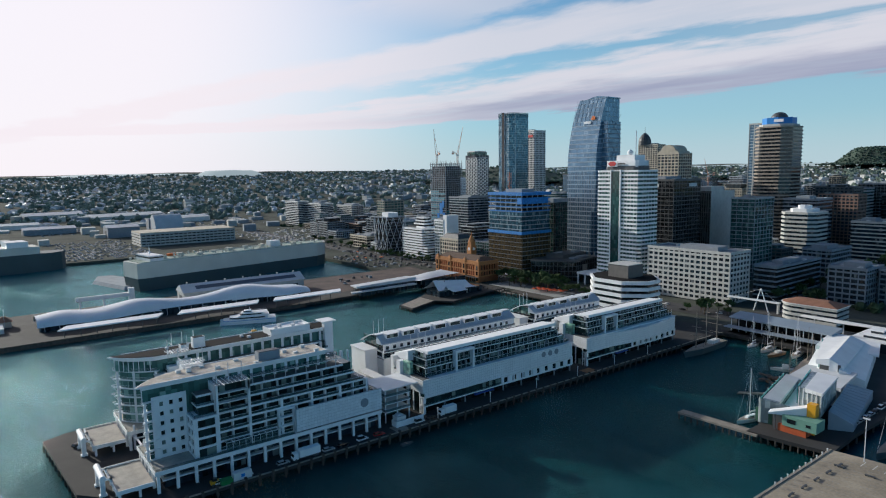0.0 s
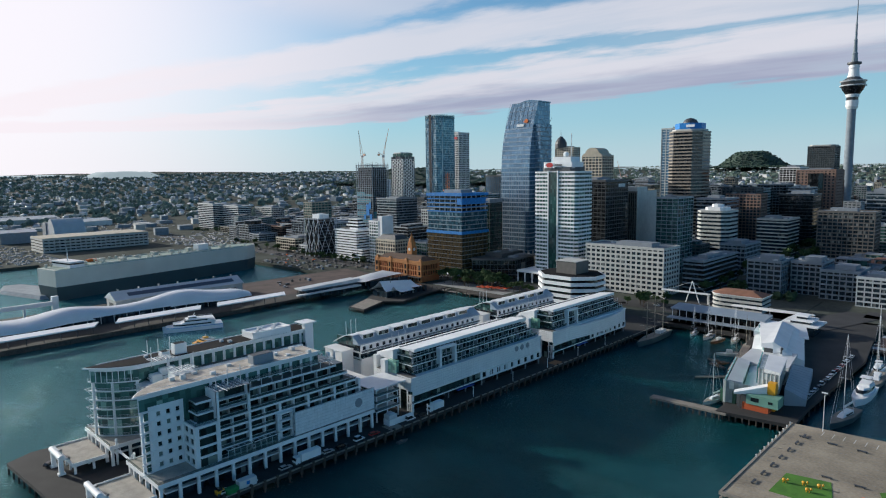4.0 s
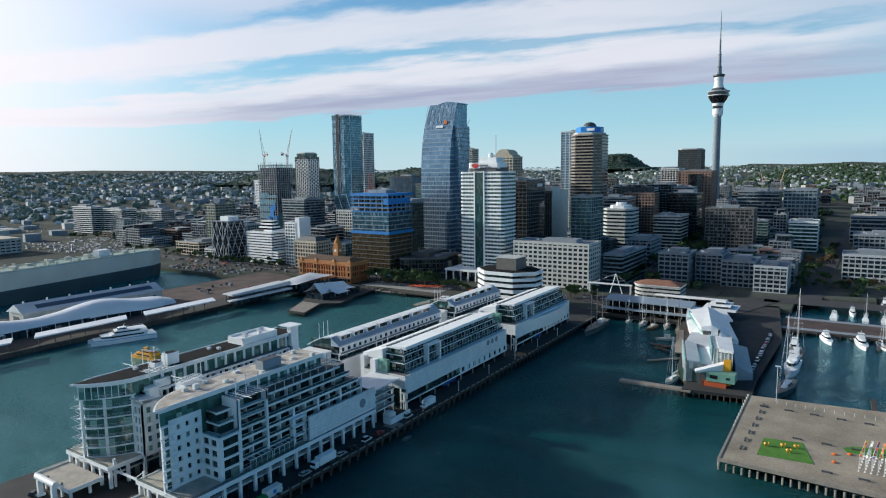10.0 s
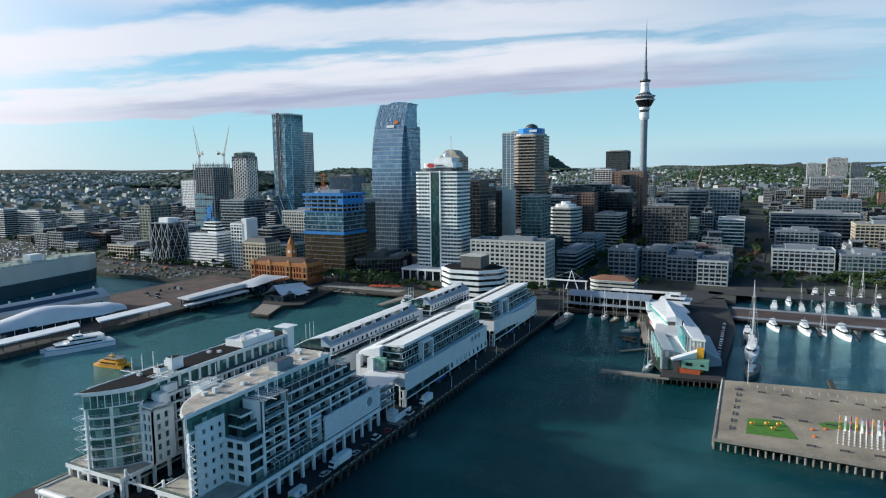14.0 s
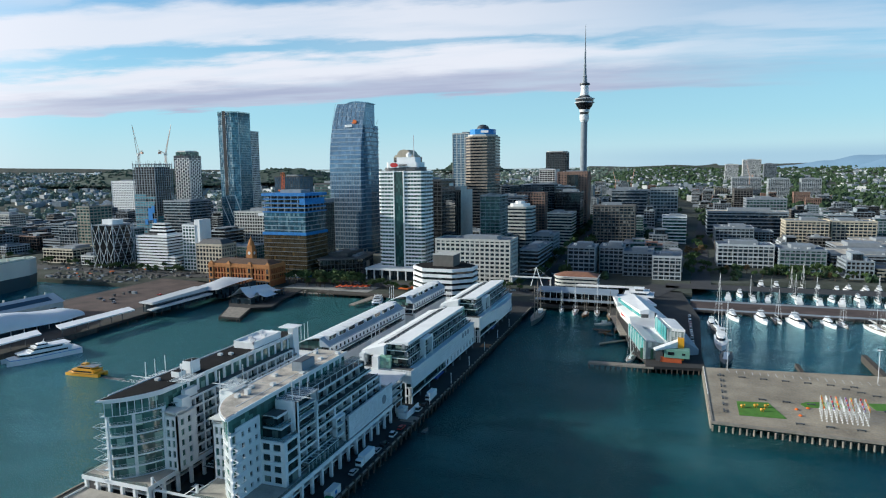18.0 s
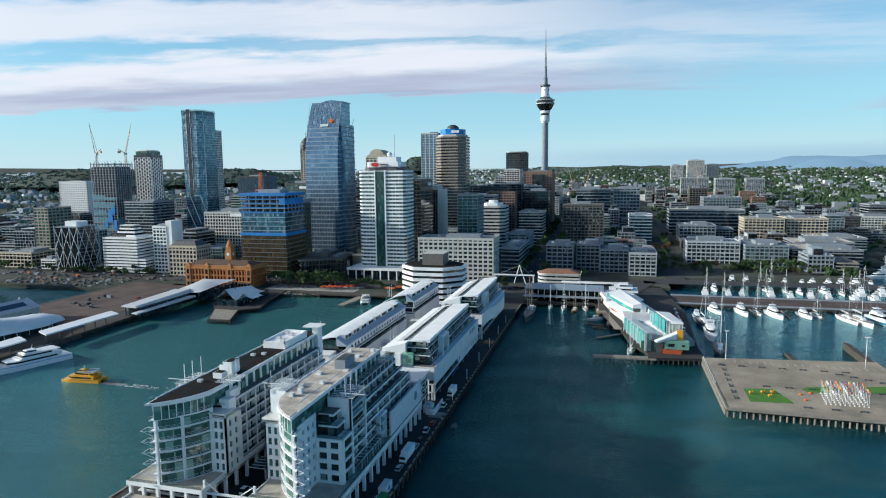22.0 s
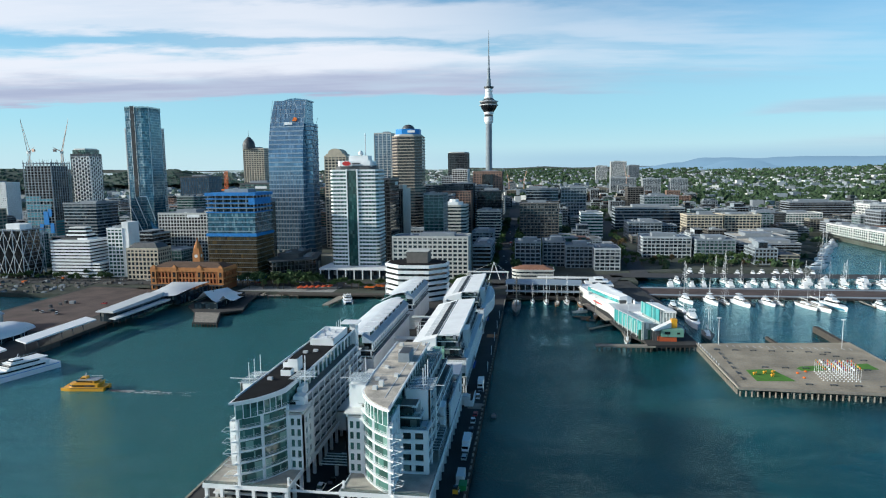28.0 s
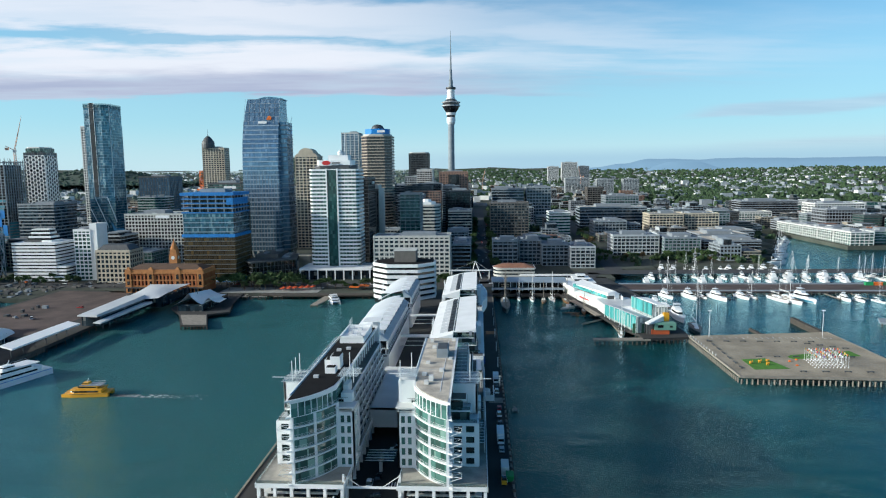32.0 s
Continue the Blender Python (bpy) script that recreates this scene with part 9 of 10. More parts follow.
for x, y, m in ((69.5, 452, HULLDARK), (63, 447, HULLGREY)):
    t = thing("work_boat", (x, y, 0), "small moored work boat with a low wheelhouse", "boat", "work boats", turn=rng.uniform(60, 120))
    part("hull", Kit().prism([(-1.5, -5), (1.5, -5), (1.6, 1), (0, 6), (-1.6, 1)], -0.3, 1.3, [(-1.7, -5), (1.7, -5), (1.9, 1), (0, 6.6), (-1.9, 1)]), m, t)
    part("wheelhouse", Kit().box(-1.0, 1.0, -2, 1, 1.3, 3.2), WHITE2, t)
pt = thing("floating_pontoon", (0, 0, 0), "floating timber pontoon for small boats", "pontoon", kind="structure")
part("deck", Kit().prism([(65, 399), (65.4, 396.8), (80.6, 410.6), (80, 412.8)], 0.3, 0.8).box(83.6, 85.2, 376, 396, 0.3, 0.8), PALETIMBER, pt)
t = copy_thing(sail, pose(84, 372, 0, 0, 0, 170))
rng = random.Random(5)
BAREWOOD = material("varnished_timber", (0.2, 0.1, 0.04), 0.5, vary=0.3, scale=0.6)
for i in range(13):
    x, y = 59 + 1.7 * i + rng.uniform(-0.5, 0.5), 429 - 0.35 * i + rng.uniform(-5, 5)
    if 69 < x < 75 and 425 < y < 446:
        x -= 9
    d = thing("rowing_boat", (x, y, 0), "small open rowing boat in the heritage basin", "boat", "rowing boats", turn=rng.uniform(-50, 70))
    part("hull", Kit().prism([(-0.8, -2.2), (0.8, -2.2), (1.0, 0.4), (0, 2.9), (-1.0, 0.4)], -0.2, 0.8, [(-0.95, -2.4), (0.95, -2.4), (1.2, 0.4), (0, 3.2), (-1.2, 0.4)]), rng.choice((HULLDARK, HULLDARK, HULLGREY, BAREWOOD)), d)
    part("inside", Kit().prism([(-0.7, -2.0), (0.7, -2.0), (0.9, 0.3), (0, 2.4), (-0.9, 0.3)], 0.8, 0.83), TIMBER, d)
    part("thwart", Kit().box(-0.9, 0.9, -0.5, -0.1, 0.83, 0.9), BAREWOOD, d)
for x, y, turn, size in ((48.2, 470.5, 172, 1.0), (65, 470, 184, 1.15), (72.2, 434, 176, 0.9)):
    d = thing("ketch", (x, y, 0), "two-masted wooden ketch with varnished masts", "boat", "wooden ketches", turn=turn)
    plan = [(-1.3 * size, -7 * size), (1.3 * size, -7 * size), (2.0 * size, 0), (1.1 * size, 5 * size), (0, 8 * size), (-1.1 * size, 5 * size), (-2.0 * size, 0)]
    part("hull", Kit().prism([(u * 0.75, v * 0.9) for u, v in plan], -0.3, 1.5, plan), BAREWOOD, d)
    part("deck", Kit().prism([(u * 0.9, v * 0.95) for u, v in plan], 1.5, 1.6), PALETIMBER, d)
    part("deckhouse", Kit().box(-0.9, 0.9, -3.2, 0.5, 1.6, 2.6), WHITE2, d)
    for v, top in ((2.2 * size, 17 * size), (-4.2 * size, 12.5 * size)):
        m = part("mast", Kit().rod((0, v, 1.5), (0, v, top), 0.17, 6, 0.09), PALETIMBER, d)
        part("boom", Kit().rod((0, v - 0.2, 3.2), (0, v - 4.0, 3.4), 0.13, 5), PALETIMBER, m)
        part("rigging", Kit().rod((0, v, top * 0.95), (1.7 * size, v - 0.6, 1.6), 0.035, 4).rod((0, v, top * 0.95), (-1.7 * size, v - 0.6, 1.6), 0.035, 4), DARKGREY, m)
d = thing("dinghy", (14.5, 251, 0), "small dark dinghy beside the wharf piles", "boat")
part("hull", Kit().prism([(-0.9, -2.4), (0.9, -2.4), (1.0, 0.5), (0, 3), (-1.0, 0.5)], -0.2, 0.7), HULLDARK, d)
part("seat", Kit().box(-0.8, 0.8, -0.5, 0, 0.7, 0.8), PALETIMBER, d)

# ---------------------------------------------------------------- lesser buildings of the town
import collections

JOINED = collections.defaultdict(Kit)      # the blocks too far off to stand alone, by material


def plain_block(name, label, x0, x1, y0, y1, z0, z1, floors, wall, glass, bay, roof, ribbon, group):
    """A smaller town building: glazed core, joined bands and piers, roof with a parapet and a few units."""
    w, d, h = x1 - x0, y1 - y0, z1 - z0
    rng = random.Random(round(x0 * 3 + y0 * 5))
    core = Kit().box(-w / 2, w / 2, -d / 2, d / 2, -5, h - 0.3)
    fh = h / floors
    front = Kit()
    share, wide = rng.choice(((0.16, 0.14), (0.28, 0.3), (0.36, 0.5), (0.5, 0.75)))
    for i in range(floors):
        a, c = w / 2 + 0.3, d / 2 + 0.3
        front.box(-a, a, -c, c, i * fh, i * fh + fh * share)
    if not ribbon:
        for length, other, along in ((w, d, 0), (d, w, 1)):
            n = max(2, round(length / bay))
            for i in range(n + 1):
                c0 = -length / 2 + i * length / n
                for s in (-1, 1):
                    o = s * (other / 2 + 0.12)
                    if along == 0:
                        front.box(c0 - wide, c0 + wide, o - 0.14, o + 0.14, 0, h - 0.2)
                    else:
                        front.box(o - 0.14, o + 0.14, c0 - wide, c0 + wide, 0, h - 0.2)
    for s in (-1, 1):
        front.box(s * (w / 2 + 0.2) - 0.2, s * (w / 2 + 0.2) + 0.2, -d / 2 - 0.4, d / 2 + 0.4, h - 0.5, h + 0.9)
        front.box(-w / 2 - 0.4, w / 2 + 0.4, s * (d / 2 + 0.2) - 0.2, s * (d / 2 + 0.2) + 0.2, h - 0.5, h + 0.904)
    top = Kit().box(-w / 2 - 0.32, w / 2 + 0.32, -d / 2 - 0.32, d / 2 + 0.32, h - 0.6, h + 0.1)
    units = Kit()
    for _ in range(rng.randint(2, 6)):
        ux_, uy, s, t = rng.uniform(-w * 0.38, w * 0.38), rng.uniform(-d * 0.38, d * 0.38), rng.uniform(0.8, 3.2), rng.uniform(0.8, 2.4)
        units.box(ux_ - s, ux_ + s, uy - t, uy + t, h, h + rng.uniform(1.2, 3.2))
    if rng.random() < 0.55:
        # a set-back upper tier with its own roof
        u0, u1 = -w / 2 * rng.uniform(0.3, 0.9), w / 2 * rng.uniform(0.3, 0.9)
        v0, v1 = -d / 2 * rng.uniform(0.3, 0.9), d / 2 * rng.uniform(0.3, 0.9)
        up = rng.choice((3.0, 3.2, 6.2))
        core.box(u0, u1, v0, v1, h, h + up)
        front.box(u0 - 0.2, u1 + 0.2, v0 - 0.2, v1 + 0.2, h + up - 0.7, h + up - 0.1)
        top.box(u0 - 0.6, u1 + 0.6, v0 - 0.6, v1 + 0.6, h + up - 0.1, h + up + 0.2)
        front.box(u0 - 0.1, u0 + 0.9, v0 - 0.1, v1 + 0.1, h, h + up - 0.2)
    plant = rng.choice((GREY, STUCCO, ROOFSHEET))
    spot = ((x0 + x1) / 2, (y0 + y1) / 2, z0)
    if y0 > NEAR_TOWN or x0 < -700:
        for kit, mat in ((core, glass), (front, wall), (top, roof), (units, plant)):
            JOINED[mat].add([(x + spot[0], y + spot[1], z + spot[2]) for x, y, z in kit.v], kit.f)
        return None
    b = thing(name, spot, label, "building", group)
    part("glazing", core, glass, b)
    tagged(part("facade", front, wall, b), kind="stuff")
    tagged(part("roof", top.add(units.v, units.f), roof, b), kind="stuff")
    return b


def clear(x0, x1, y0, y1):
    return all(x1 < a or x0 > b or y1 < c or y0 > d for a, b, c, d in SPACE)


WALLS = [(STUCCO, "off-white"), (CONCRETE, "grey concrete"), (LIMESTONE, "pale stone"), (SAND, "cream"), (GREY, "grey clad"), (LIMESTONE, "pale stone"), (DARKGREY, "dark clad"), (GREY, "grey clad"), (STUCCO, "off-white"), (BROWN, "brown"), (PINKBRICK, "brick")]
ROADX = ((-9, 20), (-210, -160), (118, 150))
NEAR_TOWN = 900
rng = random.Random(77)
y = 585
while y < 1420:
    depth = rng.uniform(20, 34)
    x = -960 if y > 600 else -760
    while x < 680:
        w = rng.uniform(18, 40) if x < 20 else rng.uniform(13, 30)
        x0, x1, y0, y1 = x, x + w, y, y + depth
        x += w + rng.choice((2.5, 3, 4, 12))
        if not clear(x0, x1, y0, y1) or y0 < coast(x0) + 12 or y0 < coast(x1) + 12 or any(x1 > a and x0 < b for a, b in ROADX):
            continue
        far = (y - 585) / 835
        if x0 < -560:
            top = rng.uniform(9, 20) if rng.random() < 0.8 else rng.uniform(22, 38)
        elif x0 < -215:
            top = rng.uniform(16, 34) if rng.random() < 0.7 else rng.uniform(34, 62)
        elif x0 < 20:
            top = rng.uniform(20, 40) if rng.random() < 0.6 else rng.uniform(40, 72)
        else:
            top = rng.uniform(8, 17) if rng.random() < 0.78 else rng.uniform(18, 32)
        if -485 < x0 < -370 and y0 < 740:
            top = rng.uniform(9, 16)
        if rng.random() < (0.12 if x0 < 60 else 0.2):
            continue
        wall, word = rng.choice(WALLS if x0 < 20 else (WALLS[1], WALLS[1], WALLS[2], WALLS[4], WALLS[4], WALLS[9], WALLS[6], WALLS[6], WALLS[3], WALLS[0]))
        ribbon = rng.random() < 0.4
        z0 = land_z((x0 + x1) / 2, (y0 + y1) / 2) - 0.3
        floors = max(2, round(top / 3.5))
        plain_block("town_building", "%s %s block with %s windows and roof plant" % (word, "office" if top > 24 else "low town", "ribbon" if ribbon else "gridded"),
                    x0, x1, y0, y1, z0, z0 + top, floors, wall, rng.choice((GLASS, DARKGLASS, DARKGLASS, GREENGLASS)), rng.uniform(3.2, 5.5),
                    rng.choice((ROOFGREY, ROOFTOWN, ROOFSHEET, ROOFTOWN, STUCCO, ROOFGREY, TERRACOTTA if top < 15 else ROOFGREY)), ribbon, "town blocks")
        SPACE.append((x0, x1, y0, y1))
    y += depth + rng.choice((4, 5, 14))

# mid-rise blocks further up the ridge
rng = random.Random(19)
for _ in range(120):
    x, y, w, d, top = rng.uniform(-420, 470), rng.uniform(1430, 2150), rng.uniform(14, 34), rng.uniform(14, 26), rng.uniform(14, 34)
    if any(x + w > a and x < b for a, b in ROADX) or not clear(x, x + w, y, y + d):
        continue
    z0 = land_z(x + w / 2, y + d / 2) - 0.3
    plain_block("town_building", "", x, x + w, y, y + d, z0, z0 + top, max(3, round(top / 3.4)), rng.choice((STUCCO, STUCCO, LIMESTONE, SAND, PINKBRICK, GREY)), rng.choice((GLASS, DARKGLASS)), rng.uniform(3.2, 5.0), rng.choice((ROOFTOWN, STUCCO, ROOFSHEET, TERRACOTTA)), rng.random() < 0.4, "")
    SPACE.append((x, x + w, y, y + d))
for mat, kit in JOINED.items():
    tagged(solid("inner_town_blocks", kit, mat, "joined mass of inner town blocks further inland", "buildings"), kind="stuff")

# ---- the far town, too small to tell apart
rng = random.Random(4)


def scatter(n, xr, yr, keep=None):
    out = []
    while len(out) < n:
        x, y = rng.uniform(*xr), rng.uniform(*yr)
        if math.hypot(x, y) > 4750 or y < coast(x) + 40 or (keep and not keep(x, y)):
            continue
        out.append((x, y))
    return out


def far_blocks(name, mat, spots, low, high, label):
    k = Kit()
    for x, y in spots:
        w, d, h, a = rng.uniform(5, 14), rng.uniform(5, 14), rng.uniform(low, high), rng.uniform(-0.3, 0.3)
        c, s, z = math.cos(a), math.sin(a), land_z(x, y) - 1
        k.prism([(x + c * u - s * v, y + s * u + c * v) for u, v in ((-w, -d), (w, -d), (w, d), (-w, d))], z, z + h)
    return tagged(solid(name, k, mat, label, "buildings"), kind="stuff")


def houses(name, mat, roofmat, spots, label):
    k, r = Kit(), Kit()
    for x, y in spots:
        w, d, h, a = rng.uniform(3.5, 6.5), rng.uniform(5, 9), rng.uniform(3.5, 6.5), rng.uniform(0, math.pi)
        c, s, z = math.cos(a), math.sin(a), land_z(x, y) - 0.6
        q = lambda u, v, t: (x + c * u - s * v, y + s * u + c * v, z + t)
        k.add([q(-w, -d, 0), q(w, -d, 0), q(w, d, 0), q(-w, d, 0), q(-w, -d, h), q(w, -d, h), q(w, d, h), q(-w, d, h)],
              [(0, 1, 5, 4), (1, 2, 6, 5), (2, 3, 7, 6), (3, 0, 4, 7)])
        r.add([q(-w - 0.5, -d - 0.5, h), q(w + 0.5, -d - 0.5, h), q(w + 0.5, d + 0.5, h), q(-w - 0.5, d + 0.5, h), q(0, -d * 0.6, h + w * 0.6), q(0, d * 0.6, h + w * 0.6)],
              [(0, 1, 4), (1, 2, 5, 4), (2, 3, 5), (3, 0, 4, 5)])
    tagged(solid(name, k, mat, label, "houses"), kind="stuff")
    tagged(solid(name + "_roofs", r, roofmat, label + " roofs", "roofs"), kind="stuff")


far_blocks("far_blocks", WHITE2, scatter(520, (-3200, 3200), (1420, 3200)), 6, 16, "pale blocks of the far town")
far_blocks("far_grey_blocks", GREY, scatter(520, (-3200, 3200), (1420, 3000)), 6, 18, "grey blocks of the far town")
far_blocks("far_brown_blocks", CONCRETE, scatter(420, (-2600, 2200), (1420, 2600)), 6, 18, "brown blocks of the far town")
far_blocks("port_blocks", PALE, scatter(120, (-2400, -880), (120, 1400)), 5, 13, "low pale blocks behind the port")
far_blocks("port_grey_blocks", CONCRETE, scatter(160, (-2400, -880), (300, 1400)), 5, 14, "low grey blocks behind the port")
houses("suburb_houses", STUCCO, ROOFGREY, scatter(2300, (-200, 3600), (1400, 4400), lambda x, y: x > 150 or y > 2000), "white weatherboard suburb houses")
houses("suburb_cream_houses", LIMESTONE, ROOFTOWN, scatter(700, (-200, 3600), (1500, 4400), lambda x, y: x > 150 or y > 2000), "cream suburb houses with tiled roofs")
# whiter walls and roofs in the east also make up for missing haze
houses("east_suburb_houses", WHITE2, METALROOF, scatter(2600, (-4400, -300), (700, 4200), lambda x, y: x < -1000 or y > 1500), "pale eastern suburb houses")


def blob(k, x, y, z, r, h):
    """One ragged clump of leaves."""
    n = 6
    base = len(k.v)
    for f, q in ((0.15, 0.75), (0.55, 1.0), (0.85, 0.6)):
        for i in range(n):
            a = 2 * math.pi * i / n + f * 2
            j = rng.uniform(0.7, 1.25)
            k.v.append((x + r * q * j * math.cos(a), y + r * q * j * math.sin(a), z + h * (f + rng.uniform(-0.08, 0.08))))
    k.v.append((x, y, z + h))
    for t in range(2):
        for i in range(n):
            k.f.append((base + t * n + i, base + t * n + (i + 1) % n, base + (t + 1) * n + (i + 1) % n, base + (t + 1) * n + i))
    for i in range(n):
        k.f.append((base + 2 * n + i, base + 2 * n + (i + 1) % n, base + 3 * n))


def woods(name, spots, low, high, label, mat=FOLIAGE):
    k = Kit()
    for x, y in spots:
        s = rng.uniform(low, high)
        z = land_z(x, y) - 1
        for _ in range(3):
            blob(k, x + rng.uniform(-s, s), y + rng.uniform(-s, s), z, s * rng.uniform(0.5, 0.9), s * rng.uniform(1.1, 1.9))
    return tagged(solid(name, k, mat, label, "trees"), kind="stuff")


# leaf colour lifted and greyed to hold the distance haze in the east
HAZEGREEN = material("haze_paled_foliage", (0.15, 0.2, 0.16), 0.95, vary=0.45, scale=0.05, fine=0.6)
woods("suburb_trees", scatter(6800, (-200, 3600), (1300, 4500), lambda x, y: x > 200 or y > 1700), 5, 9, "dense garden trees of the western suburbs")
def in_town(n, xr, yr):
    """Spots between the buildings."""
    out = []
    while len(out) < n:
        x, y = rng.uniform(*xr), rng.uniform(*yr)
        if y > coast(x) + 14 and clear(x - 3, x + 3, y - 3, y + 3) and not any(a - 1 < x < b + 1 for a, b in ROADX):
            out.append((x, y))
    return out


woods("town_trees", in_town(560, (20, 690), (610, 1400)), 2.6, 5.5, "green trees crowding the gaps between low town blocks")
woods("east_town_trees", in_town(260, (-960, -20), (600, 1400)), 2.4, 5.0, "dark green trees between the eastern town blocks")
woods("park_trees", scatter(800, (250, 1000), (1650, 2300)), 6, 10, "thick green park woodland on a slope")
woods("hedge_trees", [(430 + 12 * i + rng.uniform(-6, 6), 1250 + 2 * i + rng.uniform(-14, 14)) for i in range(60)] + [(900 + 6 * i, 1400 + 22 * i) for i in range(70)], 6, 10, "dark line of park trees")
woods("east_trees", scatter(4200, (-4500, -150), (760, 4500), lambda x, y: x < -1000 or y > 1450), 5, 10, "trees across the eastern suburbs, paled for haze", HAZEGREEN)


woods("shore_trees", scatter(1100, (-4500, -1250), (150, 900)), 5, 10, "trees across the far eastern shore, green paled for haze", HAZEGREEN)
# these houses too are painted paler to stand for haze
houses("shore_houses", WHITE2, METALROOF, scatter(700, (-4300, -1250), (150, 900)), "pale houses across the far eastern shore")


def hill(name, cx, cy, w, d, z0, z1, mat, label, flat=0.0, seed=0.0):
    k = Kit()
    n = 28
    for j in range(n + 1):
        for i in range(n + 1):
            u, v = 2 * i / n - 1, 2 * j / n - 1
            r = min(1.0, math.hypot(u, v))
            f = max(0.0, min(1.0, (1 - r) / (1 - flat)))
            f = f * f * (3 - 2 * f)
            k.v.append((cx + u * w, cy + v * d, z0 + (z1 - z0) * f * (1 + 0.12 * noise.noise(Vector((u * 3 + seed, v * 3, 0))))))
    for j in range(n):
        for i in range(n):
            a = j * (n + 1) + i
            k.f.append((a, a + 1, a + n + 2, a + n + 1))
    ob = solid(name, k, mat, label, "hill", kind="structure")
    ob.data.shade_smooth()
    if mat is HILLGREEN:
        clumps = Kit()
        for _ in range(1900):
            x, y, z = k.v[rng.randrange(len(k.v))]
            x, y, s = x + rng.uniform(-w / n, w / n), y + rng.uniform(-d / n, d / n), rng.uniform(4, 8)
            blob(clumps, x, y, z - 5, s, s * rng.uniform(1.0, 1.7))
        tagged(solid("hill_trees", clumps, HILLTREE, "dense trees on a far wooded hill", "trees"), kind="stuff")
    return ob


HILLTREE = material("hill_foliage", (0.05, 0.09, 0.065), 0.95, vary=0.4, scale=0.02, fine=0.3)
HILLGREEN = material("wooded_hill", (0.05, 0.075, 0.058), 0.95, vary=0.35, scale=0.01, fine=0.08)
HAZEBLUE = material("haze_blue_hill_glow", (0.06, 0.1, 0.14), 0.95, vary=0.12, scale=0.002, fine=0.01)
HAZEPALE = material("haze_pale_hill_glow", (0.1, 0.13, 0.14), 0.95, vary=0.1, scale=0.002, fine=0.01)

# the far hills emit a little: distance haze put into their colour
for m, haze_glow in ((HAZEBLUE, (0.2, 0.32, 0.46)), (HAZEPALE, (0.42, 0.49, 0.52))):
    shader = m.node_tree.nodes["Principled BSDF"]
    shader.inputs["Emission Color"].default_value, shader.inputs["Emission Strength"].default_value = (*haze_glow, 1), 0.85

hill("volcanic_hill", -1120, 4060, 215, 180, 112, 198, HILLGREEN, "dark wooded volcanic hill behind the town", 0.3)
hill("volcanic_hill", 1340, 4280, 330, 240, 95, 154, HAZEBLUE, "wooded hill on the western horizon, glowing in haze blue", 0.2, 3.0)
hill("volcanic_hill", -4130, 1610, 300, 300, 75, 136, HAZEPALE, "flat-topped far hill with a pale haze glow put in", 0.45, 7.0)
hill("wooded_ridge", -2010, 2190, 420, 300, 60, 122, HILLGREEN, "dark wooded ridge behind the eastern town", 0.2, 5.0)
hill("wooded_ridge", -1560, 2560, 380, 280, 65, 118, HILLGREEN, "dark wooded ridge behind the eastern town", 0.2, 9.0)


def range_of_hills(name, pts, mat, label):
    """A long far ridge through points of x, y and crest height."""
    k = Kit()
    rows = []
    for (xa, ya, za), (xb, yb, zb) in zip(pts, pts[1:]):
        for i in range(16):
            f = i / 16
            rows.append((xa + (xb - xa) * f, ya + (yb - ya) * f, za + (zb - za) * (f * f * (3 - 2 * f))))
    for x, y, z in rows:
        r = math.hypot(x, y)
        z += 6 * noise.noise(Vector((x / 120, y / 120, 3)))
        for f, h in ((-0.05, 60), (-0.022, 60 + (z - 60) * 0.6), (0, z), (0.03, 60)):
            k.v.append((x * (1 + f), y * (1 + f), h))
    for i in range(len(rows) - 1):
        for j in range(3):
            a = i * 4 + j
            k.f.append((a, a + 4, a + 5, a + 1))
    ob = solid(name, k, mat, label, "hills", kind="structure")
    ob.data.shade_smooth()


range_of_hills("far_range", [(600, 4650, 110), (830, 4620, 124), (1020, 4580, 150), (1205, 4540, 182), (1520, 4440, 172), (1790, 4340, 178), (2030, 4240, 172), (2480, 4010, 170), (3200, 3450, 160)], HAZEBLUE, "long mountain range on the horizon, glowing in haze blue")
range_of_hills("east_range", [(-4650, -200, 70), (-4620, 330, 98), (-4560, 800, 120), (-4480, 1150, 120), (-4100, 2240, 110), (-3900, 2520, 114), (-3620, 2930, 114), (-2600, 3800, 116), (-1700, 4300, 122), (-400, 4620, 124)], HAZEPALE, "hills along the eastern horizon with a pale haze glow put in")

# ---------------------------------------------------------------- trees, vehicles and clutter
BARK = material("bark", (0.1, 0.075, 0.05), 0.95, vary=0.3)
LEAF = material("street_tree_leaves", (0.05, 0.09, 0.025), 0.85, vary=0.45, scale=0.3, fine=3.0, tint=0.35)
AUTUMN = material("brown_tree_leaves", (0.12, 0.08, 0.035), 0.85, vary=0.4, scale=0.3, fine=3.0, tint=0.3)


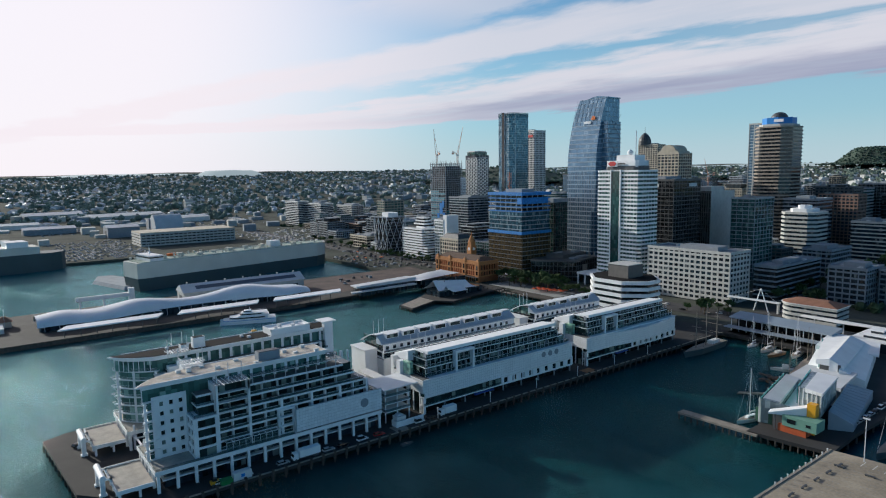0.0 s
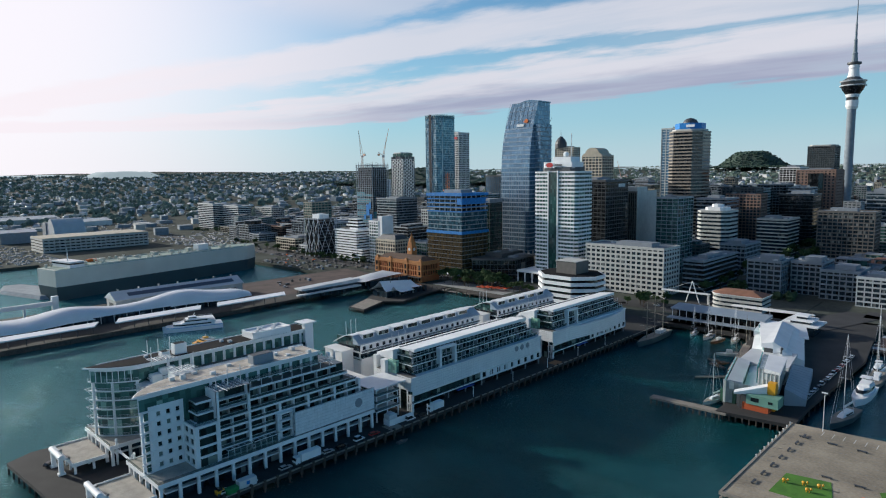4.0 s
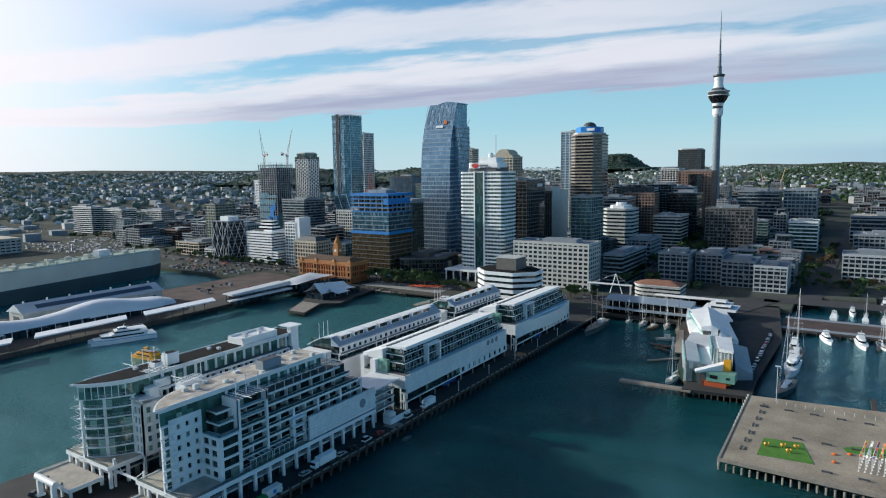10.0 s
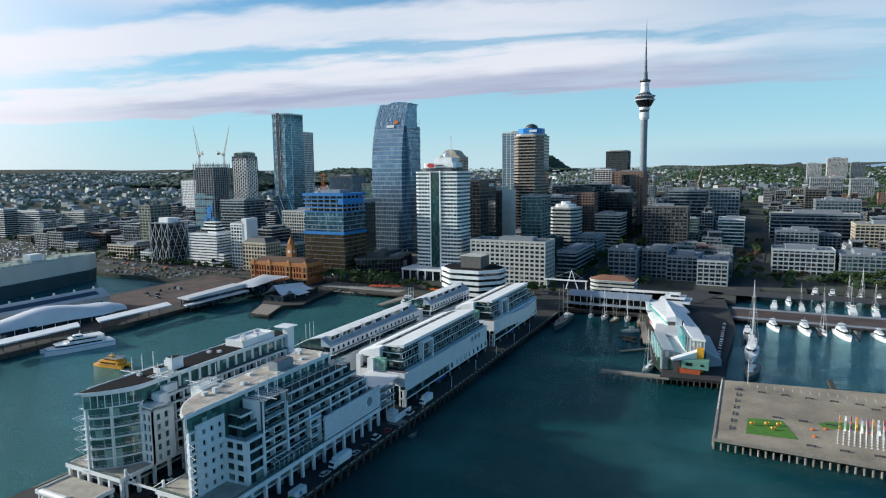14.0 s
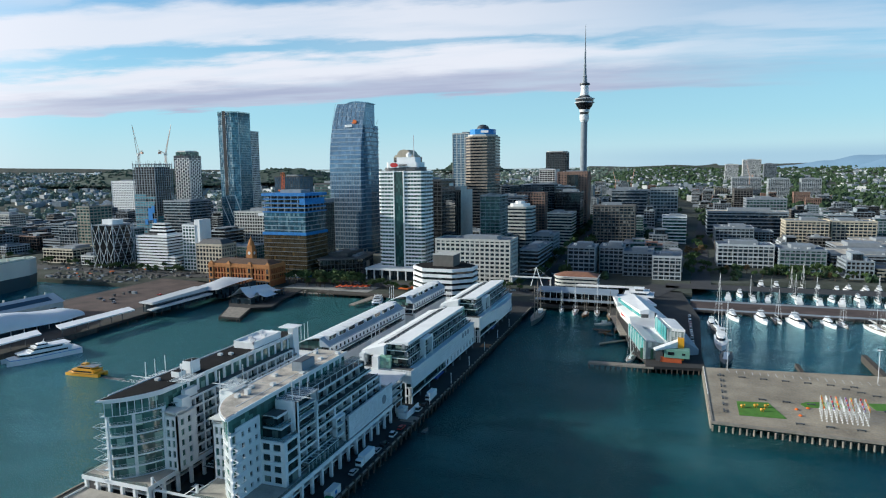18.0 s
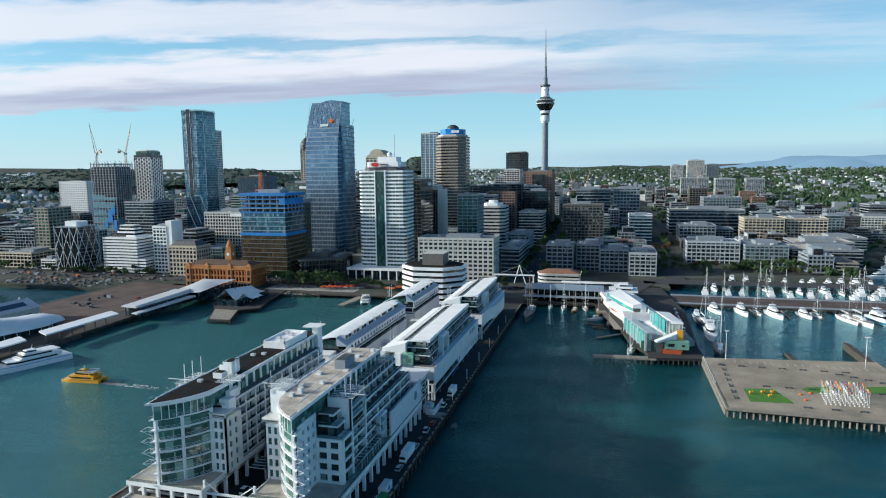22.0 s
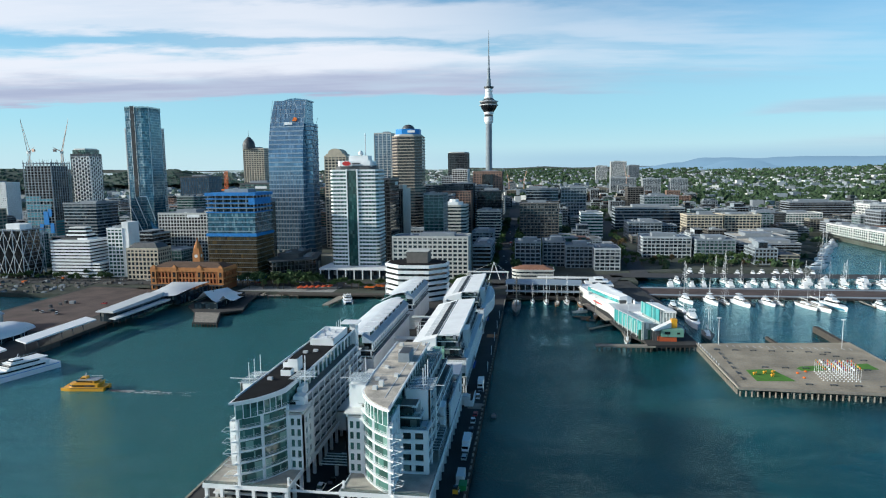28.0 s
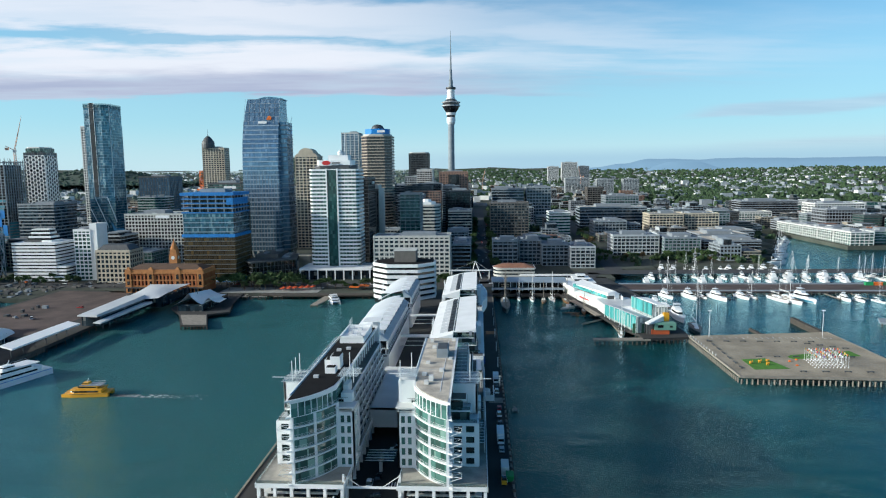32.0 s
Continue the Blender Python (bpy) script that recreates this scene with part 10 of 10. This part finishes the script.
def crown_mesh(seed, mat, r=3.4, h=5.2):
    """A crown of many small leaf sheets gathered in clumps, with gaps."""
    g = random.Random(seed)
    k = Kit()
    for _ in range(16):
        a, e, q = g.uniform(0, 6.28), g.uniform(-0.5, 1.2), g.uniform(0.35, 0.85)
        c = Vector((r * q * math.cos(a) * math.cos(e), r * q * math.sin(a) * math.cos(e), 2.6 + h * 0.5 + h * 0.45 * q * math.sin(e)))
        for _ in range(22):
            o = Vector((g.gauss(0, 1), g.gauss(0, 1), g.gauss(0, 0.8))) * 0.55
            u = Vector((g.uniform(-1, 1), g.uniform(-1, 1), g.uniform(-1, 1))).normalized() * g.uniform(0.3, 0.6)
            v = u.orthogonal().normalized() * g.uniform(0.3, 0.6)
            p = c + o
            k.add([p - u, p + v, p + u, p - v], [(0, 1, 2, 3)])
    return k.mesh("crown", mat)


def trunk_mesh(seed):
    g = random.Random(seed)
    k = Kit().rod((0, 0, -0.4), (0, 0, 3.2), 0.26, 7, 0.16)
    for _ in range(5):
        a = g.uniform(0, 6.28)
        k.rod((0, 0, g.uniform(2.0, 3.0)), (1.8 * math.cos(a), 1.8 * math.sin(a), g.uniform(4.2, 5.6)), 0.12, 5, 0.04)
    return k.mesh("trunk", BARK)


crowns = [crown_mesh(1, LEAF), crown_mesh(2, LEAF, 3.0, 6.0), crown_mesh(3, LEAF, 4.0, 4.6), crown_mesh(4, AUTUMN)]
trunks = [trunk_mesh(1), trunk_mesh(2)]
g = random.Random(8)


def plant(x, y, s, z=None, brown=False, group="street trees"):
    t = thing("tree", (x, y, land_z(x, y) if z is None else z), "brown-leaved street tree beside the road" if brown else "dark green street tree beside the road", "tree", group, turn=g.uniform(0, 360))
    t.scale = (s, s, s * g.uniform(0.85, 1.2))
    part("trunk", g.choice(trunks), None, t)
    part("crown", crowns[3] if brown else g.choice(crowns[:3]), None, t)


for i in range(30):
    y = 590 + 15 * i
    for x in (-7, 14):
        if g.random() < 0.8:
            plant(x + g.uniform(-1.5, 1.5), y + g.uniform(-4, 4), g.uniform(1.1, 1.9))
for i in range(22):
    plant(-195 + 5.6 * i + g.uniform(-2, 2), 503 + g.uniform(-5, 7), g.uniform(0.7, 1.3), group="waterfront trees")
for i in range(14):
    plant(-345 - 9 * i + g.uniform(-2, 2), 522 + g.uniform(-3, 3), g.uniform(0.8, 1.2), group="waterfront trees")
for i in range(34):
    plant(112 + 5.2 * i + g.uniform(-2, 2), 646 + g.uniform(-3, 18), g.uniform(0.5, 1.15), brown=g.random() < 0.05, group="basin trees")
for i in range(16):
    plant(127 + g.uniform(-6, 12), 640 + 16 * i, g.uniform(1.1, 1.9), brown=g.random() < 0.12)
for i in range(10):
    plant(196 + 5 * i, 668 + g.uniform(-6, 6), g.uniform(1.0, 1.5), brown=g.random() < 0.1)
for i in range(10):
    plant(-30 + g.uniform(-8, 20), 520 + g.uniform(-2, 16), g.uniform(0.8, 1.3), group="waterfront trees")


def car(paint, label, van=False):
    """A parked car about 4.4 m long."""
    c = thing("car" if not van else "van", (0, 0, 0), label, "car", "parked vehicles")
    side = [(-2.2, 0.45), (2.2, 0.45), (2.25, 0.8), (1.4, 0.95), (-2.1, 1.0), (-2.25, 0.8)]
    k = Kit()
    k.v = [(-0.85, y, z) for y, z in side] + [(0.85, y, z) for y, z in side]
    k.f = [tuple(range(6)), tuple(range(6, 12))[::-1]] + [(i, 6 + i, 6 + (i + 1) % 6, (i + 1) % 6) for i in range(6)]
    body = part("body", k, paint, c)
    top = 2.0 if van else 1.45
    part("cabin", Kit().prism([(-0.82, -2.05), (0.82, -2.05), (0.82, 1.0), (-0.82, 1.0)], 0.95, top, [(-0.7, -1.8), (0.7, -1.8), (0.7, 0.2), (-0.7, 0.2)]), DARKGLASS, body)
    part("roof", Kit().prism([(-0.71, -1.8), (0.71, -1.8), (0.71, 0.2), (-0.71, 0.2)], top, top + 0.06), paint, body)
    wheel = Kit().rod((-0.1, 0, 0.33), (0.1, 0, 0.33), 0.33, 12).mesh("wheel", DARKGREY)
    for sx in (-0.78, 0.78):
        for y in (-1.35, 1.4):
            part("wheel", wheel, DARKGREY, c, at=(sx, y, 0))
    return c


SILVER = material("silver_car_paint", (0.5, 0.51, 0.53), 0.3, metal=0.4, vary=0.03)
BLACKCAR = material("black_car_paint", (0.02, 0.02, 0.022), 0.25, vary=0.03)
WHITECAR = material("white_car_paint", (0.8, 0.8, 0.8), 0.3, vary=0.03)
REDCAR = material("red_car_paint", (0.4, 0.03, 0.03), 0.3, vary=0.03)
fleet = [car(WHITECAR, "white car parked on the dark wharf"), car(SILVER, "silver car parked on the dark wharf"), car(BLACKCAR, "black car parked on the dark wharf"),
         car(WHITECAR, "white van parked on the dark wharf", True), car(REDCAR, "red car parked by the street")]
spots = [(7.6, 184, 0), (7.8, 222, 0), (7.7, 228, 0), (7.6, 236, 2), (7.9, 243, 0), (7.4, 262, 0), (7.6, 268, 0), (7.5, 205, 0), (7.8, 192, 0),
         (-33, 180, 0), (-31, 184, 0), (-34, 196, 90), (-33, 201, 90), (-28, 204, 90), (-30.5, 172, 90), (-66, 160, 40), (-64, 178, 0), (-62, 186, 0), (-55, 152, 30)]
for i, (x, y, a) in enumerate(spots):
    if i < 5:
        fleet[i].location, fleet[i].rotation_euler = (x, y, 3.5), (0, 0, radians(a))
    else:
        copy_thing(fleet[(i * 3) % 4], pose(x, y, 3.5, 0, 0, a))
for i in range(26):
    copy_thing(g.choice(fleet), pose(6 + g.choice((-6, -2, 2, 6)), 545 + 18 * i, land_z(6, 545 + 18 * i) + 0.25, 0, 0, 0))
for i in range(24):
    x = -360 + 17 * i + g.uniform(-5, 5)
    copy_thing(g.choice(fleet), pose(x, 519 + g.choice((0, 4, 8)), 3.67, 0, 0, 90))
for i in range(18):
    copy_thing(g.choice(fleet), pose(115.5, 384 + 5.2 * i, 3.4, 0, 0, 0))
for i in range(5):
    copy_thing(g.choice(fleet), pose(-262 - g.uniform(0, 60), 372 + g.uniform(0, 100), 3.4, 0, 0, g.uniform(0, 90)))


def truck(x, y, turn, label, length=7.0):
    t = thing("truck", (x, y, 3.5), label, "truck", turn=turn)
    part("chassis", Kit().box(-1.1, 1.1, -length / 2, length / 2 + 2.4, 0.6, 1.0), DARKGREY, t)
    part("box_body", Kit().box(-1.25, 1.25, -length / 2, length / 2 - 0.2, 1.0, 3.6), WHITE, t)
    cab = part("cab", Kit().prism([(-1.15, length / 2 + 0.2), (1.15, length / 2 + 0.2), (1.15, length / 2 + 2.2), (-1.15, length / 2 + 2.2)], 0.7, 2.9, [(-1.1, length / 2 + 0.2), (1.1, length / 2 + 0.2), (1.1, length / 2 + 1.8), (-1.1, length / 2 + 1.8)]), WHITE, t)
    part("windscreen", Kit().box(-1.0, 1.0, length / 2 + 1.9, length / 2 + 2.12, 1.8, 2.6), DARKGLASS, cab)
    wheel = Kit().rod((-0.15, 0, 0.48), (0.15, 0, 0.48), 0.48, 12).mesh("wheel", DARKGREY)
    for sx in (-1, 1):
        for yy in (-length / 2 + 1, -length / 2 + 2.2, length / 2 + 1.2):
            part("wheel", wheel, DARKGREY, t, at=(sx, yy, 0))


truck(7.4, 214.5, 180, "white box truck parked on the wharf", 8)
truck(7.4, 277, 180, "white box truck parked near the apartments", 6)
t = thing("site_container", (8.0, 190.5, 3.5), "pale site container with a blue sign on the wharf edge", "container")
part("body", Kit().box(-1.2, 1.2, -3, 3, 0, 2.6), WHITE2, t)
part("sign", Kit().box(1.2, 1.25, -0.6, 0.6, 0.9, 2.0), SIGNBLUE, t)
t = thing("green_skip", (9.2, 185, 3.5), "green waste bin on the wharf edge", "skip")
part("bin", Kit().prism([(-1, -1.6), (1, -1.6), (1, 1.6), (-1, 1.6)], 0, 1.9, [(-1.2, -1.9), (1.2, -1.9), (1.2, 1.9), (-1.2, 1.9)]), material("green_bin", (0.02, 0.22, 0.06), 0.6), t)
t = thing("yellow_loader", (7.4, 182, 3.5), "small yellow work machine on the wharf", "machine")
part("body", Kit().box(-0.8, 0.8, -1.4, 1.4, 0.5, 1.6), YELLOW, t)
part("cab", Kit().box(-0.7, 0.7, -0.9, 0.5, 1.6, 2.4), DARKGLASS, t)
for sx in (-0.8, 0.8):
    for y in (-0.9, 0.9):
        part("wheel", Kit().rod((sx - 0.12, y, 0.45), (sx + 0.12, y, 0.45), 0.45, 10), DARKGREY, t)
t = thing("service_shed", (4.2, 259, 3.5), "low white service enclosure beside the link", "shed")
part("wall", Kit().box(1.6, 2.0, -6.5, 6, 0, 2.4).box(-1.6, 2.0, -6.9, -6.5, 0, 2.4), WHITE, t)
part("plant_housing", Kit().box(-3, 0.4, -5.5, -1.5, 0, 3.4), WHITE2, t)
part("vent", Kit().box(-2.4, -0.4, -4.6, -2.6, 3.4, 4.1), METALROOF, t)
for i in range(6):
    l = thing("wharf_lamp", (9.0, 270 + 28 * i, 3.5), "white lamp post on the wharf edge", "lamp post", "wharf lamps")
    part("pole", Kit().rod((0, 0, 0), (0, 0, 4.4), 0.16, 6), WHITE, l)
    part("lamp_head", Kit().box(-0.25, 0.25, -0.25, 0.25, 4.4, 4.9), WHITE2, l)
# cars packed on the port yards
k = Kit()
for _ in range(900):
    x, y = g.choice((g.uniform(-900, -650), g.uniform(-1250, -1060), g.uniform(-840, -650))), g.uniform(480, 640) if g.random() < 0.5 else g.uniform(225, 320)
    x, y = round(x / 3.2) * 3.2, round(y / 5.6) * 5.6
    z = land_z(x, y)
    k.prism([(x - 0.9, y - 2.1), (x + 0.9, y - 2.1), (x + 0.9, y + 2.1), (x - 0.9, y + 2.1)], z + 0.3, z + 1.45, [(x - 0.7, y - 1.5), (x + 0.7, y - 1.5), (x + 0.7, y + 1.0), (x - 0.7, y + 1.0)])
tagged(solid("port_cars", k, GREY, "rows of parked import cars on the port yard", "cars"), kind="stuff")
luffing_crane(300, 1900, 60, 46, 150, "distant construction crane with a raised jib")
luffing_crane(10, 1700, 52, 34, 20, "distant construction crane with a raised jib")
luffing_crane(-30, 1720, 52, 30, 200, "distant construction crane with a raised jib")
luffing_crane(-330, 1050, 70, 26, 200, "distant construction crane with a raised jib")

tower("office_building", "low beige flat-roofed block on the waterfront", -560, -516, 548, 582, 3.4, 19, 4, CREAM, DARKGLASS, bay=5.0, pier=0.6, band=0.3, proud=0.4)
tower("site_office", "small white two-storey site office", -500, -482, 545, 560, 3.4, 13, 3, WHITE2, GLASS, bay=3.4, pier=0.4, band=0.3, proud=0.3)
for i in range(26):
    plant(-640 + 11 * i + g.uniform(-4, 4), 534 + g.uniform(-6, 10), g.uniform(0.7, 1.4), group="waterfront trees")
# clutter of the building site and yards behind the eastern wharves
yard = random.Random(14)
for mat, n, label in ((ORANGE, 7, "orange barriers and plant"), (CONCRETE, 22, "grey site cabins and vans"), (DARKGREY, 110, "dark stacked materials"), (BROWN, 80, "brown timber stacks"), (GREY, 24, "grey pallets and blocks")):
    k = Kit()
    for _ in range(n):
        x, y = (yard.uniform(-640, -300), yard.uniform(508, 548)) if yard.random() < 0.5 else (yard.uniform(-470, -350), yard.uniform(466, 512))
        if yard.random() < 0.03:
            x, y = yard.gauss(-312, 9), yard.gauss(430, 20)
        w, d, h = yard.uniform(0.5, 1.9), yard.uniform(0.5, 1.9), yard.uniform(0.6, 2.2)
        z = 3.4 if y < 464 or x > -345 else land_z(x, y)
        k.box(x - w, x + w, y - d, y + d, z, z + h)
    tagged(solid("yard_clutter", k, mat, label + " strewn over the waterfront yard", "clutter"), kind="stuff")

# ---------------------------------------------------------------- inner quay: trees, palms, parasols, mooring stages
for i in range(24):
    plant(-212 + 2.7 * i + g.uniform(-1.5, 1.5), 514 + 0.22 * i + g.uniform(-9, 6), g.uniform(1.0, 1.8), group="waterfront trees")


def palm_mesh(seed):
    q = random.Random(seed)
    k = Kit()
    for i in range(15):
        a = 6.283 * i / 15 + q.uniform(-0.2, 0.2)
        lift, long = q.uniform(-0.1, 1.3), q.uniform(2.4, 3.2)
        ca, sa = math.cos(a), math.sin(a)
        spine = [(long * s * math.cos(0.5 * lift), 8.0 + lift * long * (s - 1.25 * s * s), 0.5 * math.sin(3.1 * min(1, s + 0.12)) + 0.03) for s in (0, 0.25, 0.5, 0.75, 1.0)]
        v = []
        for r, z, wd in spine:
            v += [(r * ca - wd * sa, r * sa + wd * ca, z - 0.15), (r * ca, r * sa, z), (r * ca + wd * sa, r * sa - wd * ca, z - 0.15)]
        k.add(v, [f for j in range(4) for f in ((3 * j, 3 * j + 1, 3 * j + 4, 3 * j + 3), (3 * j + 1, 3 * j + 2, 3 * j + 5, 3 * j + 4))])
    return k.mesh("crown", LEAF)


palms = [palm_mesh(1), palm_mesh(2)]
palm_trunk = Kit().rod((0, 0, -0.3), (0.15, 0, 8.1), 0.26, 7, 0.17).mesh("trunk", BARK)
for x, y in ((-203, 500), (-196, 507), (-190, 497), (-183, 505), (-177, 499), (-170, 509), (-163, 500), (-157, 511), (-150, 503), (-186, 513), (-172, 516)):
    t = thing("palm_tree", (x, y, land_z(x, y)), "tall palm with drooping fronds on the paved quay", "tree", "quay palms", turn=g.uniform(0, 360))
    part("trunk", palm_trunk, BARK, t)
    part("crown", g.choice(palms), LEAF, t)

PARASOL = material("orange_canvas", (0.6, 0.09, 0.025), 0.8, vary=0.2, scale=0.6)
canopy = Kit().lathe([(2.3, 2.2), (2.45, 2.2), (3.2, 0.15), (3.35, 0.05)], 8).mesh("canopy", PARASOL)
pole = Kit().rod((0, 0, 0), (0, 0, 3.2), 0.05, 6).mesh("pole", WHITE2)
for i in range(12):
    x, y = -158 + 4.6 * (i % 6) + g.uniform(-0.5, 0.5), 494 + 4.8 * (i // 6) + 1.6 * (i % 6) + g.uniform(-0.5, 0.5)
    t = thing("parasol", (x, y, land_z(x, y)), "open orange canvas parasol on the quay terrace", "parasol", "orange terrace parasols")
    part("canopy", canopy, PARASOL, t)
    part("pole", pole, WHITE2, t)

t = thing("marquee", (-217, 524, 3.5), "long white marquee roof beside the ferry building", "marquee")
part("roof", Kit().prism([(-9, -2.6), (9, -2.6), (9, 2.6), (-9, 2.6)], 3.4, 5.0, [(-9, -0.3), (9, -0.3), (9, 0.3), (-9, 0.3)]), WHITE, t)
me = Kit().rod((0, 0, 0), (0, 0, 3.5), 0.1, 6).mesh("post", WHITE2)
for x in (-8.5, -2.8, 2.8, 8.5):
    for y in (-2.3, 2.3):
        part("post", me, WHITE2, t, at=(x, y, 0))

for i, (x, y, w, d) in enumerate(((-198, 477, 11, 4.5), (-184, 479, 9, 5), (-171, 478, 12, 4), (-156, 480, 8, 5))):
    t = thing("mooring_stage", (x, y, 0), "weathered timber mooring stage on round piles", "jetty", "quay mooring stages")
    k = Kit()
    for j in range(int(w / 0.62)):
        k.box(-w / 2 + 0.62 * j, -w / 2 + 0.62 * j + 0.54, -d / 2, d / 2, 2.2, 2.4)
    tagged(part("deck_boards", k, PALETIMBER, t), kind="stuff")
    part("bearer", Kit().box(-w / 2, w / 2, -d / 2 + 0.3, -d / 2 + 0.7, 1.8, 2.2).box(-w / 2, w / 2, d / 2 - 0.7, d / 2 - 0.3, 1.8, 2.2), TIMBER, t)
    piles(t, [(u, v) for u in (-w / 2 + 0.4, 0, w / 2 - 0.4) for v in (-d / 2 - 0.2, d / 2 + 0.2)], z1=4.0)
    part("gangway", Kit().box(-0.8, 0.8, d / 2, d / 2 + 9, 2.35, 2.5), PALETIMBER, t)
